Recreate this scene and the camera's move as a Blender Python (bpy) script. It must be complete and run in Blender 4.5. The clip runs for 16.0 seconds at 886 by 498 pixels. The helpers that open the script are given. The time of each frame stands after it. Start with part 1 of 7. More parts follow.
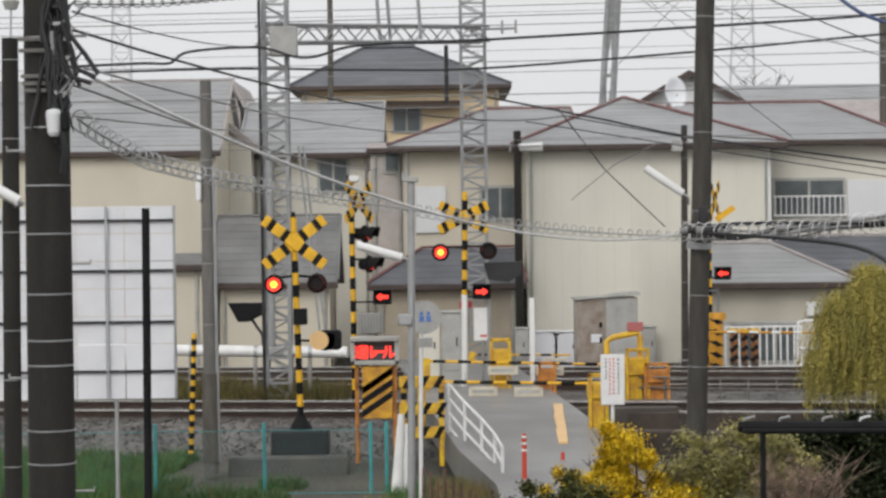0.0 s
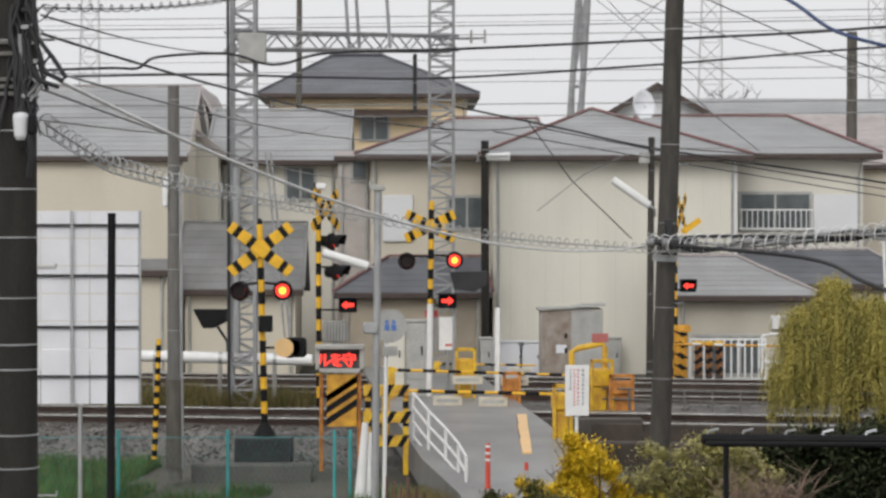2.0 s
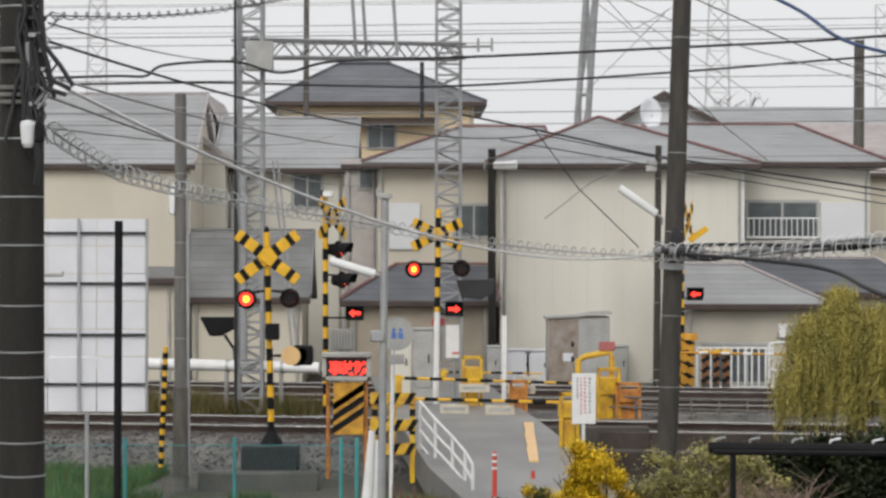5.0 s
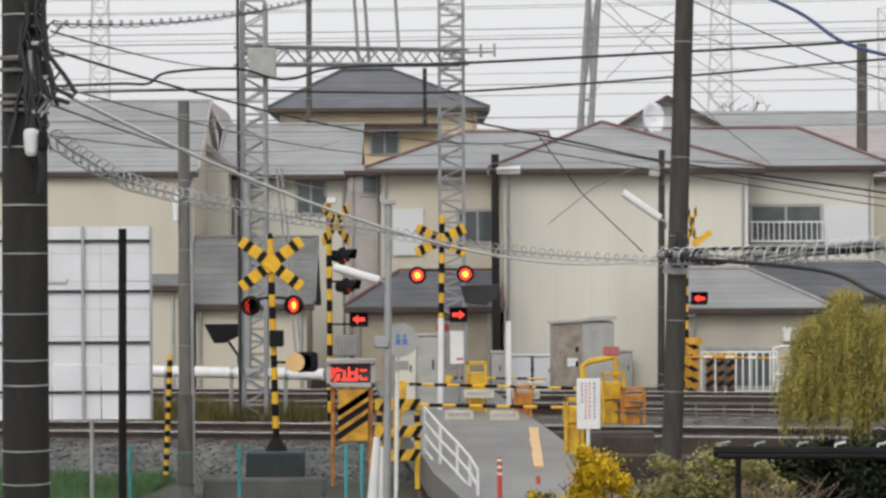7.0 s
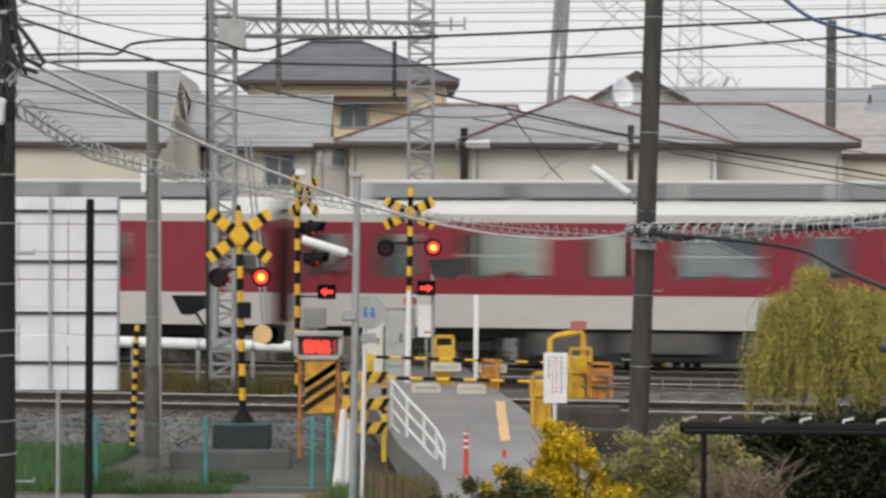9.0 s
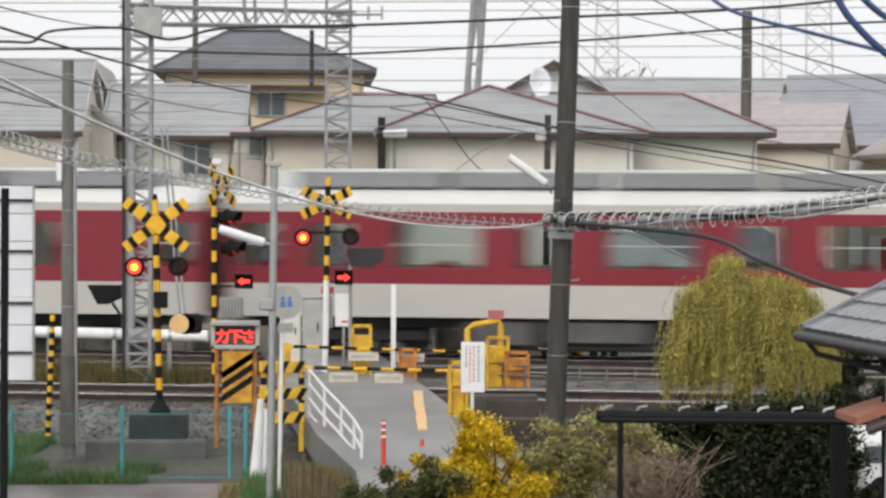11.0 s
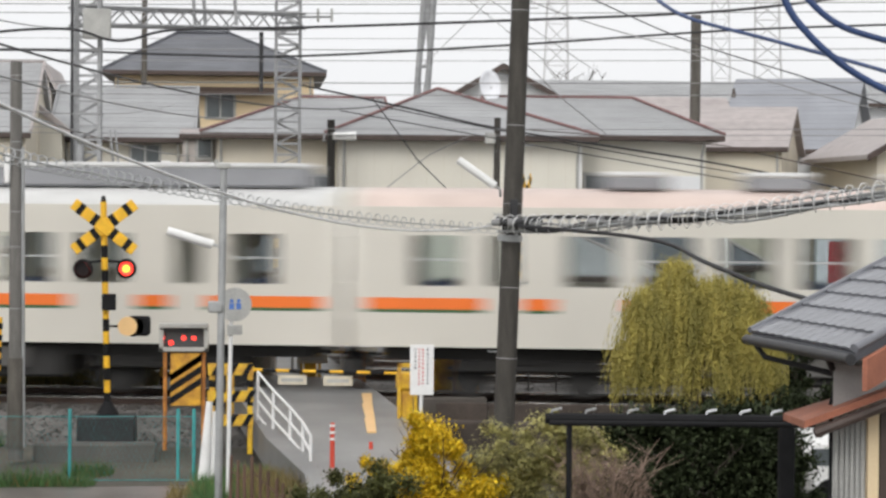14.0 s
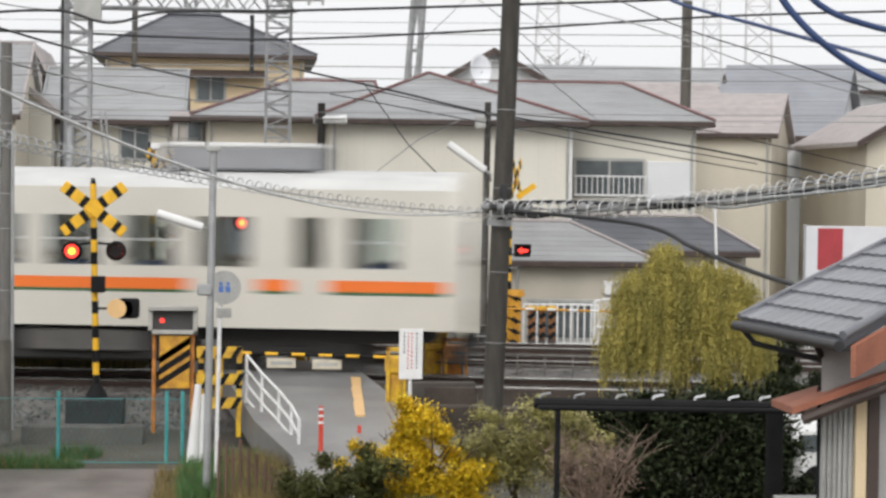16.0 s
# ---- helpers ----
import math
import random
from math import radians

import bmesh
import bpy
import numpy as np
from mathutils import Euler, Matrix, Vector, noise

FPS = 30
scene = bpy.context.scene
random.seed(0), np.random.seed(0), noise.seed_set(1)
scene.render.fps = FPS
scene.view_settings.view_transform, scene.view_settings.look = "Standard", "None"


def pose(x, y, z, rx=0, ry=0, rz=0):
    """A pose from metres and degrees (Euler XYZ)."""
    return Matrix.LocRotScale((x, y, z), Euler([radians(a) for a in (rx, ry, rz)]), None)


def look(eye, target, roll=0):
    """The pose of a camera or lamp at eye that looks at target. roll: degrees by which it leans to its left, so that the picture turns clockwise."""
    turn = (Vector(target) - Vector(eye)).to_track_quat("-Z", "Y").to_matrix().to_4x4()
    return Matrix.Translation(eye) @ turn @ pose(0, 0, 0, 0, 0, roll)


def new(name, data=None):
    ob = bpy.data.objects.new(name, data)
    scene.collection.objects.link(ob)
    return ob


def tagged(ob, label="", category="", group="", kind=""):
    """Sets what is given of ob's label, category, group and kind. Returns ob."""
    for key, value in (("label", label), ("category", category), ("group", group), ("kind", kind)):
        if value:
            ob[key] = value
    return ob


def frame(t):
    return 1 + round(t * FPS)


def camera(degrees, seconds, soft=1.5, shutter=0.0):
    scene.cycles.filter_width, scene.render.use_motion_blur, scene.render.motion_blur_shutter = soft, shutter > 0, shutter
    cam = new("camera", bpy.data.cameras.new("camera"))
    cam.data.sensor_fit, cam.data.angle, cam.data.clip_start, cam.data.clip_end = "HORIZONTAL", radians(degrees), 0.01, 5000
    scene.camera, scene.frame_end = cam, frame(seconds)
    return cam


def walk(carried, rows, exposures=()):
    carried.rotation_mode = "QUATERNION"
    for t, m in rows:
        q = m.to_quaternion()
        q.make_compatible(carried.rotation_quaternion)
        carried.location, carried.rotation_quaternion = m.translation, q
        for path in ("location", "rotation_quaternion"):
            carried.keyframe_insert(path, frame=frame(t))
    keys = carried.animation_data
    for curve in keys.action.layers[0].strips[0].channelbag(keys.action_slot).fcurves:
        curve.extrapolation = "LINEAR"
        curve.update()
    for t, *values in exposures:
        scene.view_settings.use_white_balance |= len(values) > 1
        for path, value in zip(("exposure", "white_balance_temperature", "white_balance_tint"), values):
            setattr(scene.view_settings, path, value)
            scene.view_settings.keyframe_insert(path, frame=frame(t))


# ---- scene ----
EYE = Vector((0, 0, 3.4))
cam = camera(22.19, 16.0, 2.7, 0.8)
# seconds, heading to the right, pitch, roll in degrees
HEADINGS = [
    (0, -0.000, -0.759, -0.699),
    (0.5, -0.193, -0.935, -0.422),
    (1, 0.004, -1.019, -0.038),
    (1.5, 0.736, -0.801, 0.035),
    (2, 0.855, -0.535, 0.052),
    (2.5, 0.785, -0.301, -0.059),
    (3, 0.654, -0.054, -0.245),
    (3.5, 0.419, -0.181, -0.189),
    (4, 0.677, -0.410, -0.006),
    (4.5, 0.692, -0.380, 0.141),
    (7, 0.586, -0.183, -0.233),
    (7.5, 0.623, -0.377, -0.002),
    (8, 0.621, -0.526, -0.037),
    (8.5, 0.620, -0.688, 0.175),
    (9, 1.390, -0.859, 0.268),
    (9.5, 2.148, -1.124, 0.396),
    (10, 2.798, -1.208, 0.324),
    (10.2, 3.002, -1.207, 0.281),
    (12.5, 4.010, -0.910, 0.599),
    (13, 4.259, -0.910, 0.712),
    (13.5, 4.545, -1.031, 0.660),
    (14, 4.770, -1.042, 0.449),
    (14.5, 4.870, -1.123, 0.404),
    (15, 4.925, -1.286, 0.582),
    (15.5, 4.763, -1.448, 0.582),
    (16, 5.037, -1.439, 0.803),
]


def aim(yaw, pitch, roll):
    a, b = radians(yaw), radians(pitch)
    return look(EYE, EYE + Vector((math.sin(a) * math.cos(b), math.cos(a) * math.cos(b), math.sin(b))), roll)


walk(cam, [(t, aim(a, b, c)) for t, a, b, c in HEADINGS],
     exposures=[(0, 0.14), (7, 0.18), (8.5, 0.18), (9.2, 0.28), (10.2, 0.4), (12.5, 0.42), (16, 0.42)])

# overcast daylight
world = bpy.data.worlds.new("world")
scene.world = world
world.use_nodes = True
wn, wl = world.node_tree.nodes, world.node_tree.links
sky = wn.new("ShaderNodeTexSky")
sky.sky_type, sky.sun_disc = "NISHITA", False
sky.sun_elevation, sky.sun_rotation = radians(37.5), radians(198.4)
sky.dust_density, sky.air_density, sky.ozone_density = 6.0, 1.0, 1.0
grey = wn.new("ShaderNodeHueSaturation")
grey.inputs["Saturation"].default_value = 0.12
veil = wn.new("ShaderNodeMixRGB")
veil.inputs["Fac"].default_value = 0.75
veil.inputs["Color2"].default_value = (7.6, 7.65, 7.8, 1)
wl.new(sky.outputs["Color"], grey.inputs["Color"])
wl.new(grey.outputs["Color"], veil.inputs["Color1"])
wl.new(veil.outputs["Color"], wn["Background"].inputs["Color"])
wn["Background"].inputs["Strength"].default_value = 0.114
sun_data = bpy.data.lights.new("sun", "SUN")
sun_data.energy, sun_data.angle, sun_data.color = 0.82, radians(30), (1, 0.97, 0.93)
sun = new("sun", sun_data)
sun.matrix_world = look((-14, -42, 34), (0, 0, 0))


# ---- materials ----
def mat(name, col, rough=0.6, metal=0.0, vary=0.25, scale=3.0, fine=40.0, bump=0.15, dist=0.01, stretch=(1, 1, 1), stain=None, rand=0.0, emit=0.0, spec=0.5):
    """A surface with broad stains, fine grain and relief."""
    m = bpy.data.materials.new(name)
    m.use_nodes = True
    n, l = m.node_tree.nodes, m.node_tree.links
    b = n["Principled BSDF"]
    b.inputs["Metallic"].default_value, b.inputs["Roughness"].default_value = metal, rough
    b.inputs["Specular IOR Level"].default_value = spec
    tc, mp = n.new("ShaderNodeTexCoord"), n.new("ShaderNodeMapping")
    mp.inputs["Scale"].default_value = stretch
    l.new(tc.outputs["Object"], mp.inputs["Vector"])
    big, small = n.new("ShaderNodeTexNoise"), n.new("ShaderNodeTexNoise")
    big.inputs["Scale"].default_value, small.inputs["Scale"].default_value = scale, fine
    big.inputs["Detail"].default_value, small.inputs["Detail"].default_value = 5, 3
    l.new(mp.outputs["Vector"], big.inputs["Vector"])
    l.new(mp.outputs["Vector"], small.inputs["Vector"])
    ramp = n.new("ShaderNodeValToRGB")
    dark = stain or [c * (1 - vary) for c in col]
    lite = [min(1, c * (1 + vary * 0.5)) for c in col]
    ramp.color_ramp.elements[0].color, ramp.color_ramp.elements[0].position = (*dark, 1), 0.28
    ramp.color_ramp.elements[1].color, ramp.color_ramp.elements[1].position = (*lite, 1), 0.68
    l.new(big.outputs["Fac"], ramp.inputs["Fac"])
    mix = n.new("ShaderNodeMixRGB")
    mix.blend_type, mix.inputs["Fac"].default_value = "OVERLAY", min(0.6, vary * 1.2)
    l.new(ramp.outputs["Color"], mix.inputs["Color1"])
    l.new(small.outputs["Fac"], mix.inputs["Color2"])
    out = mix.outputs["Color"]
    if rand:
        oi, geo, add, hsv = n.new("ShaderNodeObjectInfo"), n.new("ShaderNodeNewGeometry"), n.new("ShaderNodeMath"), n.new("ShaderNodeHueSaturation")
        rng = n.new("ShaderNodeMapRange")
        add.operation = "FRACT"
        plus = n.new("ShaderNodeMath")
        l.new(oi.outputs["Random"], plus.inputs[0])
        l.new(geo.outputs["Random Per Island"], plus.inputs[1])
        l.new(plus.outputs[0], add.inputs[0])
        rng.inputs["To Min"].default_value, rng.inputs["To Max"].default_value = 1 - rand, 1 + rand
        l.new(add.outputs[0], rng.inputs["Value"])
        l.new(rng.outputs["Result"], hsv.inputs["Value"])
        l.new(out, hsv.inputs["Color"])
        out = hsv.outputs["Color"]
    l.new(out, b.inputs["Base Color"])
    if bump:
        bp = n.new("ShaderNodeBump")
        bp.inputs["Strength"].default_value, bp.inputs["Distance"].default_value = bump, dist
        l.new(small.outputs["Fac"], bp.inputs["Height"])
        l.new(bp.outputs["Normal"], b.inputs["Normal"])
    if emit:
        b.inputs["Emission Color"].default_value = (*col, 1)
        b.inputs["Emission Strength"].default_value = emit
    return m


def glass(name, tint=(0.75, 0.8, 0.8)):
    m = bpy.data.materials.new(name)
    m.use_nodes = True
    b = m.node_tree.nodes["Principled BSDF"]
    b.inputs["Base Color"].default_value = (*tint, 1)
    b.inputs["Transmission Weight"].default_value = 1.0
    b.inputs["Roughness"].default_value, b.inputs["IOR"].default_value = 0.03, 1.3
    return m


concrete = mat("concrete", (0.30, 0.29, 0.27), 0.85, scale=1.5, vary=0.3)
pole_dark = mat("weathered_pole", (0.021, 0.019, 0.016), 0.9, vary=0.45, scale=2.0, stretch=(3, 3, 0.5))
pole_mid = mat("dark_brown_pole", (0.055, 0.05, 0.043), 0.85, vary=0.4, stretch=(3, 3, 0.5))
pole_grey = mat("grey_pole", (0.15, 0.143, 0.132), 0.8, vary=0.3, stretch=(3, 3, 0.5))
pole_brown = mat("brown_grey_pole", (0.105, 0.095, 0.082), 0.85, vary=0.35, stretch=(3, 3, 0.5))
# pale grey stands in for the haze before the far pylons
haze_steel = mat("haze_paled_steel", (0.62, 0.62, 0.63), 0.7, vary=0.1)
ceiling_glow = mat("ceiling_light", (1.0, 0.96, 0.88), 0.5, emit=0.8, vary=0.02, bump=0)
tower_steel = mat("weathered_zinc", (0.31, 0.315, 0.32), 0.6, 0.2, vary=0.25)
unit_grey = mat("cooler_grey", (0.26, 0.265, 0.28), 0.6, vary=0.15)
galv = mat("galvanised_steel", (0.42, 0.43, 0.43), 0.45, 0.6, vary=0.2)
steel_dark = mat("dark_steel", (0.03, 0.03, 0.032), 0.5, 0.2, vary=0.3)
black = mat("black_paint", (0.010, 0.010, 0.011), 0.7, spec=0.2, vary=0.3)
yellow = mat("signal_yellow", (0.82, 0.46, 0.02), 0.5, vary=0.18, scale=6)
yellow_worn = mat("worn_yellow", (0.70, 0.45, 0.02), 0.6, vary=0.3, scale=5, stain=(0.42, 0.2, 0.04))
orange_worn = mat("worn_orange", (0.55, 0.22, 0.035), 0.65, vary=0.45, scale=5, stain=(0.2, 0.075, 0.025))
white_paint = mat("white_paint", (0.78, 0.78, 0.77), 0.5, vary=0.08, scale=5)
board_white = mat("board_white", (0.70, 0.71, 0.74), 0.45, vary=0.07, scale=2)
grey_paint = mat("grey_paint", (0.40, 0.40, 0.38), 0.6, vary=0.2)
teal = mat("teal_paint", (0.06, 0.34, 0.34), 0.5, vary=0.25)
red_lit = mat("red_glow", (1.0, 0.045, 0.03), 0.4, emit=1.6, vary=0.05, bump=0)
warm_dim = mat("headlight_spill_glow", (1.0, 0.5, 0.12), 0.4, emit=0.9, vary=0.05, bump=0)
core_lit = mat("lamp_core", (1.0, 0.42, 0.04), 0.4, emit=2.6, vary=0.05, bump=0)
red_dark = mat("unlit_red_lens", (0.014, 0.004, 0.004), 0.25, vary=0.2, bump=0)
amber_pale = mat("pale_amber", (0.80, 0.52, 0.24), 0.4, vary=0.08)
asphalt = mat("wet_asphalt", (0.235, 0.235, 0.232), 0.42, vary=0.25, scale=0.8, fine=90)
dark_timber = mat("dark_timber", (0.07, 0.055, 0.045), 0.85, vary=0.4, scale=2)
dark_concrete = mat("dark_concrete", (0.12, 0.115, 0.105), 0.85, vary=0.35, scale=1.5)
ballast_m = mat("ballast", (0.125, 0.118, 0.11), 0.9, vary=0.45, scale=2.0, fine=18, bump=0.9, dist=0.05, rand=0.35)
soil = mat("soil_and_grass", (0.10, 0.093, 0.075), 0.95, vary=0.5, scale=0.5, fine=14, bump=0.8, dist=0.05)
rail_m = mat("rusty_rail", (0.06, 0.04, 0.032), 0.6, 0.4, vary=0.3)
rail_top = mat("polished_rail", (0.55, 0.54, 0.52), 0.25, 0.9, vary=0.1)
sleeper_m = mat("sleeper", (0.085, 0.075, 0.065), 0.9, vary=0.3)
wall_beige = mat("beige_siding", (0.61, 0.56, 0.46), 0.8, vary=0.1, scale=0.6, stretch=(1, 1, 0.4))
wall_cream = mat("cream_siding", (0.68, 0.655, 0.575), 0.8, vary=0.09, scale=0.7, stretch=(1, 1, 0.3))
wall_tan = mat("tan_stucco", (0.70, 0.56, 0.36), 0.85, vary=0.12, scale=0.8)
wall_white = mat("pale_siding", (0.70, 0.71, 0.72), 0.75, vary=0.07, scale=0.8)
wall_pink = mat("pinkish_stucco", (0.50, 0.46, 0.43), 0.85, vary=0.12)
roof_grey = mat("grey_slate", (0.32, 0.325, 0.33), 0.55, vary=0.16, scale=0.7, fine=25, bump=0.3, dist=0.02, rand=0.06)
roof_dark = mat("dark_roof_tile", (0.125, 0.13, 0.145), 0.5, vary=0.25, scale=1, rand=0.08)
roof_mid = mat("weathered_slate", (0.19, 0.19, 0.188), 0.7, vary=0.22, scale=1.2, rand=0.08)
roof_blue = mat("blue_grey_slate", (0.27, 0.28, 0.305), 0.55, vary=0.12, scale=0.8, rand=0.05)
roof_pink = mat("faded_pink_slate", (0.40, 0.36, 0.35), 0.6, vary=0.15, rand=0.06)
tile_glazed = mat("glazed_roof_tile", (0.17, 0.175, 0.195), 0.3, vary=0.2, scale=2, rand=0.1)
ridge_red = mat("maroon_ridge_metal", (0.20, 0.10, 0.095), 0.5, vary=0.2)
brown_trim = mat("brown_trim", (0.065, 0.045, 0.038), 0.6, vary=0.25)
brown_red = mat("red_brown_board", (0.33, 0.12, 0.07), 0.6, vary=0.25)
pane_dark = mat("window_pane", (0.10, 0.115, 0.12), 0.08, vary=0.2, bump=0)
clear = glass("train_glass")
cable_black = mat("cable_black", (0.018, 0.018, 0.02), 0.6, vary=0.2)
cable_grey = mat("cable_grey", (0.26, 0.26, 0.26), 0.6, vary=0.2)
cable_white = mat("cable_white", (0.74, 0.74, 0.73), 0.5, vary=0.15)
cable_blue = mat("cable_blue", (0.03, 0.06, 0.16), 0.5, vary=0.2)
jr_body = mat("pale_car_body", (0.60, 0.575, 0.515), 0.35, vary=0.05, scale=0.8, bump=0.03)
jr_orange = mat("orange_band", (0.80, 0.17, 0.02), 0.4, vary=0.06)
jr_green = mat("green_band", (0.04, 0.11, 0.04), 0.4, vary=0.1)
jr_roof = mat("salmon_roof", (0.60, 0.49, 0.44), 0.5, vary=0.15, scale=1.2)
roof_pale = mat("pale_grey_roof", (0.58, 0.58, 0.57), 0.5, vary=0.15)
maroon = mat("maroon_car_paint", (0.22, 0.014, 0.028), 0.35, vary=0.08, bump=0.03)
ivory_roof = mat("ivory_roof", (0.66, 0.65, 0.62), 0.45, vary=0.1)
ivory = mat("ivory_car_paint", (0.50, 0.48, 0.44), 0.4, vary=0.07, bump=0.03)
under = mat("underframe", (0.028, 0.027, 0.026), 0.8, vary=0.4, scale=2)
under_grey = mat("underframe_box", (0.10, 0.095, 0.09), 0.7, vary=0.35)
seat_blue = mat("seat_moquette", (0.05, 0.07, 0.14), 0.9, vary=0.2)
interior = mat("interior_panel", (0.62, 0.60, 0.54), 0.6, vary=0.05)
door_orange = mat("red_curtain", (0.38, 0.03, 0.05), 0.8, vary=0.2)


orange_board = mat("orange_board", (0.66, 0.36, 0.03), 0.6, vary=0.35, scale=5, stain=(0.35, 0.15, 0.03))
plate_cream = mat("cream_plate", (0.60, 0.55, 0.44), 0.6, vary=0.2, scale=5)
wall_drab = mat("drab_stucco", (0.40, 0.345, 0.27), 0.85, vary=0.2, scale=1.2)
wall_dull = mat("dull_cream_siding", (0.50, 0.465, 0.39), 0.8, vary=0.14, scale=0.8)
casing_grey = mat("pale_casing", (0.42, 0.41, 0.38), 0.6, vary=0.25, scale=4)
screen_grey = mat("screen_grey", (0.07, 0.07, 0.07), 0.5, vary=0.15, bump=0.05)


# ---- mesh helpers ----
class Mesh:
    """Gathers verts and faces for one mesh."""

    def __init__(self):
        self.v, self.f = [], []

    def add(self, vs, fs, m=None):
        k = len(self.v)
        self.v += [tuple(m @ Vector(p)) if m else tuple(p) for p in vs]
        self.f += [tuple(i + k for i in q) for q in fs]
        return self

    def box(self, x0, x1, y0, y1, z0, z1, c=0.0, m=None):
        c = min(c, 0.45 * min(x1 - x0, y1 - y0, z1 - z0))
        if c <= 0:
            vs = [(x, y, z) for z in (z0, z1) for y in (y0, y1) for x in (x0, x1)]
            return self.add(vs, [(0, 2, 3, 1), (4, 5, 7, 6), (0, 1, 5, 4), (2, 6, 7, 3), (0, 4, 6, 2), (1, 3, 7, 5)], m)
        bm = bmesh.new()
        for x, sx in ((x0, 1), (x1, -1)):
            for y, sy in ((y0, 1), (y1, -1)):
                for z, sz in ((z0, 1), (z1, -1)):
                    bm.verts.new((x + c * sx, y + c * sy, z))
                    bm.verts.new((x + c * sx, y, z + c * sz))
                    bm.verts.new((x, y + c * sy, z + c * sz))
        bmesh.ops.convex_hull(bm, input=bm.verts)
        bm.verts.index_update()
        self.add([p.co[:] for p in bm.verts], [[p.index for p in q.verts] for q in bm.faces], m)
        bm.free()
        return self

    def cyl(self, p0, p1, r0, r1=None, n=12, caps=True):
        r1 = r0 if r1 is None else r1
        p0, p1 = Vector(p0), Vector(p1)
        q = (p1 - p0).to_track_quat("Z", "Y")
        vs = [p + q @ Vector((r * math.cos(2 * math.pi * i / n), r * math.sin(2 * math.pi * i / n), 0)) for p, r in ((p0, r0), (p1, r1)) for i in range(n)]
        fs = [(i, (i + 1) % n, n + (i + 1) % n, n + i) for i in range(n)]
        if caps:
            fs += [tuple(range(n - 1, -1, -1)), tuple(range(n, 2 * n))]
        return self.add(vs, fs)

    def tube(self, pts, r, n=8):
        ps = [Vector(p) for p in pts]
        vs = []
        for i, p in enumerate(ps):
            d = (ps[min(i + 1, len(ps) - 1)] - ps[max(i - 1, 0)]).normalized()
            u = d.cross(Vector((0, 1, 0.01)) if abs(d.y) < 0.9 else Vector((1, 0, 0.01))).normalized()
            v = d.cross(u)
            vs += [p + (u * math.cos(2 * math.pi * k / n) + v * math.sin(2 * math.pi * k / n)) * r for k in range(n)]
        m = len(ps) - 1
        fs = [(i * n + k, i * n + (k + 1) % n, (i + 1) * n + (k + 1) % n, (i + 1) * n + k) for i in range(m) for k in range(n)]
        return self.add(vs, fs + [tuple(range(n - 1, -1, -1)), tuple(range(m * n, m * n + n))])

    def prism(self, poly, a, b, axis="x"):
        """poly of 2D points, drawn along an axis from a to b."""
        n = len(poly)
        put = {"x": lambda u, v, w: (w, u, v), "y": lambda u, v, w: (u, w, v), "z": lambda u, v, w: (u, v, w)}[axis]
        vs = [put(u, v, w) for w in (a, b) for u, v in poly]
        fs = [(i, (i + 1) % n, n + (i + 1) % n, n + i) for i in range(n)] + [tuple(range(n - 1, -1, -1)), tuple(range(n, 2 * n))]
        return self.add(vs, fs)

    def slab(self, corners, t):
        """A plate with the given corners, t thick, downward."""
        n = len(corners)
        vs = [tuple(c) for c in corners] + [(c[0], c[1], c[2] - t) for c in corners]
        fs = [tuple(range(n)), tuple(range(2 * n - 1, n - 1, -1))] + [(i, i + n, (i + 1) % n + n, (i + 1) % n) for i in range(n)]
        return self.add(vs, fs)

    def data(self, name, material, smooth=True):
        me = bpy.data.meshes.new(name)
        me.from_pydata(self.v, [], self.f)
        bm = bmesh.new()
        bm.from_mesh(me)
        bmesh.ops.recalc_face_normals(bm, faces=bm.faces)
        bm.to_mesh(me)
        bm.free()
        me.materials.append(material)
        if smooth:
            me.shade_smooth()
            me.set_sharp_from_angle(angle=radians(38))
        return me


def part(name, mesh, material, parent=None, label="", at=None):
    ob = new(name, mesh.data(name, material) if isinstance(mesh, Mesh) else mesh)
    if at is not None:
        ob.matrix_basis = at
    if parent:
        ob.parent = parent
    if label:
        ob["label"] = label
    return ob


def thing(name, at, label, category, group="", kind="", rz=0):
    ob = new(name)
    ob.matrix_basis = pose(*at, 0, 0, rz)
    return tagged(ob, label, category, group, kind)


def single(name, mesh, material, label, category, group="", kind="", at=None):
    return tagged(part(name, mesh, material, at=at), label, category, group, kind)


# ---- the line of the tracks ----
SKEW = 9.6
TRACK_Y = 43.0
NEAR, MID, FAR = 0.0, 4.3, 8.2


def along(s, n, z=0.0):
    """World place of s metres along the line and n metres beyond the near track's centre."""
    a = radians(SKEW)
    return Vector((s * math.cos(a) + n * math.sin(a), TRACK_Y - s * math.sin(a) + n * math.cos(a), z))


def line_pose(s, n, z=0.0):
    p = along(s, n, z)
    return pose(p.x, p.y, p.z, 0, 0, -SKEW)


LINE = line_pose(0, 0)


# ---- ground, tracks, road ----
def build_ground():
    prof = [(-3000, -2.6), (-24, -1.7), (-8, -0.98), (-5, -0.92), (-3.6, -0.86), (-2.9, -0.86), (-2.2, -0.78), (1.0, -0.6), (1.8, -0.36), (11, -0.34), (14, -0.36), (3000, -0.36)]
    g = Mesh()
    ss = (-3000, -40, 40, 3000)
    g.add([tuple(along(s, n, z)) for n, z in prof for s in ss],
          [(4 * i + j, 4 * i + j + 1, 4 * i + j + 5, 4 * i + j + 4) for i in range(len(prof) - 1) for j in range(3)])
    single("ground", g, soil, "bare soil and rough grass beside the line", "ground", kind="structure")


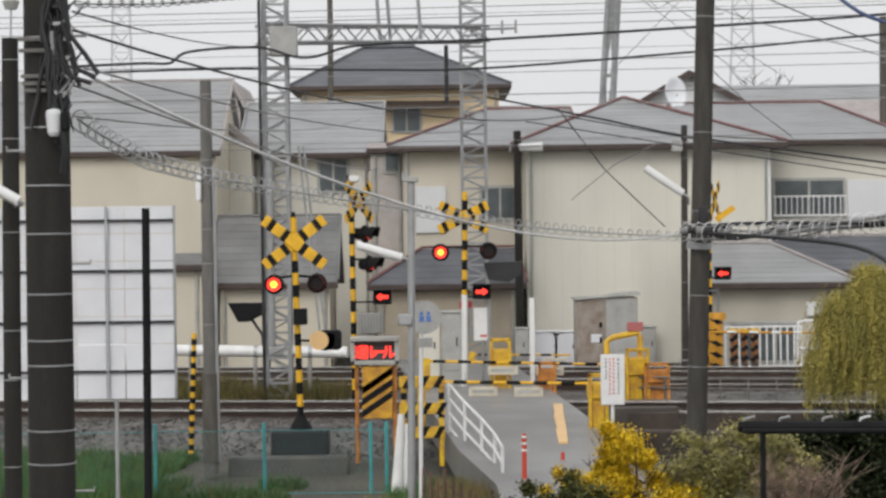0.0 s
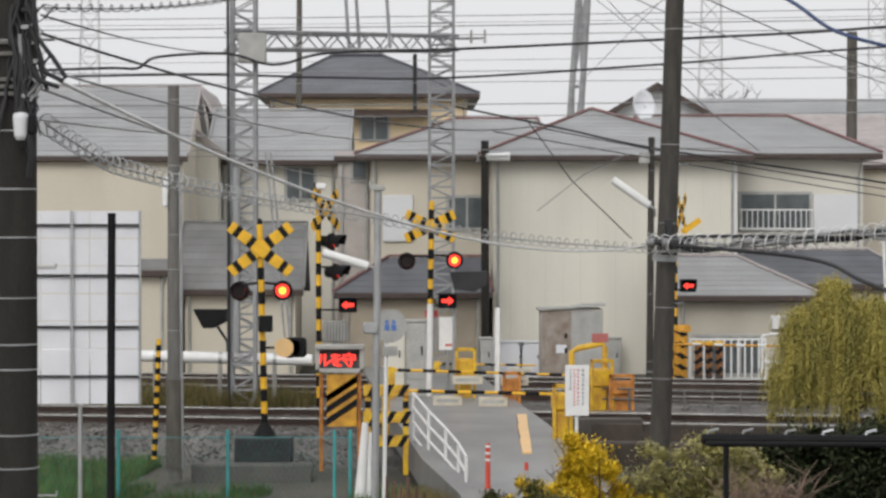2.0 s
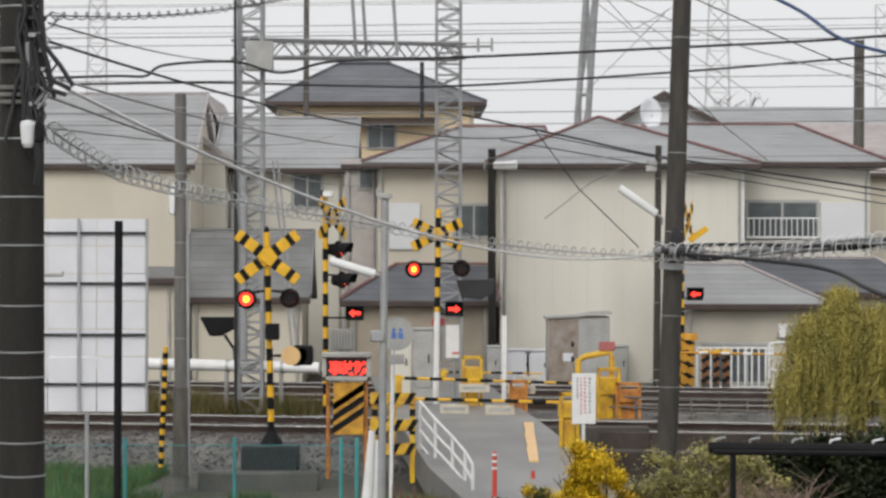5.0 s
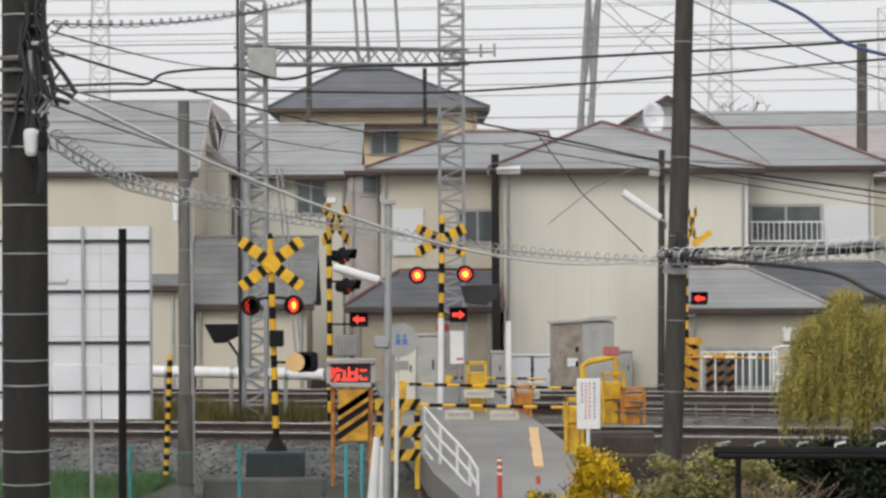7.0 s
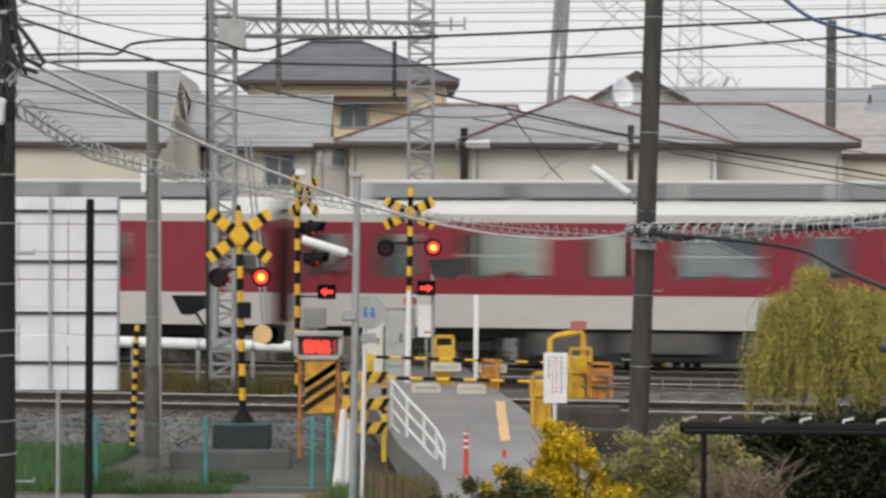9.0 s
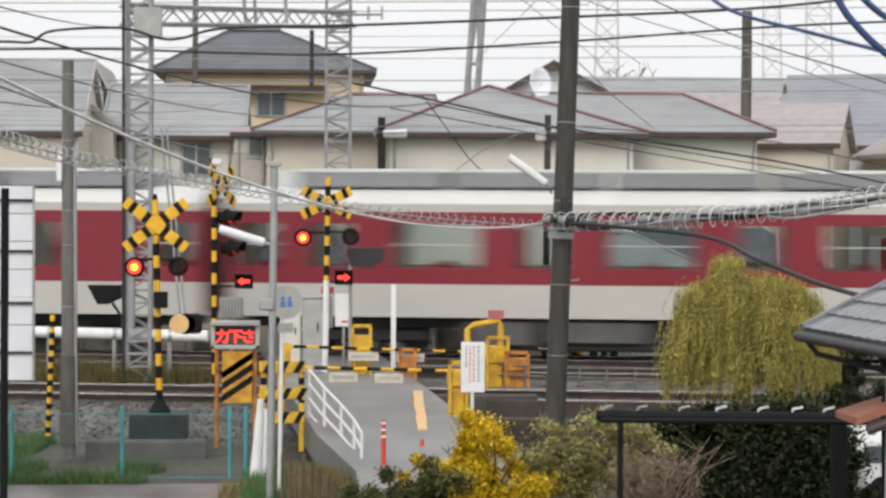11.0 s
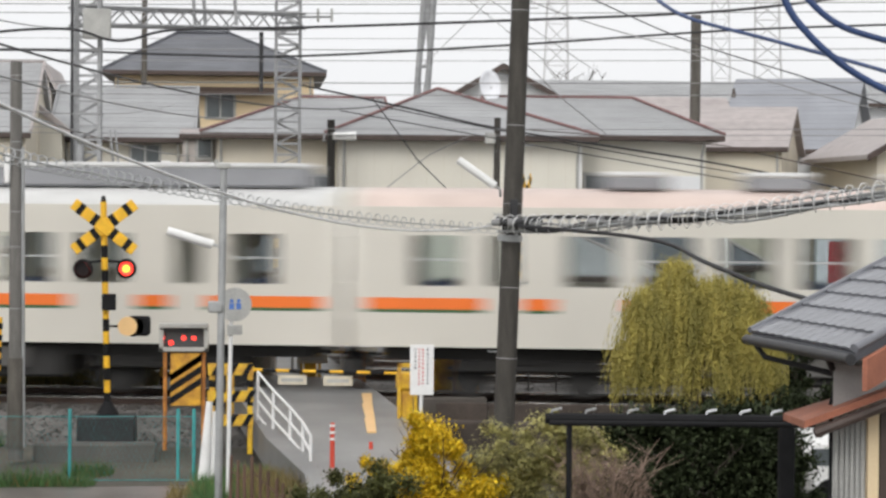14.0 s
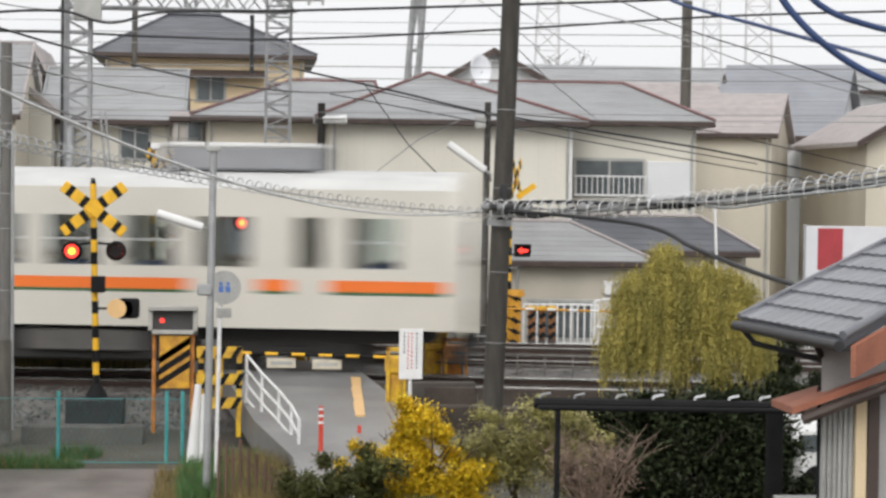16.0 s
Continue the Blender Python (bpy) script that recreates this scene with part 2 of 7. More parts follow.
def build_bed(n, s0, s1, label):
    bed = Mesh()
    bed.prism([(n - 3.3, -0.45), (n - 1.6, -0.14), (n + 1.75, -0.17), (n + 2.1, -0.6)], s0, s1)
    ob = single("track_bed", bed, ballast_m, label, "track bed", kind="structure", at=LINE)
    return ob


def build_stones(parent, n, s0, s1, count, seed):
    rnd = random.Random(seed)
    st = Mesh()
    for _ in range(count):
        s, m = rnd.uniform(s0, s1), rnd.uniform(-3.3, 1.2)
        z = -0.15 if m > -1.6 else -0.14 - (-1.6 - m) * 0.18
        r = rnd.uniform(0.02, 0.045)
        vs = [(s + r * rnd.uniform(-1.2, 1.2), n + m + r * rnd.uniform(-1, 1), z + r * rnd.uniform(-0.3, 1)) for _ in range(5)]
        st.add(vs, [(0, 1, 2), (0, 2, 3), (0, 3, 4), (0, 4, 1), (1, 2, 3), (1, 3, 4)])
    tagged(part("ballast_stones", st.data("ballast_stones", ballast_m, False), None, parent), kind="stuff")


def build_track(n, s0, s1, gauge, stones, at=None):
    at = at or LINE
    bed = build_bed(n, s0, s1, "grey-brown ballast bed under the rails")
    bed.matrix_basis = at
    sl = Mesh().box(-0.12, 0.12, -1.15, 1.15, -0.2, -0.13, 0.015).data("sleeper", sleeper_m)
    for i in range(int((s1 - s0) / 0.65)):
        part("sleeper", sl, None, bed, at=pose(s0 + 0.65 * i, n, 0.0))
    for side in (-1, 1):
        y = n + side * gauge / 2
        rail = Mesh()
        rail.prism([(y - 0.065, -0.15), (y + 0.065, -0.15), (y + 0.06, -0.135), (y + 0.01, -0.12), (y + 0.01, -0.04), (y + 0.035, -0.03),
                    (y + 0.035, -0.006), (y - 0.035, -0.006), (y - 0.035, -0.03), (y - 0.01, -0.04), (y - 0.01, -0.12), (y - 0.06, -0.135)], s0, s1)
        r = single("rail", rail, rail_m, "long rusty steel rail with a polished top", "rail", "rails of the line", at=at)
        part("running_surface", Mesh().box(s0, s1, y - 0.038, y + 0.038, -0.035, 0.0, 0.008), rail_top, r, "polished bright top")
    if stones:
        build_stones(bed, n, -12, 12, stones, 3)


build_ground()


def ground_z(x, y):
    n = (y - TRACK_Y) * math.cos(radians(SKEW)) + x * math.sin(radians(SKEW))
    return float(np.interp(n, (-24, -8, -5, -3.6), (-1.7, -0.98, -0.92, -0.8)))


def build_yard():
    yd = Mesh()
    xs, ys = [-16 + 1.5 * i for i in range(11)], [24.0, 27.0, 30.0, 33.0, 35.2]
    for x0, x1 in zip(xs, xs[1:]):
        for y0, y1 in zip(ys, ys[1:]):
            yd.slab([(x, y, ground_z(x, y) + 0.03) for x, y in ((x0, y0), (x1, y0), (x1, y1), (x0, y1))], 0.05)
    wet_yard = mat("wet_yard", (0.17, 0.15, 0.145), 0.3, vary=0.5, scale=1.1, fine=30, stain=(0.075, 0.07, 0.065))
    single("pavement", yd, wet_yard, "wet mottled grey and pinkish yard paving", "pavement", kind="structure")


build_yard()
# the near track is canted towards the lane
build_track(NEAR, -60, 60, 1.067, 20000, line_pose(0, 0, -0.155) @ pose(0, 0, 0, 5.0, 0, 0))
build_track(MID, -60, 60, 1.435, 2500)
build_track(FAR, -60, 60, 1.435, 0)


def build_road():
    # narrow lane climbing to the crossing
    rd = Mesh()
    line = [(20, 1.9, -1.5, 2.3), (30, 1.95, -0.72, 2.3), (33, 1.9, -0.5, 2.3), (36, 1.5, -0.28, 2.6), (39, 1.15, -0.03, 2.6), (40.6, 1.0, 0.02, 2.6), (52, 0.3, 0.02, 2.6), (56, 0.2, -0.05, 2.6)]
    vs, fs = [], []
    for y, x, z, wd in line:
        vs += [(x - wd / 2, y, z), (x + wd / 2, y, z), (x - wd / 2, y, z - 0.5), (x + wd / 2, y, z - 0.5)]
    for i in range(len(line) - 1):
        a = 4 * i
        fs += [(a, a + 1, a + 5, a + 4), (a, a + 4, a + 6, a + 2), (a + 1, a + 3, a + 7, a + 5)]
    fs += [(0, 2, 3, 1)]
    rd.add(vs, fs)
    single("road", rd, asphalt, "narrow wet grey asphalt lane over the crossing", "road", kind="structure")
    edge = Mesh()
    pts = [(2.12, 40.6, 0.025), (2.05, 39.0, -0.025), (2.02, 37.6, -0.14), (1.98, 36.4, -0.245)]
    for (x0, y0, z0), (x1, y1, z1) in zip(pts, pts[1:]):
        edge.slab([(x0 - 0.18, y0, z0 + 0.03), (x0, y0, z0 + 0.03), (x1, y1, z1 + 0.03), (x1 - 0.15, y1, z1 + 0.03)], 0.03)
    single("road_marking", edge, amber_pale, "worn pale orange edge line on the asphalt", "road marking", kind="structure")


build_road()


# ---- houses ----
def hip_faces(x0, x1, y0, y1, ze, zr, inset, inset_r=None):
    """The roof's corners: eaves and ridge."""
    ym = (y0 + y1) / 2
    r = inset if inset_r is None else inset_r
    a, b, c, d = (x0, y0, ze), (x1, y0, ze), (x1, y1, ze), (x0, y1, ze)
    e, f = (x0 + inset, ym, zr), (x1 - r, ym, zr)
    return a, b, c, d, e, f


def build_window(parent, x, z, w, h, y, panes=2, rail=False):
    win = part("window", Mesh().box(x - w / 2 - 0.05, x + w / 2 + 0.05, y - 0.05, y + 0.05, z - 0.05, z + h + 0.05, 0.01), grey_paint, parent, "aluminium window")
    pw = w / panes
    for i in range(panes):
        part("pane", Mesh().box(x - w / 2 + i * pw + 0.03, x - w / 2 + (i + 1) * pw - 0.03, y - 0.062, y - 0.052, z + 0.03, z + h - 0.03), pane_dark, win)
    if rail:
        r = Mesh()
        r.box(x - w / 2 - 0.05, x + w / 2 + 0.05, y - 0.32, y - 0.28, z + h * 0.52, z + h * 0.52 + 0.04)
        r.box(x - w / 2 - 0.05, x + w / 2 + 0.05, y - 0.32, y - 0.28, z, z + 0.04)
        k = int(w / 0.14)
        for i in range(k + 1):
            xx = x - w / 2 + w * i / k
            part("baluster", Mesh().box(xx - 0.012, xx + 0.012, y - 0.312, y - 0.288, z + 0.04, z + h * 0.52), white_paint, win)
        for xx in (x - w / 2 - 0.03, x + w / 2):
            r.box(xx, xx + 0.03, y - 0.3, y - 0.05, z + 0.01, z + 0.04)
        part("window_rail", r, white_paint, win, "white railing before the window")


def build_courses(ob_parent, quad, material, step=0.27, lift=0.006):
    """Slate courses: thin overlapping strips up a roof face given as (left eave, right eave, right top, left top)."""
    a, b, c, d = [Vector(p) for p in quad]
    n = max(2, int(((d + c) / 2 - (a + b) / 2).length / step))
    up = (b - a).cross(d - a)
    up = up.normalized() * (1 if up.z >= 0 else -1)
    m = Mesh()
    for i in range(n):
        u, v = i / n, min(1.0, (i + 1.12) / n)
        p0, p1, p2, p3 = a.lerp(d, u), b.lerp(c, u), b.lerp(c, v), a.lerp(d, v)
        m.add([p0 + up * (lift + 0.008), p1 + up * (lift + 0.008), p2 + up * lift, p3 + up * lift, p0 + up * 0.001, p1 + up * 0.001], [(0, 1, 2, 3), (4, 5, 1, 0)])
    ob = part("slating", m.data("slating", material, False), None, ob_parent)
    ob["kind"] = "stuff"


def build_house(name, x0, x1, y0, y1, zg, ze, zr, wall_m, roof_m, label, style="hip", over=0.45, inset=None, inset_r=None, windows=(), ridge=True, ridge_m=None, turn=0):
    h = thing(name, (0, 0, 0), label, "house")
    wall = part("wall", Mesh().box(x0, x1, y0, y1, zg, ze - 0.002), wall_m, h)
    X0, X1, Y0, Y1 = x0 - over, x1 + over, y0 - over, y1 + over
    ins = (y1 - y0) / 2 if inset is None else inset
    if style == "gable":
        ins = inset_r = 0.0
    a, b, c, d, e, f = hip_faces(X0, X1, Y0, Y1, ze, zr, ins, inset_r)
    roof = Mesh()
    roof.add([a, b, c, d, e, f] + [(p[0], p[1], p[2] - 0.14) for p in (a, b, c, d)],
             [(0, 1, 5, 4), (2, 3, 4, 5), (1, 2, 5), (3, 0, 4), (0, 6, 7, 1), (1, 7, 8, 2), (2, 8, 9, 3), (3, 9, 6, 0), (6, 9, 8, 7)])
    if style == "gable":
        roof = Mesh().slab([a, b, f, e], 0.14).slab([e, f, c, d], 0.14)
        part("gable_wall", Mesh().prism([(Y0 + 0.03, ze - 0.12), (Y1 - 0.03, ze - 0.12), ((y0 + y1) / 2, zr - 0.12)], x0 - 0.003, x1 + 0.003), wall_m, h)
    rf = part("roof", roof, roof_m, h)
    build_courses(rf, (a, b, f, e), roof_m)
    if style != "gable":
        build_courses(rf, (b, c, f, f), roof_m)
        build_courses(rf, (d, a, e, e), roof_m)
    cap = Mesh()
    if ridge:
        for p, q in ((e, f), (a, e), (b, f)) + (((d, e), (c, f)) if style != "gable" else ()):
            p, q = Vector(p) + Vector((0, 0, 0.05)), Vector(q) + Vector((0, 0, 0.05))
            cap.cyl(p, q, 0.04, 0.04, 6)
        part("ridge_cap", cap, ridge_m or ridge_red, rf, "dull maroon metal ridge and hip caps")
    gut = Mesh()
    gut.box(X0, X1, Y0 - 0.1, Y0 - 0.003, ze - 0.15, ze + 0.0, 0.02)
    part("gutter", gut, brown_trim, h, "dark brown eaves gutter")
    for xx in (x0 + 0.12, x1 - 0.12):
        part("downpipe", Mesh().tube([(xx, Y0 + 0.05, ze - 0.16), (xx, y0 - 0.06, ze - 0.55), (xx, y0 - 0.06, zg)], 0.035, 6), grey_paint, h)
    for wd in windows:
        build_window(h, *wd[:4], y0, *wd[4:])
    if turn:
        c = Matrix.Translation((x1, y0, 0))
        h.matrix_basis = c @ pose(0, 0, 0, 0, 0, turn) @ c.inverted()
    return h


G = -0.36
wing = build_house("cream_house", 2.15, 8.43, 58, 64, G, 5.26, 6.58, wall_cream, roof_grey,
            "two-storey cream sided house wing with a grey hipped roof", over=0.38, inset=3.12, inset_r=3.85)
vj = Mesh()
for i in range(14):
    xx = 2.15 + 0.45 * i
    vj.box(xx, xx + 0.006, 57.996, 58.0, G, 5.05)
part("siding_joint", vj, wall_beige, wing)
part("corner_trim", Mesh().box(8.35, 8.43, 57.97, 57.998, G, 5.05, 0.005), white_paint, wing)
build_house("cream_house", 6.5, 11.98, 59.5, 66.5, G, 5.36, 6.5, wall_cream, roof_grey,
            "two-storey cream house with a grey hipped slate roof", over=0.42, inset=0.25, inset_r=1.82,
            windows=((9.65, 3.37, 1.85, 0.95, 2, True),))
white_bay = thing("wall_panel", (0, 0, 0), "pale grey-white panel of upper storey siding", "wall panel")
part("panel", Mesh().box(10.66, 11.9, 59.44, 59.497, 3.26, 4.3, 0.01), wall_white, white_bay)
build_house("tan_house", -1.02, 3.3, 60, 67, G, 5.33, 6.44, wall_beige, roof_grey,
            "two-storey beige house with a grey hipped roof", over=0.42, inset=2.7, inset_r=0.1,
            windows=((1.53, 3.38, 1.0, 0.85, 2),))
white_sh = thing("shutter_panel", (0, 0, 0), "closed white shutter on the beige house", "shutter")
part("panel", Mesh().box(-0.71, 0.1, 59.92, 59.997, 3.04, 4.27, 0.01), wall_white, white_sh)
build_house("pink_house", -1.95, -1.03, 61.5, 66, G, 5.35, 5.59, wall_pink, roof_pink, "narrow pinkish stucco house between the others", style="gable", over=0.1, ridge=False, windows=((-1.36, 4.69, 0.4, 0.6, 1),))
build_house("beige_house", -15.5, -5.8, 58, 65, G, 5.23, 7.2, wall_beige, roof_grey,
            "two-storey beige house with a plain grey gabled roof", style="gable", over=0.14, ridge=True, ridge_m=roof_pink)
build_house("grey_house", -5.3, -2, 63, 69, G, 5.27, 6.8, wall_cream, roof_grey,
            "two-storey pale house with a grey gabled roof behind the gantry", style="gable", over=0.35, ridge_m=roof_grey,
            windows=((-3.03, 4.19, 0.8, 0.9, 2),))
old = build_house("dark_roofed_house", -4.76, 1.98, 77.4, 84.6, G, 7.97, 9.56, wall_tan, roof_dark,
            "old tan house with a dark tiled hipped roof", over=0.42, inset=2.45, inset_r=3.4, ridge_m=roof_dark,
            windows=((-1.19, 6.4, 0.95, 0.95, 2),))
part("pent_roof", Mesh().slab([(-4.0, 76.7, 7.26), (0.7, 76.7, 7.26), (0.7, 77.39, 7.46), (-4.0, 77.39, 7.46)], 0.08), brown_trim, old, "brown pent roof across the upper wall")
part("ridge_tiles", Mesh().box(-2.8, -0.9, 80.9, 81.1, 9.56, 9.66, 0.03), roof_dark, old, "thick stacked ridge tiles")


def build_front_gable(name, xa, za, x0, x1, ze, y0, y1, wall_m, roof_m, label, board=None, lip=0.4):
    h = thing(name, (0, 0, 0), label, "house")
    part("wall", Mesh().prism([(x0, G), (x1, G), (x1, ze), (xa, za - 0.12), (x0, ze)], y0, y1, "y"), wall_m, h)
    rf = Mesh()
    rf.slab([(x0 - 0.4, y0 - lip, ze - 0.2), (xa, y0 - lip, za), (xa, y1, za), (x0 - 0.4, y1, ze - 0.2)], 0.14)
    rf.slab([(xa, y0 - lip, za), (x1 + 0.4, y0 - lip, ze - 0.2), (x1 + 0.4, y1, ze - 0.2), (xa, y1, za)], 0.14)
    part("roof", rf, roof_m, h)
    for x in (x0 - 0.4, x1 + 0.4):
        bb = Mesh().slab([(x, y0 - lip - 0.06, ze - 0.2), (x, y0 - lip - 0.01, ze - 0.2), (xa, y0 - lip - 0.01, za), (xa, y0 - lip - 0.06, za)], 0.2)
        part("bargeboard", bb, board or brown_trim, h, "painted bargeboard")
    return h


build_front_gable("gable_house", -6.1, 7.55, -6.75, -5.88, 6.55, 66.2, 72, wall_pink, roof_pink, "narrow greyish house with a steep front gable", roof_pink, 0.05)
build_front_gable("gable_house", -6.3, 6.5, -8.0, -5.2, 5.5, 61.6, 62.5, wall_cream, roof_pink, "pale house end with a faded pink sloping roof edge", roof_pink, 0.05)
build_front_gable("white_gabled_house", 7.86, 8.03, 6.19, 9.66, 7.01, 72, 80, wall_white, roof_grey,
                  "white house with a low front gable and brown bargeboards")
build_house("warehouse", 11.58, 40, 86, 100, G, 7.56, 8.74, wall_white, roof_grey, "long low warehouse with a shallow grey roof", style="gable", ridge=False)
build_house("pink_roofed_house", 9.5, 16.2, 75, 81, G, 5.72, 7.33, wall_beige, roof_pink,
            "beige house with a long faded pink slate roof", style="gable", over=0.2, ridge=False)
fn = thing("roof_finial", (16.65, 77.9, 7.3), "small dark finial at the end of a roof ridge", "finial")
part("spike", Mesh().cyl((0, 0, -0.1), (0, 0, 0.36), 0.13, 0.03, 8), brown_trim, fn)
build_house("pink_roofed_house", 12.3, 15.8, 67, 73.4, G, 5.3, 6.66, wall_beige, roof_pink,
            "small beige gabled house with a faded pink slate roof", style="gable", over=0.22, ridge=False, turn=-18)
build_house("grey_roofed_house", 15.6, 19.5, 74, 81, G, 5.44, 8.03, wall_white, roof_blue,
            "white sided house with a steep blue-grey roof", style="gable", over=0.3, ridge=False, turn=-22)
build_front_gable("far_house", 20.4, 6.45, 18.45, 23.5, 5.28, 66, 74, wall_beige, roof_pink, "beige gabled house with brown eaves at the street's end")
# low buildings at the line
build_house("low_house", 6.68, 9.95, 56, 59.3, G, 1.73, 2.66, wall_dull, roof_grey,
            "single-storey cream annexe with a grey lean-to roof", inset=0.1, inset_r=1.9, over=0.3, ridge_m=roof_pink, windows=((7.93, -0.23, 1.7, 0.95, 3),))
mb = thing("meter_box", (9.17, 55.93, 0.88), "small white box fixed to the cream annexe wall", "meter box")
part("case", Mesh().box(-0.19, 0.19, -0.06, 0.08, 0.0, 0.36, 0.02), white_paint, mb)
part("lid", Mesh().box(-0.17, 0.17, -0.075, -0.061, 0.02, 0.34, 0.006), white_paint, mb)
build_house("low_house", 6.83, 12.82, 57, 59.3, G, 1.99, 2.83, wall_beige, roof_dark,
            "single-storey house with a dark weathered roof", inset=0.2, inset_r=1.3, over=0.3, ridge_m=roof_pink)
build_house("low_house", -1.68, 1.87, 57.5, 59.9, G, 1.75, 2.63, wall_drab, roof_dark,
            "single-storey drab brown lean-to with a dark grey roof", inset=1.4, inset_r=0.2, over=0.25, ridge_m=ridge_red)
build_house("low_house", -5.6, -2.85, 56.5, 59.9, G, 1.86, 3.5, wall_beige, roof_mid,
            "single-storey beige house with a weathered mid-grey roof", style="gable", over=0.22, ridge_m=roof_mid)
build_house("low_shed", -7.3, -5.95, 55.6, 57.4, G, 2.35, 2.62, wall_beige, roof_mid,
            "small beige shed with a thin dark roof", style="gable", over=0.15, ridge=False)


# ---- poles and posts ----
def build_pole(name, base, top, r0, r1, material, label, bands=0, steps=0, group="utility poles"):
    """base and top are world places of the pole's ends."""
    b, t = Vector(base), Vector(top)
    p = thing(name, b, label, "utility pole", group)
    h = t - b
    part("shaft", Mesh().cyl((0, 0, 0), h, r0, r1, 20), material, p)
    rnd = random.Random(len(name) + bands)
    for i in range(bands):
        u = (i + 0.5 + rnd.uniform(-0.3, 0.3)) / bands
        c = h * u
        r = r0 + (r1 - r0) * u + 0.006
        part("steel_band", Mesh().cyl(c, c + h.normalized() * 0.01, r, r, 20), galv, p)
    for i in range(steps):
        u = 0.25 + 0.7 * i / max(1, steps)
        c = h * u
        side = 1 if i % 2 else -1
        r = r0 + (r1 - r0) * u
        part("climbing_step", Mesh().tube([c + Vector((side * (r - 0.01), 0, 0)), c + Vector((side * (r + 0.13), 0, 0)), c + Vector((side * (r + 0.13), 0, 0.03))], 0.009, 6), galv, p)
    return p


def build_tube_lamp(a, b, group="tube street lamps", mount=None):
    a, b = Vector(a), Vector(b)
    lamp = thing("street_lamp", a, "slanted white fluorescent street lamp on an arm", "street lamp", group)
    d = b - a
    up = Vector((0, 0, 0.05))
    part("cover", Mesh().cyl(d * 0.0, d * 0.95, 0.062, 0.062, 10), white_paint, lamp, "white enamelled cover")
    part("tube", Mesh().cyl(d * 0.04 - up, d * 0.9 - up, 0.022, 0.022, 8), board_white, lamp)
    part("arm", Mesh().tube([d * 0.9, d * 1.08, Vector(mount) - a if mount else d * 1.1 + Vector((0, 0.05, -0.1))], 0.02, 8), galv, lamp)
    return lamp


def cable_sag(a, b, sag, n=18):
    a, b = Vector(a), Vector(b)
    return [a.lerp(b, i / n) - Vector((0, 0, sag * 4 * (i / n) * (1 - i / n))) for i in range(n + 1)]


def build_cable(pts, r, material, label, group="overhead cables", name="overhead_cable"):
    if 4 <= len(pts) <= 14:
        ps = [Vector(p) for p in pts]
        ps = [2 * ps[0] - ps[1]] + ps + [2 * ps[-1] - ps[-2]]
        out = []
        for p0, p1, p2, p3 in zip(ps, ps[1:], ps[2:], ps[3:]):
            for k in range(6):
                u = k / 6
                out.append(0.5 * (2 * p1 + (p2 - p0) * u + (2 * p0 - 5 * p1 + 4 * p2 - p3) * u ** 2 + (3 * p1 - p0 - 3 * p2 + p3) * u ** 3))
        pts = out + [ps[-2]]
    cu = bpy.data.curves.new(name, "CURVE")
    cu.dimensions, cu.bevel_depth, cu.bevel_resolution, cu.use_fill_caps = "3D", r, 1, True
    sp = cu.splines.new("POLY")
    sp.points.add(len(pts) - 1)
    for q, p in zip(sp.points, pts):
        q.co = (*p, 1)
    cu.materials.append(material)
    return tagged(new(name, cu), label, "cable", group)


def stripes(parent, base, h, r, pitch, material=black, start=0.0, end=1.0, name="black_band"):
    b, h = Vector(base), Vector(h)
    n = int(h.length * (end - start) / pitch)
    me = Mesh().cyl((0, 0, 0), h.normalized() * pitch * 0.5, r + 0.003, r + 0.003, 14).data(name, material)
    for i in range(n):
        part(name, me, None, parent, at=Matrix.Translation(b + h * start + h.normalized() * pitch * (i + 0.25)))


def build_crossbuck(parent, c, span=1.04, rise=0.8, rz=0, y=-0.09):
    """Two crossed boards with black bands; c is their centre in the thing's space."""
    base = Matrix.Translation(c) @ pose(0, 0, 0, 0, 0, rz)
    ln = math.hypot(span, rise)
    for k, sgn in enumerate((1, -1)):
        a = math.degrees(math.atan2(rise, span)) * sgn
        m = base @ pose(0, y - 0.025 * k, 0, 0, -a, 0)
        bd = part("cross_board", Mesh().box(-ln / 2, ln / 2, -0.01, 0.01, -0.1, 0.1, 0.008), yellow, parent, "yellow board with black bands", at=m)
        for u in (-0.375, -0.15, 0.15, 0.375):
            part("black_band", Mesh().box(u * ln - 0.05, u * ln + 0.05, -0.013, 0.013, -0.102, 0.102, 0.002), black, bd)


LENSES = []


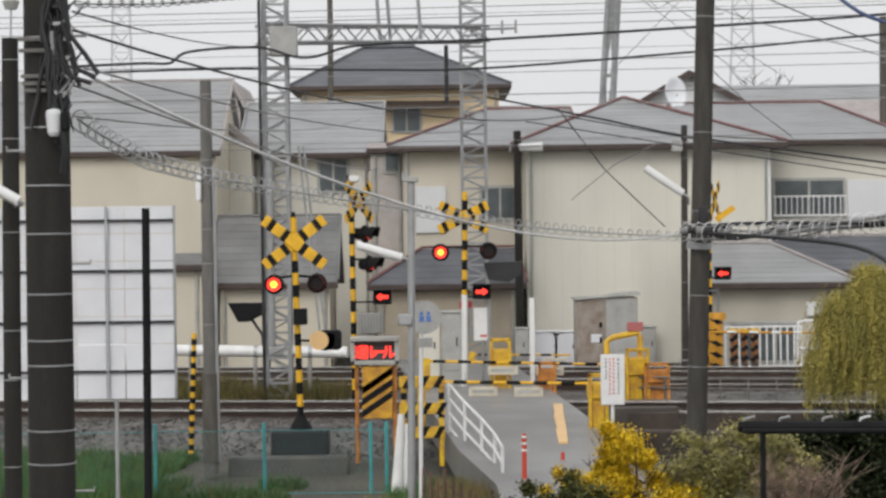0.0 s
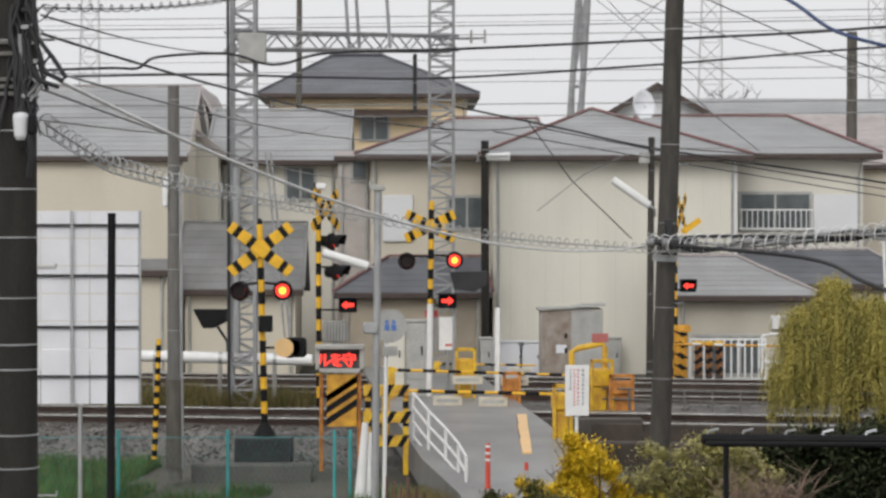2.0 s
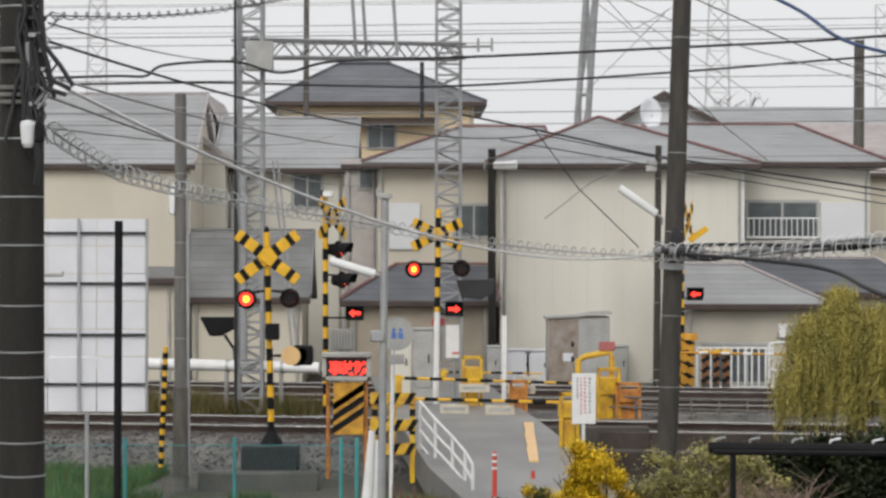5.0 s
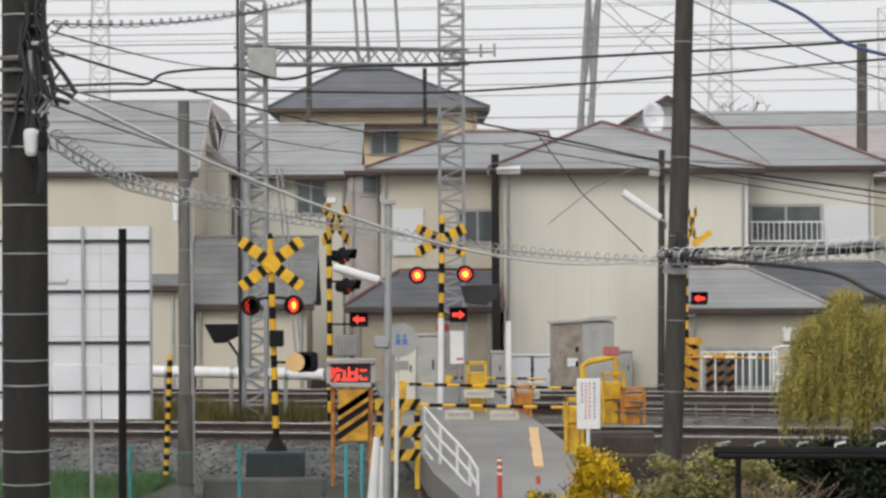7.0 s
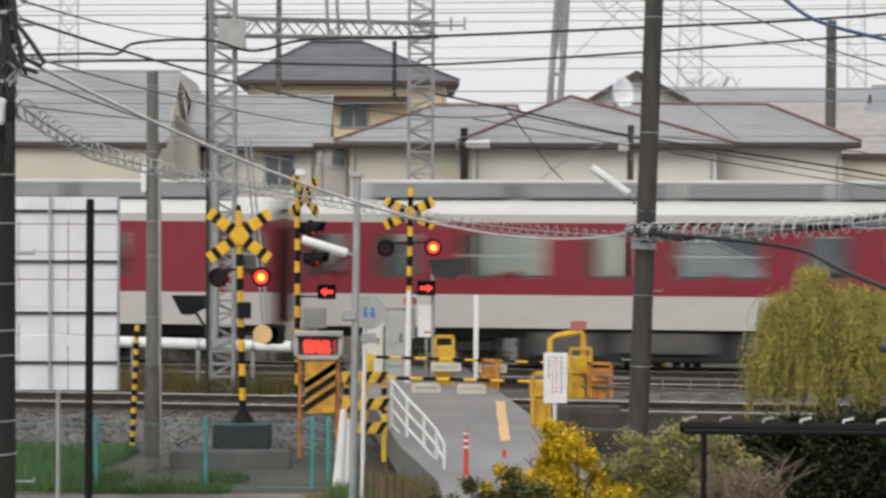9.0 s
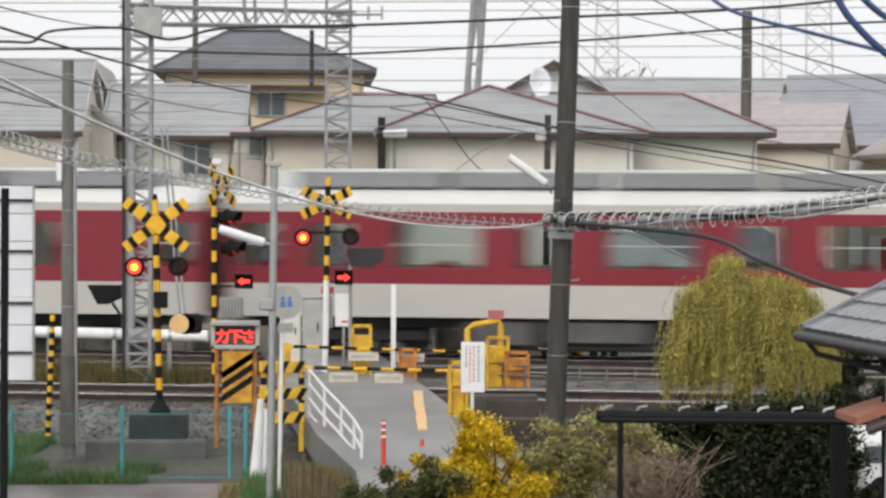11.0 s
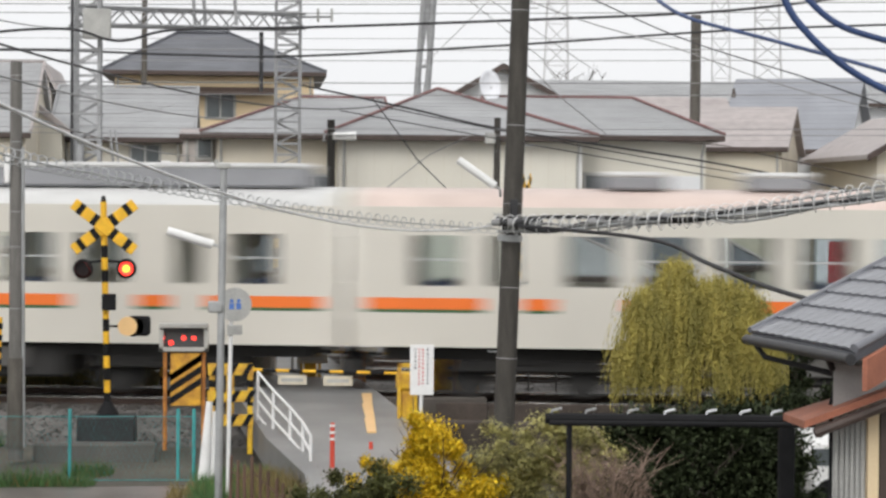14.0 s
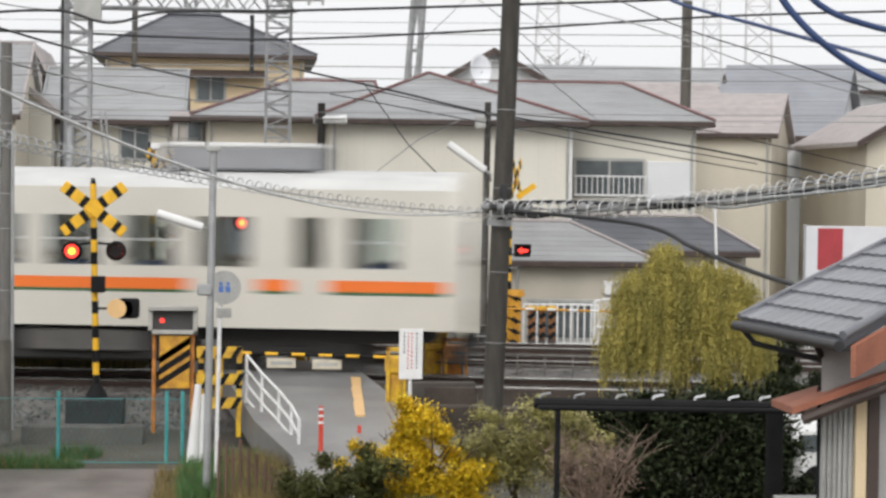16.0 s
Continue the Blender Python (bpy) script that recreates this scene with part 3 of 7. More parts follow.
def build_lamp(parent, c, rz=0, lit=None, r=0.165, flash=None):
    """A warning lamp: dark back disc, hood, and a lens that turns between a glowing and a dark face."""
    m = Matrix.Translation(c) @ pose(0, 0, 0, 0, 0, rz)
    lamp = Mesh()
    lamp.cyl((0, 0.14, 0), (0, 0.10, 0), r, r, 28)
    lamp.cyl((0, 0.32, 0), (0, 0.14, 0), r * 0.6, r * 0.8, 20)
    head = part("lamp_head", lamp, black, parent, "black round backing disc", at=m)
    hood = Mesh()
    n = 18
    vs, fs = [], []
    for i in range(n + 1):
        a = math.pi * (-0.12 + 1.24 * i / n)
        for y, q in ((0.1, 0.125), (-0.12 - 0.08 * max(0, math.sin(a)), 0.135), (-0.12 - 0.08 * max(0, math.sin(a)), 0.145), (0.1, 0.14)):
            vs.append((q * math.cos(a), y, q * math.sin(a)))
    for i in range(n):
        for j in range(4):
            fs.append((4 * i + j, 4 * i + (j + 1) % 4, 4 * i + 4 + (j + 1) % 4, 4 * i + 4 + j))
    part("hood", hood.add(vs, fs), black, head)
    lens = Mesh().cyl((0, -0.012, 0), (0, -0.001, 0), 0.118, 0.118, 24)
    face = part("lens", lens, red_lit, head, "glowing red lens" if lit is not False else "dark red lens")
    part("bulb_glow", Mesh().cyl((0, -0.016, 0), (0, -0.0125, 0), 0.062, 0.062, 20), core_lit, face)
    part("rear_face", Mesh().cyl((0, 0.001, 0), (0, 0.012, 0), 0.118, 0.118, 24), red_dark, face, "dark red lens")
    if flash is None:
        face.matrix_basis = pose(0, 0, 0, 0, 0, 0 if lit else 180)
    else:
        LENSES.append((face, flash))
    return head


def build_arrow_box(parent, c, rz=0, w=0.36, h=0.3, way=-1):
    m = Matrix.Translation(c) @ pose(0, 0, 0, 0, 0, rz)
    b = part("direction_indicator", Mesh().box(-w / 2, w / 2, -0.02, 0.25, -h / 2, h / 2, 0.015), black, parent, "black box with a glowing red arrow", at=m)
    v = Mesh().box(-w / 2, w / 2, -0.2, -0.02, h / 2 - 0.02, h / 2, 0.004)
    v.box(-w / 2, -w / 2 + 0.015, -0.16, -0.02, -h / 4, h / 2)
    v.box(w / 2 - 0.015, w / 2, -0.16, -0.02, -h / 4, h / 2)
    part("visor", v, black, b)
    tip = [(0.13 * way, 0.0), (0.02 * way, 0.085), (0.02 * way, 0.035), (-0.12 * way, 0.035), (-0.12 * way, -0.035), (0.02 * way, -0.035), (0.02 * way, -0.085)]
    part("arrow", Mesh().prism(tip, -0.03, -0.021, "y"), red_lit, b, "glowing red arrow")
    return b


def build_signal_near():
    base = Vector((-2.49, 39, -0.12))
    s = thing("crossing_signal", base, "striped level-crossing signal post with crossbuck and two red lamps", "crossing signal", "crossing signals")
    top = Vector((-2.58, 39, 3.46)) - base
    part("post", Mesh().cyl((0, 0, 0), top, 0.055, 0.055, 16), yellow, s)
    stripes(s, (0, 0, 0), top, 0.055, 0.42)
    c = Vector((-2.56, 39, 3.03)) - base
    build_crossbuck(s, c)
    part("post_cap", Mesh().cyl(top, top + Vector((0, 0, 0.1)), 0.05, 0.03, 12), black, s)
    a, b = Vector((-2.92, 39, 2.31)) - base, Vector((-2.18, 39, 2.32)) - base
    off = Vector((0, -0.14, 0))
    part("lamp_arm", Mesh().tube([a + Vector((0, 0.08, 0.1)), (a + b) / 2 + Vector((0, 0.03, 0.14)), b + Vector((0, 0.08, 0.1))], 0.022, 8), black, s)
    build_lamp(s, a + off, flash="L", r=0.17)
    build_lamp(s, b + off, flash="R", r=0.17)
    part("junction_box", Mesh().box(-0.12, 0.12, -0.2, -0.05, -0.14, 0.14, 0.015, Matrix.Translation(Vector((-2.47, 39, 1.75)) - base)), black, s)
    m = Vector((-2.16, 39, 1.33)) - base
    part("round_marker", Mesh().cyl(m + Vector((0, -0.02, 0)), m + Vector((0, 0.03, 0)), 0.165, 0.165, 28), amber_pale, s, "pale orange round disc")
    hd = Mesh().box(0.05, 0.38, 0.0, 0.3, -0.17, 0.17, 0.04, Matrix.Translation(m))
    hd.cyl(m + Vector((0.1, 0.0, 0)), m + Vector((0.1, 0.3, 0)), 0.18, 0.15, 18)
    part("rear_lamp", hd, black, s, "black hooded lamp seen from behind")
    part("marker_arm", Mesh().tube([(0, 0, m.z), m + Vector((0, 0.05, 0))], 0.02, 8), black, s)
    part("foot", Mesh().cyl((0, 0, -0.06), (0, 0, 0.16), 0.2, 0.07, 16), black, s)
    single("plinth", Mesh().box(-0.5, 0.48, -0.4, 0.4, -0.8, -0.07, 0.03), steel_dark, "dark stained concrete plinth under the signal post", "plinth", at=Matrix.Translation(base))
    slab = Mesh().box(-1.2, 0.85, -0.75, -0.42, -1.0, -0.48, 0.04)
    single("concrete_kerb", slab, dark_concrete, "low dark concrete retaining slab", "slab", at=Matrix.Translation(base))


def build_signal_oblique(base, top, cross, rz, lamps, label, arrow=None, way=-1, white_below=0.0, flash=None, stripe=0.4, rise=0.8):
    base, top, cross = Vector(base), Vector(top), Vector(cross)
    s = thing("crossing_signal", base, label, "crossing signal", "crossing signals")
    h = top - base
    part("post", Mesh().cyl((0, 0, 0), h, 0.055, 0.055, 16), yellow, s)
    stripes(s, (0, 0, 0), h, 0.055, stripe, start=white_below)
    if white_below:
        part("white_sleeve", Mesh().cyl((0, 0, 0), h * white_below, 0.062, 0.062, 16), white_paint, s)
    build_crossbuck(s, cross - base, rz=rz, rise=rise)
    for i, p in enumerate(lamps):
        p = Vector(p) - base
        fl = flash[i] if flash else None
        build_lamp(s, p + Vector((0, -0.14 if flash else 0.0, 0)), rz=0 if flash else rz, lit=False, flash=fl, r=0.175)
        part("lamp_arm", Mesh().tube([(0, 0, p.z + 0.1), p + Vector((0, 0.05, 0.1))], 0.02, 8), black, s)
    if arrow:
        build_arrow_box(s, Vector(arrow) - base, way=way)
        q = Vector(arrow) - base
        part("indicator_arm", Mesh().tube([(0, 0, q.z - 0.1), q + Vector((0, 0.1, -0.1))], 0.018, 8), black, s)
    return s


build_signal_near()
build_signal_oblique((-1.81, 45.4, -0.35), (-1.83, 45.4, 4.17), (-1.77, 45.4, 3.76), 62, [(-1.46, 45.4, 3.12), (-1.38, 45.4, 2.51)],
                     "striped signal post with a crossbuck turned aside and dark hooded lamps", (-1.23, 45.4, 1.85), stripe=0.45, rise=0.72)
build_signal_oblique((0.4, 45.5, -0.04), (0.45, 45.5, 3.94), (0.39, 45.5, 3.43), 18, [(-0.05, 45.5, 2.73), (0.91, 45.5, 2.75)],
                     "striped signal post with white sleeve, crossbuck and red lamps", (0.77, 45.5, 1.93), way=1, white_below=0.48, flash="lr", rise=0.5)
back = build_signal_oblique((6.24, 52.9, -0.17), (6.23, 52.9, 3.89), (6.28, 52.9, 3.72), 70, [],
                     "striped signal post partly hidden by a utility pole, with red indicator", (6.55, 52.9, 2.05), rise=0.9)
part("side_board", Mesh().box(-0.26, 0.26, -0.012, 0.012, -0.07, 0.07, 0.006, pose(0.36, -0.1, 3.62, 0, -35, 0)), yellow, back)

# big near pole with its fittings
big = build_pole("utility_pole", (-2.79, 16, -1.6), (-2.77 - 0.02, 16, 7.6), 0.175, 0.15, pole_dark, "thick dark weathered utility pole with many cables", bands=27, steps=8)
bz = Vector((-2.79, 16, -1.6))
c = Vector((-2.7, 15.75, 4.11)) - bz
pot = Mesh()
for za, zb, ra, rb in ((-0.1, -0.075, 0.03, 0.045), (-0.075, 0.055, 0.045, 0.056), (0.055, 0.08, 0.056, 0.05), (0.08, 0.09, 0.05, 0.02)):
    pot.cyl(c + Vector((0, 0, za)), c + Vector((0, 0, zb)), ra, rb, 18)
part("insulator_pot", pot, wall_white, big, "white porcelain cut-out")
part("clamp", Mesh().box(0.055, 0.11, -0.05, 0.05, -0.06, 0.07, 0.01, Matrix.Translation(c)), black, big)
part("tail_lead", Mesh().tube([c + Vector((0.05, 0, -0.05)), c + Vector((0.075, 0, -0.2)), c + Vector((0.05, 0.03, -0.36))], 0.022, 8), cable_black, big)
rnd = random.Random(5)
for i in range(30):
    x = rnd.uniform(0.02, 0.17)
    z0 = rnd.uniform(6.15, 6.75)
    pts = [Vector((x, -0.2, z0))]
    while pts[-1].z > z0 - rnd.uniform(0.4, 0.75):
        pts.append(pts[-1] + Vector((rnd.uniform(-0.03, 0.035), rnd.uniform(-0.01, 0.01), -rnd.uniform(0.06, 0.12))))
    part("loose_wire", Mesh().tube(pts, rnd.choice((0.005, 0.009, 0.014, 0.018)), 6), rnd.choice((cable_black, cable_black, cable_black, steel_dark, cable_grey)), big)
for i in range(16):
    z0 = rnd.uniform(5.95, 6.7)
    x = rnd.uniform(0.1, 0.17)
    e = Vector((x + rnd.uniform(0.04, 0.16), -0.22, z0 + rnd.uniform(-0.16, 0.06)))
    part("wire_loop", Mesh().tube([Vector((x, -0.18, z0)), Vector((x, -0.2, z0)).lerp(e, 0.5) + Vector((0, 0, 0.04)), e, e + Vector((-0.07, 0, -0.09))], rnd.choice((0.004, 0.006, 0.01)), 6), rnd.choice((cable_black, cable_black, cable_grey)), big)
for pts in (((0.13, 6.62), (0.15, 6.42), (0.26, 6.28), (0.35, 6.14)), ((0.08, 6.42), (0.11, 6.22), (0.17, 6.12), (0.30, 6.08)), ((0.10, 6.5), (0.17, 6.3), (0.2, 6.18), (0.33, 6.12))):
    part("drop_loop", Mesh().tube([Vector((x + 0.05, -0.22, z - 0.1)) for x, z in pts], 0.017, 8), cable_black, big, "thick black drooping lead")
for i in range(6):
    z0 = 5.9 + 0.12 * i
    part("cable_clamp", Mesh().box(0.08, 0.2, -0.21, -0.13, z0, z0 + 0.035, 0.008), steel_dark if i % 2 else galv, big)
for i, z0 in enumerate((6.28, 6.2, 6.02, 5.97, 5.92)):
    part("label_plate", Mesh().box(-0.17 + 0.01 * i, 0.08, -0.185, -0.172, z0, z0 + 0.028, 0.003), pole_grey, big, "faded grey strap")

build_pole("utility_pole", (-5, 26, -1.85), (-4.95, 26, 5.54), 0.11, 0.095, pole_dark, "slim dark pole beside the thick one", bands=8)
knob = thing("pole_lamp", (-4.94, 26, 5.54), "small round lamp on top of a slim pole", "lamp")
part("rod", Mesh().cyl((0, 0, 0), (0.01, 0, 0.35), 0.012), galv, knob)
part("globe", Mesh().cyl((0.01, 0, 0.33), (0.01, 0, 0.42), 0.07, 0.1, 14).cyl((0.01, 0, 0.42), (0.01, 0, 0.47), 0.1, 0.03, 14), grey_paint, knob)
build_tube_lamp((-5.13, 25.5, 3.86), (-4.76, 25.5, 3.65), mount=(-4.93, 26.0, 3.6))
build_pole("concrete_pole", (-3.94, 38, -0.85), (-3.96, 38, 5.78), 0.125, 0.095, pole_grey, "grey concrete pole with conduit and lamp box", bands=7)
cp = bpy.data.objects["concrete_pole"]
part("conduit", Mesh().cyl((0.13, -0.05, 0.2), (0.1, -0.05, 5.2), 0.03, 0.03, 8), galv, cp)
part("pole_sleeve", Mesh().cyl((0, 0, 0.2), (0, 0, 1.7), 0.15, 0.14, 16), pole_brown, cp)
part("meter_box", Mesh().box(-0.2, -0.1, -0.14, 0.05, 4.6, 5.1, 0.02), white_paint, cp)
rp = build_pole("utility_pole", (3.75, 34, -1.0), (4.03, 34, 7.92), 0.16, 0.135, pole_mid, "tall brown-grey utility pole leaning slightly", bands=7, steps=6)
part("pole_collar", Mesh().cyl((0.1, 0, 3.9), (0.105, 0, 4.0), 0.19, 0.19, 18), galv, rp)
bx = Vector((3.73, 34, 3.38)) - Vector((3.75, 34, -1.0))
part("cable_guide", Mesh().box(0.1, 0.22, -0.25, -0.05, -0.12, 0.16, 0.02, Matrix.Translation(bx)), steel_dark, rp)
build_tube_lamp((3.06, 34, 4.13), (3.65, 34, 3.72))
p2 = build_pole("utility_pole", (5.67, 53.2, -0.36), (5.71, 53.2, 5.54), 0.085, 0.075, pole_mid, "slim pole with a small grey transformer", bands=4)
tb = Vector((5.53, 53.2, 5.06)) - Vector((5.67, 53.2, -0.36))
part("transformer", Mesh().cyl(tb + Vector((0, -0.1, -0.13)), tb + Vector((0, -0.1, 0.12)), 0.13, 0.13, 14), grey_paint, p2)
lp = thing("street_lamp", (1.89, 56, -0.36), "dark street lamp post with a white hooded luminaire", "street lamp")
hh = Vector((1.87, 56, 5.56)) - Vector((1.89, 56, -0.36))
part("post", Mesh().cyl((0, 0, 0), hh, 0.11, 0.095, 14), pole_dark, lp)
lm = Vector((2.19, 56, 5.14)) - Vector((1.89, 56, -0.36))
part("luminaire", Mesh().cyl(lm + Vector((-0.28, -0.1, 0.0)), lm + Vector((0.3, -0.1, 0.02)), 0.08, 0.12, 12).box(-0.3, 0.3, -0.25, 0.05, 0.0, 0.1, 0.04, Matrix.Translation(lm)), white_paint, lp, "white enamelled luminaire")
build_pole("utility_pole", (12.93, 66, -0.36), (12.96, 66, 9.15), 0.17, 0.15, pole_brown, "distant grey-brown utility pole", bands=3)
build_pole("utility_pole", (-3.62, 74, -0.36), (-3.6, 74, 11.72), 0.1, 0.09, pole_brown, "thin brown pole behind the gantry")
build_pole("black_post", (-3.7, 28, -1.2), (-3.68, 28, 3.58), 0.05, 0.05, black, "thin black steel post beside the board", group="")

# lamp post before the lane, with round sign
sp = thing("street_lamp", (-0.49, 32, -1.0), "grey steel lamp post with fluorescent arm and clamp", "street lamp")
b0 = Vector((-0.49, 32, -1.0))
tp = Vector((-0.44, 32, 3.97)) - b0
part("post", Mesh().cyl((0, 0, 0), tp, 0.055, 0.05, 16), galv, sp)
part("sensor", Mesh().box(-0.1, 0.1, -0.1, 0.05, -0.04, 0.03, 0.01, Matrix.Translation(tp)).cyl(tp + Vector((-0.1, 0, 0)), tp + Vector((-0.1, 0, 0.09)), 0.03), grey_paint, sp)
part("clamp", Mesh().box(-0.14, 0.07, -0.1, 0.07, -0.08, 0.08, 0.02, Matrix.Translation(Vector((-0.51, 32, 1.98)) - b0)), galv, sp)
build_tube_lamp((-1.22, 32, 3.05), (-0.55, 32, 2.85))
rs = thing("round_sign", (-0.37, 33, -0.9), "faded round sign with a blue pictogram on a white post", "sign")
r0 = Vector((-0.37, 33, -0.9))
rc = Vector((-0.28, 33, 1.97)) - r0
part("sign_post", Mesh().cyl((0, 0.05, 0), (rc.x - 0.05, 0.05, rc.z + 0.2), 0.03, 0.03, 12), white_paint, rs)
disc = part("sign_disc", Mesh().cyl(rc + Vector((0, -0.012, 0)), rc + Vector((0, 0.012, 0)), 0.245, 0.245, 36), grey_paint, rs)
faded_blue = mat("faded_blue", (0.09, 0.19, 0.5), 0.5, vary=0.2)
for dx in (-0.045, 0.055):
    part("pictogram", Mesh().box(dx - 0.035, dx + 0.035, -0.02, -0.013, -0.07, 0.02, 0.003, Matrix.Translation(rc)).cyl(rc + Vector((dx, -0.02, 0.055)), rc + Vector((dx, -0.013, 0.055)), 0.028, 0.028, 12), faded_blue, disc, "blue figure shape")
part("sub_plate", Mesh().box(-0.11, 0.11, -0.01, 0.01, -0.44, -0.3, 0.005, Matrix.Translation(rc)), grey_paint, rs)

# large board seen from behind
bd = thing("notice_board", (0, 32, 0), "large white sheet board seen from behind on dark framing", "board")
bx0, bx1, bz0, bz1 = -6.6, -3.82, 0.9, 3.64
cols, rws = 4, 7
for i in range(cols):
    for j in range(rws):
        a = bx0 + (bx1 - bx0) * i / cols
        b = bx0 + (bx1 - bx0) * (i + 1) / cols
        za = bz0 + (bz1 - bz0) * j / rws
        zb = bz0 + (bz1 - bz0) * (j + 1) / rws
        part("panel", Mesh().box(a + 0.006, b - 0.006, -0.012, 0.012, za + 0.006, zb - 0.006, 0.003), board_white, bd)
for k in (0.145, 0.40, 0.665, 0.925):
    z = bz0 + (bz1 - bz0) * k
    part("cross_rail", Mesh().box(bx0, bx1, -0.06, -0.013, z - 0.018, z + 0.018, 0.004), steel_dark, bd)
for x in (-4.76, -4.76 - 1.45):
    part("upright", Mesh().box(x - 0.02, x + 0.02, -0.085, -0.062, bz0 + 0.02, bz1, 0.004), galv, bd)
part("edge_trim", Mesh().box(bx1, bx1 + 0.03, -0.05, 0.02, bz0, bz1, 0.004), galv, bd)
for x in (-4.66, -4.66 - 2.0):
    part("leg", Mesh().cyl((x, 0.05, -1.1), (x, 0.05, bz0 + 0.4), 0.03), galv, bd)

# striped slim stake
sk = thing("striped_stake", (-4.35, 38.6, -0.55), "slim yellow and black striped stake by the ballast", "stake")
hs = Vector((-4.27, 38.6, 1.5)) - Vector((-4.35, 38.6, -0.55))
part("stake", Mesh().cyl((0, 0, 0), hs, 0.045, 0.04, 12), yellow, sk)
stripes(sk, (0, 0, 0), hs, 0.045, 0.2)

# lit text panel on striped stand
lb = thing("display_panel", (-1.19, 38, -0.4), "grey boxed display with red glowing dots on striped legs", "display")
l0 = Vector((-1.19, 38, -0.4))
a, b = Vector((-1.58, 38, 1.43)) - l0, Vector((-0.76, 38, 0.96)) - l0
fm = Mesh()
fm.box(a.x, b.x, 0.262, 0.28, b.z, a.z, 0.006)
fm.box(a.x, a.x + 0.016, 0.0, 0.262, b.z, a.z).box(b.x - 0.016, b.x, 0.0, 0.262, b.z, a.z)
fm.box(a.x + 0.016, b.x - 0.016, 0.0, 0.262, a.z - 0.016, a.z).box(a.x + 0.016, b.x - 0.016, 0.0, 0.262, b.z, b.z + 0.016)
fm.box(a.x, b.x, -0.1, -0.001, a.z - 0.07, a.z, 0.01).box(a.x, b.x, -0.03, -0.001, b.z, b.z + 0.075, 0.01)
fm.box(a.x, a.x + 0.075, -0.03, -0.001, b.z, a.z, 0.01).box(b.x - 0.075, b.x, -0.03, -0.001, b.z, a.z, 0.01)
part("casing", fm, casing_grey, lb, "weathered pale grey metal casing")
part("screen", Mesh().box(a.x + 0.068, b.x - 0.068, 0.1, 0.13, b.z + 0.02, a.z - 0.02), screen_grey, lb, "dark grey dot-matrix screen")
# the running text: each glowing sign crosses the screen and turns in behind it
SIGN_W, SIGN_X, SIGN_Z = 0.215, a.x + 0.085, b.z + 0.1
TEXT = (("通", -0.9), ("ル", -0.3), ("ー", 0.3), ("ル", 0.95), ("を", 1.78), ("守", 2.62), ("り", 3.46), ("事", 4.3), ("故", 5.14), ("防", 5.98), ("止", 6.82), ("に", 7.66),
        ("御", 8.5), ("協", 9.34), ("力", 10.18), ("下", 11.03), ("さ", 11.87), ("い", 12.71), ("。", 13.45), ("●", 14.0), ("●", 14.65), ("●", 15.3))


def glyph_mesh(ch):
    cu = bpy.data.curves.new("glyph", "FONT")
    cu.body, cu.size, cu.extrude, cu.offset, cu.align_x = ch, (0.09 if ch == "●" else 0.25), 0.002, 0.004, "CENTER"
    cu.resolution_u = 3
    ob = new("glyph_source", cu)
    bpy.context.view_layer.update()
    me = bpy.data.meshes.new_from_object(ob.evaluated_get(bpy.context.evaluated_depsgraph_get()))
    bpy.data.objects.remove(ob)
    me.transform(pose(0, 0, 0.09 if ch == "●" else 0.02, 90, 0, 0))
    me.materials.clear()
    me.materials.append(red_lit)
    return me


GLYPHS = []
for i, (ch, tc) in enumerate(TEXT):
    GLYPHS.append((part("glyph", glyph_mesh(ch), None, lb, "glowing red character"), tc, i))
for x in (-1.48 - l0.x, -0.84 - l0.x):
    part("leg", Mesh().cyl((x, 0.1, -0.3), (x, 0.1, b.z), 0.035, 0.035, 10), orange_worn, lb)
bo = part("striped_board", Mesh().box(-1.39 - l0.x, -0.88 - l0.x, 0.03, 0.06, 0.45, b.z - 0.02, 0.008), orange_board, lb)
bw = -0.88 - -1.39
for i in range(4):
    z = 0.47 + 0.2 * i
    bb = Mesh().add([(0, 0, 0), (bw, 0, 0.34), (bw, 0, 0.46), (0, 0, 0.12), (0, 0.045, 0), (bw, 0.045, 0.34), (bw, 0.045, 0.46), (0, 0.045, 0.12)], [(0, 1, 2, 3), (7, 6, 5, 4), (0, 4, 5, 1), (1, 5, 6, 2), (2, 6, 7, 3), (3, 7, 4, 0)])
    z1 = min(z, b.z - 0.5)
    part("black_stripe", bb, black, bo, at=pose(-1.39 - l0.x, 0.0225, z1))
vent = Mesh()
for i in range(7):
    vent.box(0.06 * i, 0.06 * i + 0.025, -0.02, 0.02, 0, 0.36)
vp = thing("slatted_panel", (-1.68, 45.2, 1.14), "small grey slatted ventilation panel", "panel")
part("slats", vent, grey_paint, vp)
part("backing", Mesh().box(-0.03, 0.45, 0.03, 0.08, -0.02, 0.4, 0.01), concrete, vp)
part("stand", Mesh().box(0.18, 0.24, 0.03, 0.08, -2.0, -0.02), galv, vp)


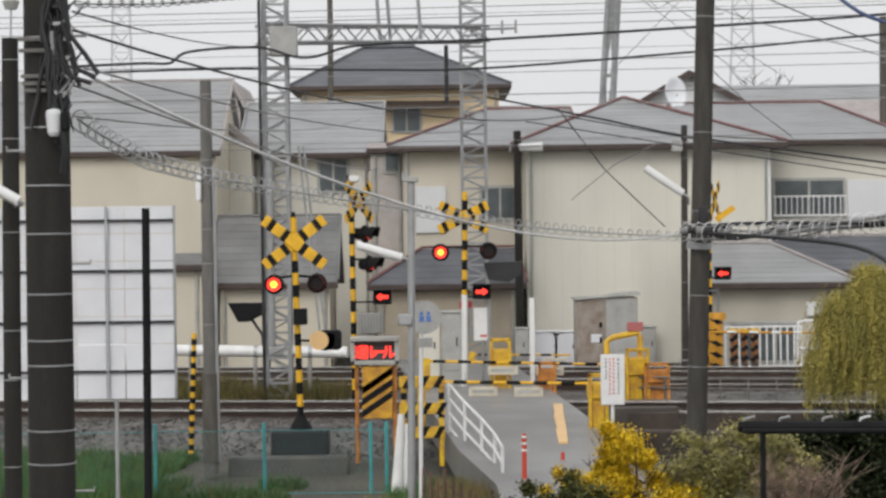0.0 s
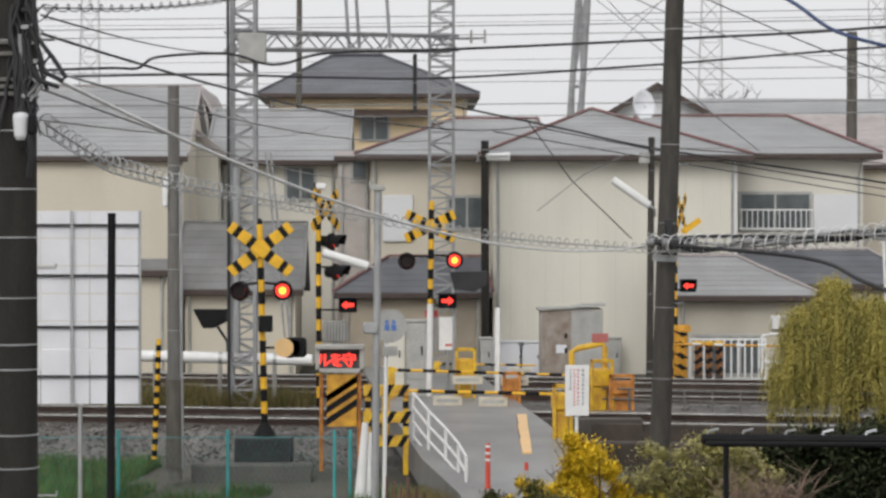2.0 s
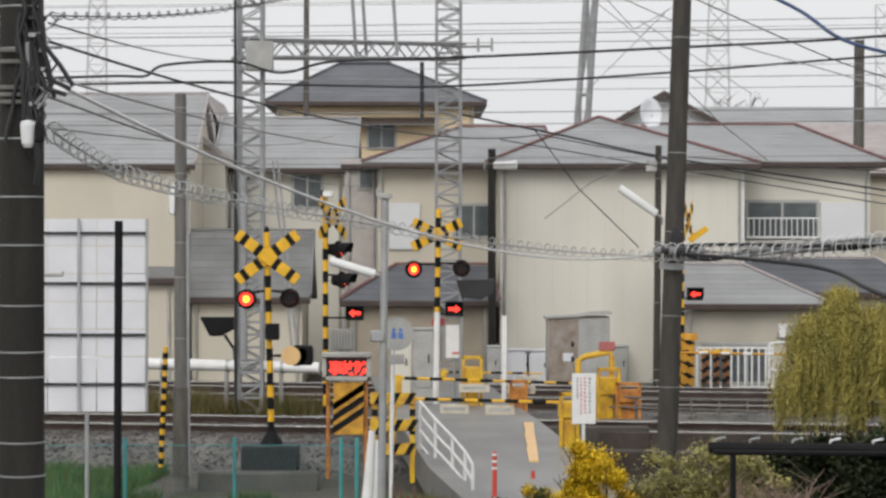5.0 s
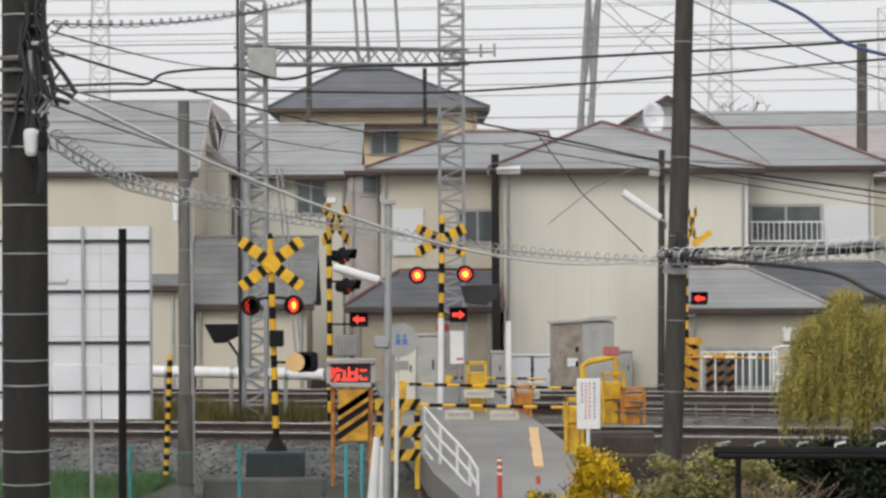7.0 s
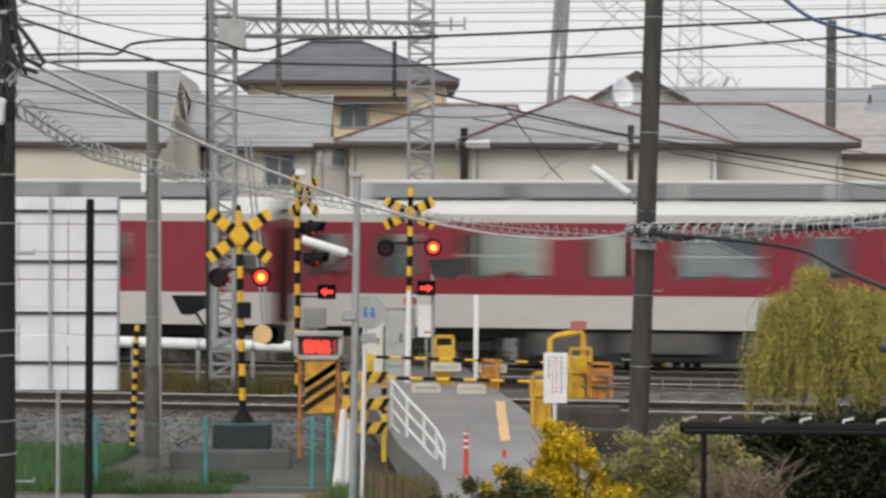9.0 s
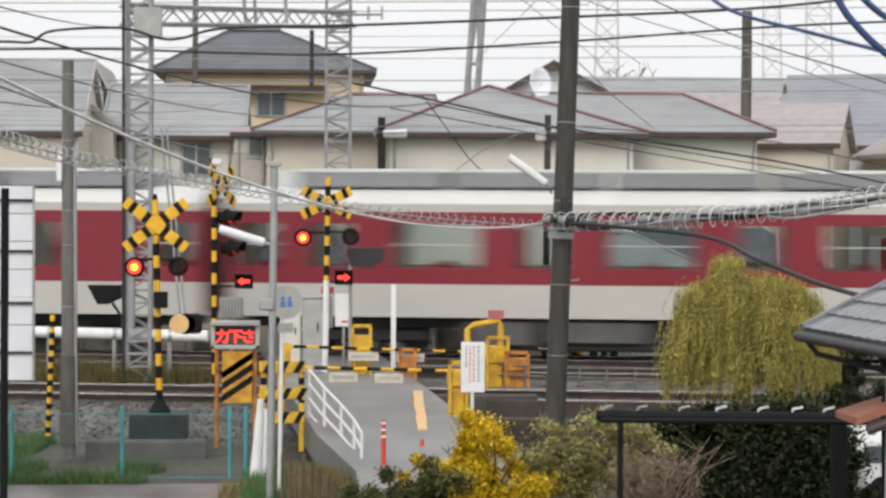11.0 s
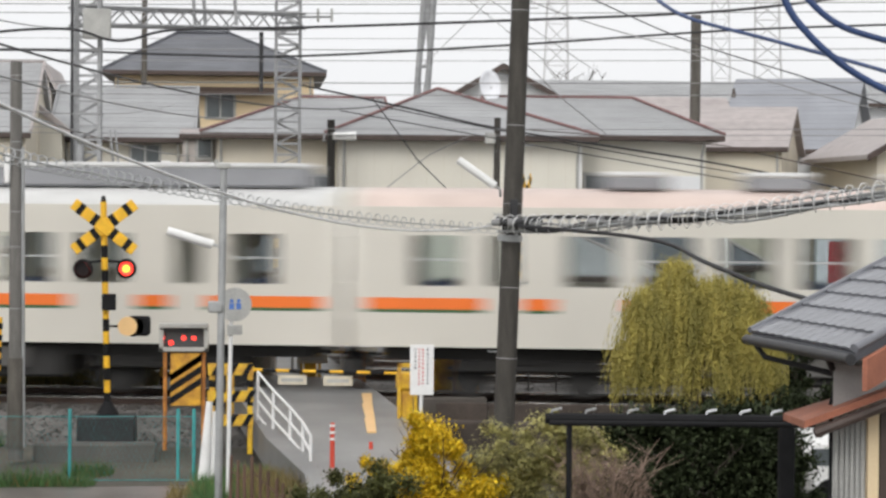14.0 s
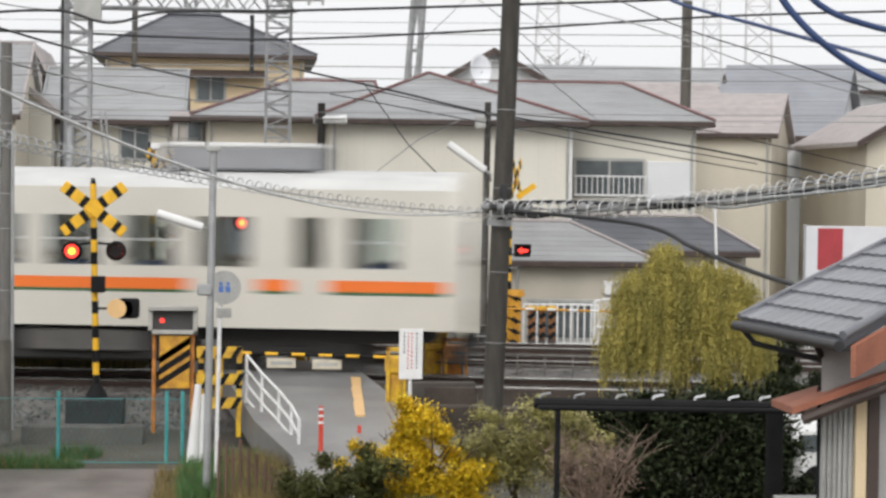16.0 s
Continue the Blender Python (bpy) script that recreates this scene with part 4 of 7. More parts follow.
def build_guard(x0, x1, z0, z1, y, label):
    g = thing("striped_guard", (x0, y, z0), label, "barrier guard")
    w, h = x1 - x0, z1 - z0
    for i, z in enumerate((0.02, h * 0.5 - 0.1, h - 0.17)):
        rl = part("rail", Mesh().box(0, w, 0, 0.03, z, z + 0.19, 0.008), yellow_worn, g)
        for k in range(3):
            x = 0.05 + w * k / 3 + 0.04 * (i % 2)
            m = Mesh().add([(x, -0.004, z - 0.001), (x + 0.1, -0.004, z - 0.001), (x + 0.21, -0.004, z + 0.191), (x + 0.11, -0.004, z + 0.191), (x, 0.034, z - 0.001), (x + 0.1, 0.034, z - 0.001), (x + 0.21, 0.034, z + 0.191), (x + 0.11, 0.034, z + 0.191)],
                           [(0, 1, 2, 3), (7, 6, 5, 4), (0, 4, 5, 1), (1, 5, 6, 2), (2, 6, 7, 3), (3, 7, 4, 0)])
            part("black_stripe", m, black, rl)
    for x in (0.03, w - 0.1):
        ps = part("post", Mesh().box(x, x + 0.09, 0.035, 0.1, -0.45, h + 0.02, 0.012), yellow_worn, g)
        for k in range(3):
            part("black_stripe", Mesh().box(x - 0.004, x + 0.094, 0.033, 0.104, 0.05 + 0.3 * k, 0.17 + 0.3 * k), black, ps)
    return g


build_guard(-0.75, -0, -0.21, 0.81, 37, "yellow and black striped steel guard rail")
wb = thing("wrapped_post", (-0.76, 35, -0.57), "weathered white post bundle leaning by the guard", "post")
part("sleeve", Mesh().cyl((0, 0, -0.3), (0.08, 0, 0.95), 0.1, 0.05, 12).cyl((0.14, 0.02, -0.3), (0.16, 0.02, 0.8), 0.05, 0.03, 10), white_paint, wb)


def build_boom(p, q, r, label, plates=(), pitch=0.5):
    p, q = Vector(p), Vector(q)
    a = thing("crossing_barrier", p, label, "crossing barrier", "crossing barriers")
    h = q - p
    part("boom", Mesh().cyl((0, 0, 0), h, r, r * 0.8, 12), yellow, a)
    stripes(a, (0, 0, 0), h, r, pitch)
    part("pivot_post", Mesh().box(-0.07, 0.07, -0.06, 0.06, -1.0, 0.06, 0.01), yellow_worn, a)
    for u, wd in plates:
        c = h * u
        pl = part("hanging_plate", Mesh().box(c.x - wd / 2, c.x + wd / 2, -0.01, 0.01, c.z - 0.24, c.z - 0.07, 0.005), plate_cream, a, "white plate with unreadable writing", at=pose(0, c.y, 0))
        part("writing_bar", Mesh().box(c.x - wd * 0.38, c.x + wd * 0.38, -0.014, -0.011, c.z - 0.185, c.z - 0.125), grey_paint, pl)
    return a


build_boom((-0.41, 39.6, 0.55), (2.58, 38.3, 0.58), 0.03, "lowered yellow and black barrier boom before the near track", ((0.36, 0.5), (0.62, 0.5)))
build_boom((-0.35, 44.7, 0.59), (3.23, 44.6, 0.49), 0.028, "lowered striped barrier boom beyond the near track", ((0.42, 0.6), (0.68, 0.55)))
build_boom((0.65, 53.2, 0.2), (2.98, 53.2, 0.16), 0.025, "far lowered striped barrier boom", ((0.85, 0.5),))


def build_machine(base, w, h, label, material=yellow_worn, tilt=0):
    m = thing("barrier_machine", base, label, "barrier machine", "barrier machines", rz=tilt)
    part("pedestal", Mesh().box(-w * 0.3, w * 0.3, -0.15, 0.15, -0.35, h * 0.5, 0.02), material, m)
    part("housing", Mesh().box(-w / 2, w / 2, -0.2, 0.2, h * 0.45, h * 0.8, 0.03), material, m)
    g = Mesh()
    for x in (-w / 2, w / 2 - 0.06):
        g.box(x, x + 0.06, -0.26, -0.21, -0.3, h, 0.01)
    g.box(-w / 2, w / 2, -0.26, -0.21, h - 0.07, h, 0.01)
    part("guard_frame", g, material, m, "worn yellow guard frame")
    return m


build_machine((1.12, 45.1, -0.13), 0.42, 1.15, "worn yellow barrier machine with a guard frame", yellow_worn)
build_machine((2.02, 44.7, -0.18), 0.36, 0.75, "rusty orange barrier pedestal", orange_worn)
build_machine((3.7, 44.4, -0.17), 0.5, 1.0, "worn yellow barrier machine by the cabinet", yellow_worn, 20)
build_machine((4.16, 44.4, -0.21), 0.5, 0.75, "rusty orange barrier housing", orange_worn)
build_machine((2.57, 38, -0.03), 0.34, 0.82, "plain worn yellow barrier post beside the white sign", yellow_worn)
yf = thing("tube_frame", (3.21, 44.6, -0.18), "bent yellow tube frame over the barrier machine", "tube frame")
part("frame", Mesh().tube([(0, 0, -0.3), (0, 0, 1.12), (0.12, 0, 1.2), (0.62, 0, 1.3), (0.66, 0, 1.2), (0.66, 0, -0.3)], 0.06, 10), yellow_worn, yf)
part("name_plate", Mesh().box(0.4, 0.72, -0.08, -0.06, 1.32, 1.5, 0.01), mat("faded_red_plate", (0.45, 0.14, 0.13), 0.5), yf)

# warning sign with writing
ws = thing("warning_sign", (2.75, 37, -0.03), "white upright sign with red and black writing on a post", "sign")
w0 = Vector((2.75, 37, -0.03))
sa, sb = Vector((2.56, 37, 1.15)) - w0, Vector((2.95, 37, 0.32)) - w0
part("plate", Mesh().box(sa.x, sb.x, -0.012, 0.012, sb.z, sa.z, 0.006), white_paint, ws)
part("post", Mesh().cyl((0.0, 0.04, -0.6), (0.0, 0.04, sa.z - 0.05), 0.03, 0.03, 10), white_paint, ws)
rnd = random.Random(2)
ink = {0: mat("red_ink", (0.6, 0.08, 0.07), 0.6), 1: mat("grey_ink", (0.12, 0.12, 0.13), 0.6)}
for k, x in enumerate((0.26, 0.46, 0.62, 0.78)):
    z = 0.92
    while z > (0.2 if k < 3 else 0.5):
        q = rnd.uniform(0.03, 0.055)
        xx = sa.x + (sb.x - sa.x) * (1 - x)
        zz = sb.z + (sa.z - sb.z) * z
        part("writing_bar", Mesh().box(xx - 0.013, xx + 0.013, -0.016, -0.013, zz - q * 0.7, zz), ink[0 if k in (1, 2) else 1], ws)
        z -= q + 0.03
# second sign by the middle signal
s2 = thing("warning_sign", (0.78, 45.7, 0.05), "white sign with a red arrow and a red header plate", "sign")
part("plate", Mesh().box(-0.18, 0.16, -0.012, 0.012, 0.88, 1.55, 0.006), white_paint, s2)
part("post", Mesh().cyl((0, 0.04, -0.4), (0, 0.04, 1.5), 0.03, 0.03, 8), galv, s2)
part("header", Mesh().box(-0.46, -0.2, -0.012, 0.012, 1.54, 1.68, 0.005), mat("sign_red", (0.5, 0.06, 0.06), 0.5), s2)
part("arrow_bar", Mesh().box(-0.05, 0.09, -0.018, -0.013, 0.96, 1.0), ink[0], s2)
part("back_plate", Mesh().box(-0.46, -0.22, -0.012, 0.012, 0.85, 1.5, 0.006), grey_paint, s2)


# white handrail down the lane's edge
def build_handrail():
    hr = thing("handrail", (0, 0, 0), "white painted steel handrail curving down beside the lane", "handrail")
    feet = [(0.08, 37.6, -0.2), (0.22, 36.8, -0.26), (0.46, 35.8, -0.35), (0.67, 34.8, -0.45), (0.81, 34.0, -0.52)]
    tops = [Vector((0.07, 37.6, 0.65)), Vector((0.32, 36.8, 0.41)), Vector((0.58, 35.8, 0.22)), Vector((0.76, 34.8, 0.08)), Vector((0.86, 34, -0.05))]
    for f, t in zip(feet, tops):
        part("baluster", Mesh().cyl((t.x, t.y, min(f[2] - 0.2, t.z - 0.78)), t, 0.026, 0.026, 10), white_paint, hr)
    for k in (0.0, 0.24, 0.48, 0.72):
        part("rail", Mesh().tube([t - Vector((0, 0, k)) for t in tops], 0.022, 10), white_paint, hr)


build_handrail()
rb = thing("bollard", (1.17, 33.5, -0.42), "red flexible bollard with white bands", "bollard")
red_plastic = mat("red_plastic", (0.62, 0.07, 0.04), 0.45, vary=0.15)
part("tube", Mesh().cyl((0, 0, -0.15), (0, 0, 0.62), 0.038, 0.034, 14), red_plastic, rb)
for z in (0.36, 0.46, 0.56):
    part("white_band", Mesh().cyl((0, 0, z), (0, 0, z + 0.035), 0.04, 0.04, 14), white_paint, rb)
rb2 = thing("bollard", (1.82, 35, -0.49), "short worn red bollard stump at the road edge", "bollard")
part("tube", Mesh().cyl((0, 0, -0.1), (0, 0, 0.25), 0.035, 0.03, 12), red_plastic, rb2)

# green mesh fence
fx = [-4.63 - 1.75, -4.63, -2.89, -1.19, -0.94]
fz0, fz1 = -1.05, 0.18
ff = thing("mesh_fence", (0, 36, 0), "green wire mesh fence with thin steel posts", "fence")
for x in fx:
    part("post", Mesh().cyl((x, 0, fz0), (x, 0, fz1), 0.028, 0.028, 10), teal, ff)
part("top_rail", Mesh().cyl((fx[0] - 3, 0, fz1 - 0.12), (fx[-1], 0, fz1 - 0.12), 0.005), teal, ff)
part("bottom_rail", Mesh().cyl((fx[0] - 3, 0, fz0 + 0.1), (fx[-1], 0, fz0 + 0.1), 0.007), teal, ff)
ms = Mesh()
k = 0
x = fx[0] - 3
while x < fx[-1]:
    for sgn in (1, -1):
        xa = x if sgn > 0 else x + 0.55
        ms.add([(xa, 0, fz0 + 0.1), (xa + 0.0018, 0, fz0 + 0.1), (xa + sgn * 0.5 + 0.0018, 0, fz1 - 0.12), (xa + sgn * 0.5, 0, fz1 - 0.12)], [(0, 1, 2, 3)])
    x += 0.085
tagged(part("wire_mesh", ms.data("wire_mesh", teal, False), None, ff), kind="stuff")

# rusty stakes with rope
rnd = random.Random(8)
rust = mat("rusty_stake", (0.12, 0.07, 0.05), 0.8, vary=0.35)
sf = thing("stake_fence", (0, 31, 0), "row of rusty brown stakes joined by rope", "fence")
tops = []
for i in range(9):
    px = -0.32 + 0.105 * i
    top = -0.02 - 0.04 * i + rnd.uniform(-0.06, 0.12)
    part("stake", Mesh().cyl((px, 0.25 - 0.1 * i, -1.4), (px + rnd.uniform(-0.02, 0.02), 0.25 - 0.1 * i, top), 0.026, 0.022, 8), rust, sf)
    tops.append((px, 0.25 - 0.1 * i, top - 0.2))
part("rope", Mesh().tube(tops, 0.01, 6), rust, sf)

# pipe and equipment between the tracks
pp = thing("service_pipe", (-7.5, 46.4, 0.82), "thick white service pipe carried along the track", "pipe")
pv = Vector((-1.93, 45.3, 0.75)) - Vector((-7.5, 46.4, 0.82))
part("pipe", Mesh().cyl((0, 0, 0), pv, 0.115, 0.115, 18), white_paint, pp)
for u in (0.42, 0.66, 0.86):
    part("collar", Mesh().cyl(pv * u, pv * (u + 0.012), 0.13, 0.13, 18), galv, pp)
    part("support", Mesh().box(pv.x * u - 0.04, pv.x * u + 0.04, -0.05, 0.05, -1.3, -0.1, 0.01, pose(0, pv.y * u, 0)), concrete, pp)
ho = thing("hooded_camera", (-4.04, 45.8, 1.59), "black hooded track device on a bracket", "device")
part("hood", Mesh().prism([(-0.32, 0.16), (0.34, 0.16), (0.34, -0.1), (0.1, -0.22), (-0.12, -0.22)], -0.2, 0.2, "y"), black, ho)
part("bracket", Mesh().tube([(0.15, 0.1, -0.2), (0.35, 0.1, -0.5), (0.42, 0.1, -1.9)], 0.03, 8), steel_dark, ho)
ho2 = thing("hooded_speaker", (1.21, 45.7, 2.31), "dark hooded box on the far signal frame", "device")
part("hood", Mesh().prism([(-0.4, 0.2), (0.38, 0.22), (0.36, -0.05), (0.1, -0.2), (-0.3, -0.15)], -0.15, 0.15, "y"), steel_dark, ho2)
part("post", Mesh().cyl((-0.3, 0.0, -0.1), (-0.3, 0, -2.8), 0.04, 0.04, 8), galv, ho2)

# relay cabinet and boxes
cab = thing("relay_cabinet", (3.84, 53.2, -0.3), "weathered grey relay cabinet with a curved roof", "cabinet")
c0 = Vector((3.84, 53.2, -0.3))
x0, x1, zt = 3.11 - c0.x, 4.57 - c0.x, 1.5 - c0.z
xm = x0 + (x1 - x0) * 0.48
part("body", Mesh().box(x0, x1, 0, 0.9, 0, zt, 0.02), mat("weathered_grey", (0.42, 0.39, 0.35), 0.7, vary=0.3, scale=2), cab)
part("front_door", Mesh().box(x0 + 0.02, xm, -0.02, -0.001, 0.1, zt - 0.05, 0.01), mat("stained_grey", (0.30, 0.27, 0.24), 0.75, vary=0.4, scale=3, stain=(0.18, 0.12, 0.08)), cab, "stained door")
part("side_panel", Mesh().box(xm + 0.02, x1 - 0.02, -0.02, -0.001, 0.1, zt - 0.05, 0.01), grey_paint, cab)
part("roof", Mesh().prism([(x0 - 0.06, zt), (xm, zt + 0.02), ((xm + x1) / 2, zt + 0.1), (x1 + 0.05, zt + 0.12), (x1 + 0.05, zt + 0.06), (x0 - 0.06, zt - 0.04)], -0.08, 0.95, "y"), grey_paint, cab)
for z in (0.75, 1.1):
    part("hinge", Mesh().cyl((xm - 0.12, -0.03, z), (xm - 0.12, -0.03, z + 0.12), 0.03, 0.03, 8), black, cab)
part("notice", Mesh().box(xm - 0.35, xm - 0.1, -0.03, -0.021, 0.75, 0.95), board_white, cab)


def build_box(name, p, w, h, d, material, label, cat, lid=True):
    b = thing(name, p, label, cat)
    part("body", Mesh().box(-w / 2, w / 2, 0, d, -0.3, h, 0.02), material, b)
    part("cover", Mesh().box(-w / 2 - 0.03, w / 2 + 0.03, -0.03, d + 0.02, h, h + 0.05, 0.015), material, b)
    part("door_leaf", Mesh().box(-w / 2 + 0.05, w / 2 - 0.05, -0.012, -0.001, 0.05, h - 0.08, 0.005), material, b)
    part("handle", Mesh().box(w / 2 - 0.12, w / 2 - 0.09, -0.035, -0.013, h * 0.45, h * 0.6), steel_dark, b)
    return b


build_box("equipment_box", (0.15, 45.5, 0.3), 0.42, 1.2, 0.3, grey_paint, "tall pale grey equipment box between the tracks", "cabinet")
build_box("equipment_box", (-0.28, 45.5, 0.36), 0.38, 0.95, 0.3, wall_cream, "cream painted equipment box", "cabinet")
build_box("equipment_box", (1.84, 53.4, 0.01), 0.3, 0.75, 0.3, grey_paint, "small grey box on the far side", "cabinet")
build_box("air_conditioner", (2.48, 57, -0.22), 0.42 + 0.45, 0.72, 0.4, board_white, "white outdoor unit against the cream wall", "outdoor unit")
build_box("air_conditioner", (3.05, 57, -0.23), 0.62, 0.72, 0.4, board_white, "white outdoor unit against the cream wall", "outdoor unit")
build_box("wall_hatch", (5.19, 57.4, -0.28), 0.4, 0.85, 0.3, grey_paint, "grey service hatch by the house wall", "hatch")

# beyond the right side: fence, coiled guards, railing
wf = thing("garden_fence", (0, 54, 0), "white slatted garden fence", "fence")
fa, fb, za, zb = 6.73, 8.54, -0.23, 0.74
n = 12
for i in range(n):
    x = fa + (fb - fa) * i / (n - 1)
    part("slat", Mesh().box(x - 0.02, x + 0.02, -0.015, 0.015, za - 0.3, zb, 0.004), white_paint, wf)
for z in (za, zb - 0.03):
    part("rail", Mesh().box(fa, fb, 0.018, 0.05, z, z + 0.05, 0.006), white_paint, wf)
GATE = [(6.61, 0.17), (6.85, 0.13), (7.08, 0.16)]
for gx, gw in GATE:
    g = thing("crossing_guard", (gx, 51.5, -0.1), "rusty orange guard post of the far crossing", "barrier guard", "far guard posts")
    part("post", Mesh().box(-gw / 2, gw / 2, -0.06, 0.06, -0.25, 0.85, 0.03), mat("rusted_post", (0.3, 0.12, 0.03), 0.75, vary=0.5, scale=5, stain=(0.08, 0.04, 0.025)) if not bpy.data.materials.get("rusted_post") else bpy.data.materials["rusted_post"], g)
    for k in range(3):
        part("black_band", Mesh().box(-gw * 0.62, gw * 0.62, -0.065, 0.065, -0.05, 0.05), black, g, at=pose(0, 0, 0.24 + 0.23 * k, 0, -38, 0))
    part("dark_foot", Mesh().box(-gw / 2 - 0.004, gw / 2 + 0.004, -0.064, 0.064, -0.1, 0.15), brown_trim, g)
    part("cap", Mesh().box(-gw / 2 - 0.03, gw / 2 + 0.03, -0.09, 0.09, 0.85, 0.92, 0.02), yellow_worn, g)
orange_pad = mat("orange_padding", (0.62, 0.3, 0.025), 0.6, vary=0.3, scale=5)
cg = thing("padded_post", (6.31, 52.4, -0.2), "thick yellow and black padded post", "post")
part("padding", Mesh().cyl((0, 0, 0), (0, 0, 1.25), 0.16, 0.16, 16), orange_pad, cg)
slant = Mesh().cyl((-0.02, 0, -0.05), (0.02, 0, 0.05), 0.172, 0.172, 14).data("black_band", black)
for k in range(5):
    part("black_band", slant, None, cg, at=pose(0, 0, 0.12 + 0.26 * k, 0, 12, 0))
part("top_ring", Mesh().cyl((0.05, 0, 1.2), (0.05, 0, 1.35), 0.2, 0.17, 16), orange_pad, cg)
gf = thing("platform_gate", (8.14, 52.0, -0.18), "white painted tube gate at the platform's edge", "gate")
part("upright", Mesh().cyl((0, 0, -0.1), (0, 0, 1.09), 0.035, 0.035, 10), white_paint, gf)
part("top_rail", Mesh().tube([(0, 0, 1.09), (0.2, 0, 1.14), (0.55, 0, 1.14), (0.55, 0, -0.1)], 0.03, 10), white_paint, gf)
part("mid_rail", Mesh().cyl((0, 0, 0.5), (0.55, 0, 0.5), 0.025, 0.025, 8), white_paint, gf)
ob_bar = thing("far_boom", (6.15, 51.4, 0.76), "thin worn orange bar across the far guard posts", "crossing barrier")
part("bar", Mesh().cyl((-0.4, 0, 0), (2.3, 0, -0.05), 0.03, 0.025, 10), orange_pad, ob_bar)
for k in range(4):
    part("white_band", Mesh().cyl((0.3 + 0.5 * k, 0, -0.0065 - 0.011 * k), (0.5 + 0.5 * k, 0, -0.011 - 0.011 * k), 0.033, 0.033, 10), white_paint, ob_bar)
part("pivot_post", Mesh().box(-0.45, -0.35, -0.05, 0.05, -0.95, 0.04, 0.01), orange_pad, ob_bar)
lr = thing("track_railing", (0, 0, 0), "low grey steel railing along the tracks", "railing")
ra, rbq = Vector((3.78, 44.3, 0.25)), Vector((6.93, 43.4, 0.23))
for k in (0, 0.2):
    part("rail", Mesh().cyl(ra - Vector((0, 0, k)), rbq - Vector((0, 0, k)), 0.02, 0.02, 8), pole_grey, lr)
for i in range(7):
    p = ra.lerp(rbq, i / 6)
    part("upright", Mesh().cyl((p.x, p.y, -0.4), p, 0.018, 0.018, 8), pole_grey, lr)
pf = Mesh().box(5.91, 10.89, 51.75, 53.4, -0.4, -0.18, 0.03)
# pale base colour also stands in for light thrown back by the wet top
single("platform", pf, mat("wet_sheen_boards", (0.46, 0.43, 0.40), 0.35, vary=0.3), "low wet boarded walkway beside the far track", "walkway")
pk = Mesh().box(2.16 , 4.19, 40.4, 40.75, -0.3, -0.02, 0.02)
ledge = Mesh().box(2.55, 9.5, -0.2, 0.2, -1.0, -0.34, 0.03)
single("retaining_wall", ledge, dark_timber, "low dark timber retaining wall beside the near track", "wall", kind="structure", at=pose(0, 40.1, 0, 0, 0, -SKEW))
bw = thing("edge_boards", (0, 0, 0), "dark old timber boards holding the track edge", "boards")
for i in range(5):
    part("board", Mesh().box(2.7 + 1.9 * i, 4.58 + 1.9 * i, -2.02, -1.9, -0.75, -0.1, 0.015), dark_timber, bw, at=LINE)
wpole = thing("white_marker", (1.78, 45.6, 0.49), "slim white upright marker post between tracks", "post")
part("post", Mesh().box(-0.05, 0.05, -0.04, 0.04, -0.4, 1.3, 0.01), white_paint, wpole)
cm = thing("crossing_camera", (-1.77, 45.3, 4.17), "small white camera on top of the signal post", "camera")
part("housing", Mesh().box(-0.1, 0.1, -0.15, 0.15, 0.0, 0.12, 0.02), white_paint, cm)
part("lens_hood", Mesh().box(-0.14, -0.101, -0.1, 0.1, 0.0, 0.14, 0.01), black, cm)
single("track_edge_beam", pk, sleeper_m, "old sleeper laid along the track edge", "beam")


# ---- catenary gantry and wires ----
def lattice_tower(parent, x, y, z0, z1, w, bays, name="tower"):
    legs = [(x + sx * w / 2, y + sy * w / 2) for sx in (-1, 1) for sy in (-1, 1)]
    t = None
    for lx, ly in legs:
        m = Mesh().box(lx - 0.035, lx + 0.035, ly - 0.035, ly + 0.035, z0, z1)
        if t:
            part("leg", m, tower_steel, t)
        else:
            t = part(name, m, tower_steel, parent, "galvanised lattice column")
    h = (z1 - z0) / bays
    for i in range(bays):
        a, b = z0 + i * h, z0 + (i + 1) * h
        if i % 2:
            a, b = b, a
        for sy in (-1, 1):
            yy = y + sy * w / 2
            part("brace", Mesh().cyl((x - w / 2, yy, a), (x + w / 2, yy, b), 0.018, 0.018, 6), tower_steel, t)
        part("tie", Mesh().box(x - w / 2, x + w / 2, y - w / 2 - 0.04, y - w / 2 - 0.02, max(a, b) - 0.025, max(a, b) + 0.025), tower_steel, t)
        for sx in (-1, 1):
            xx = x + sx * w / 2
            part("brace", Mesh().cyl((xx, y - w / 2, a), (xx, y + w / 2, b), 0.015, 0.015, 6), tower_steel, t)
    return t


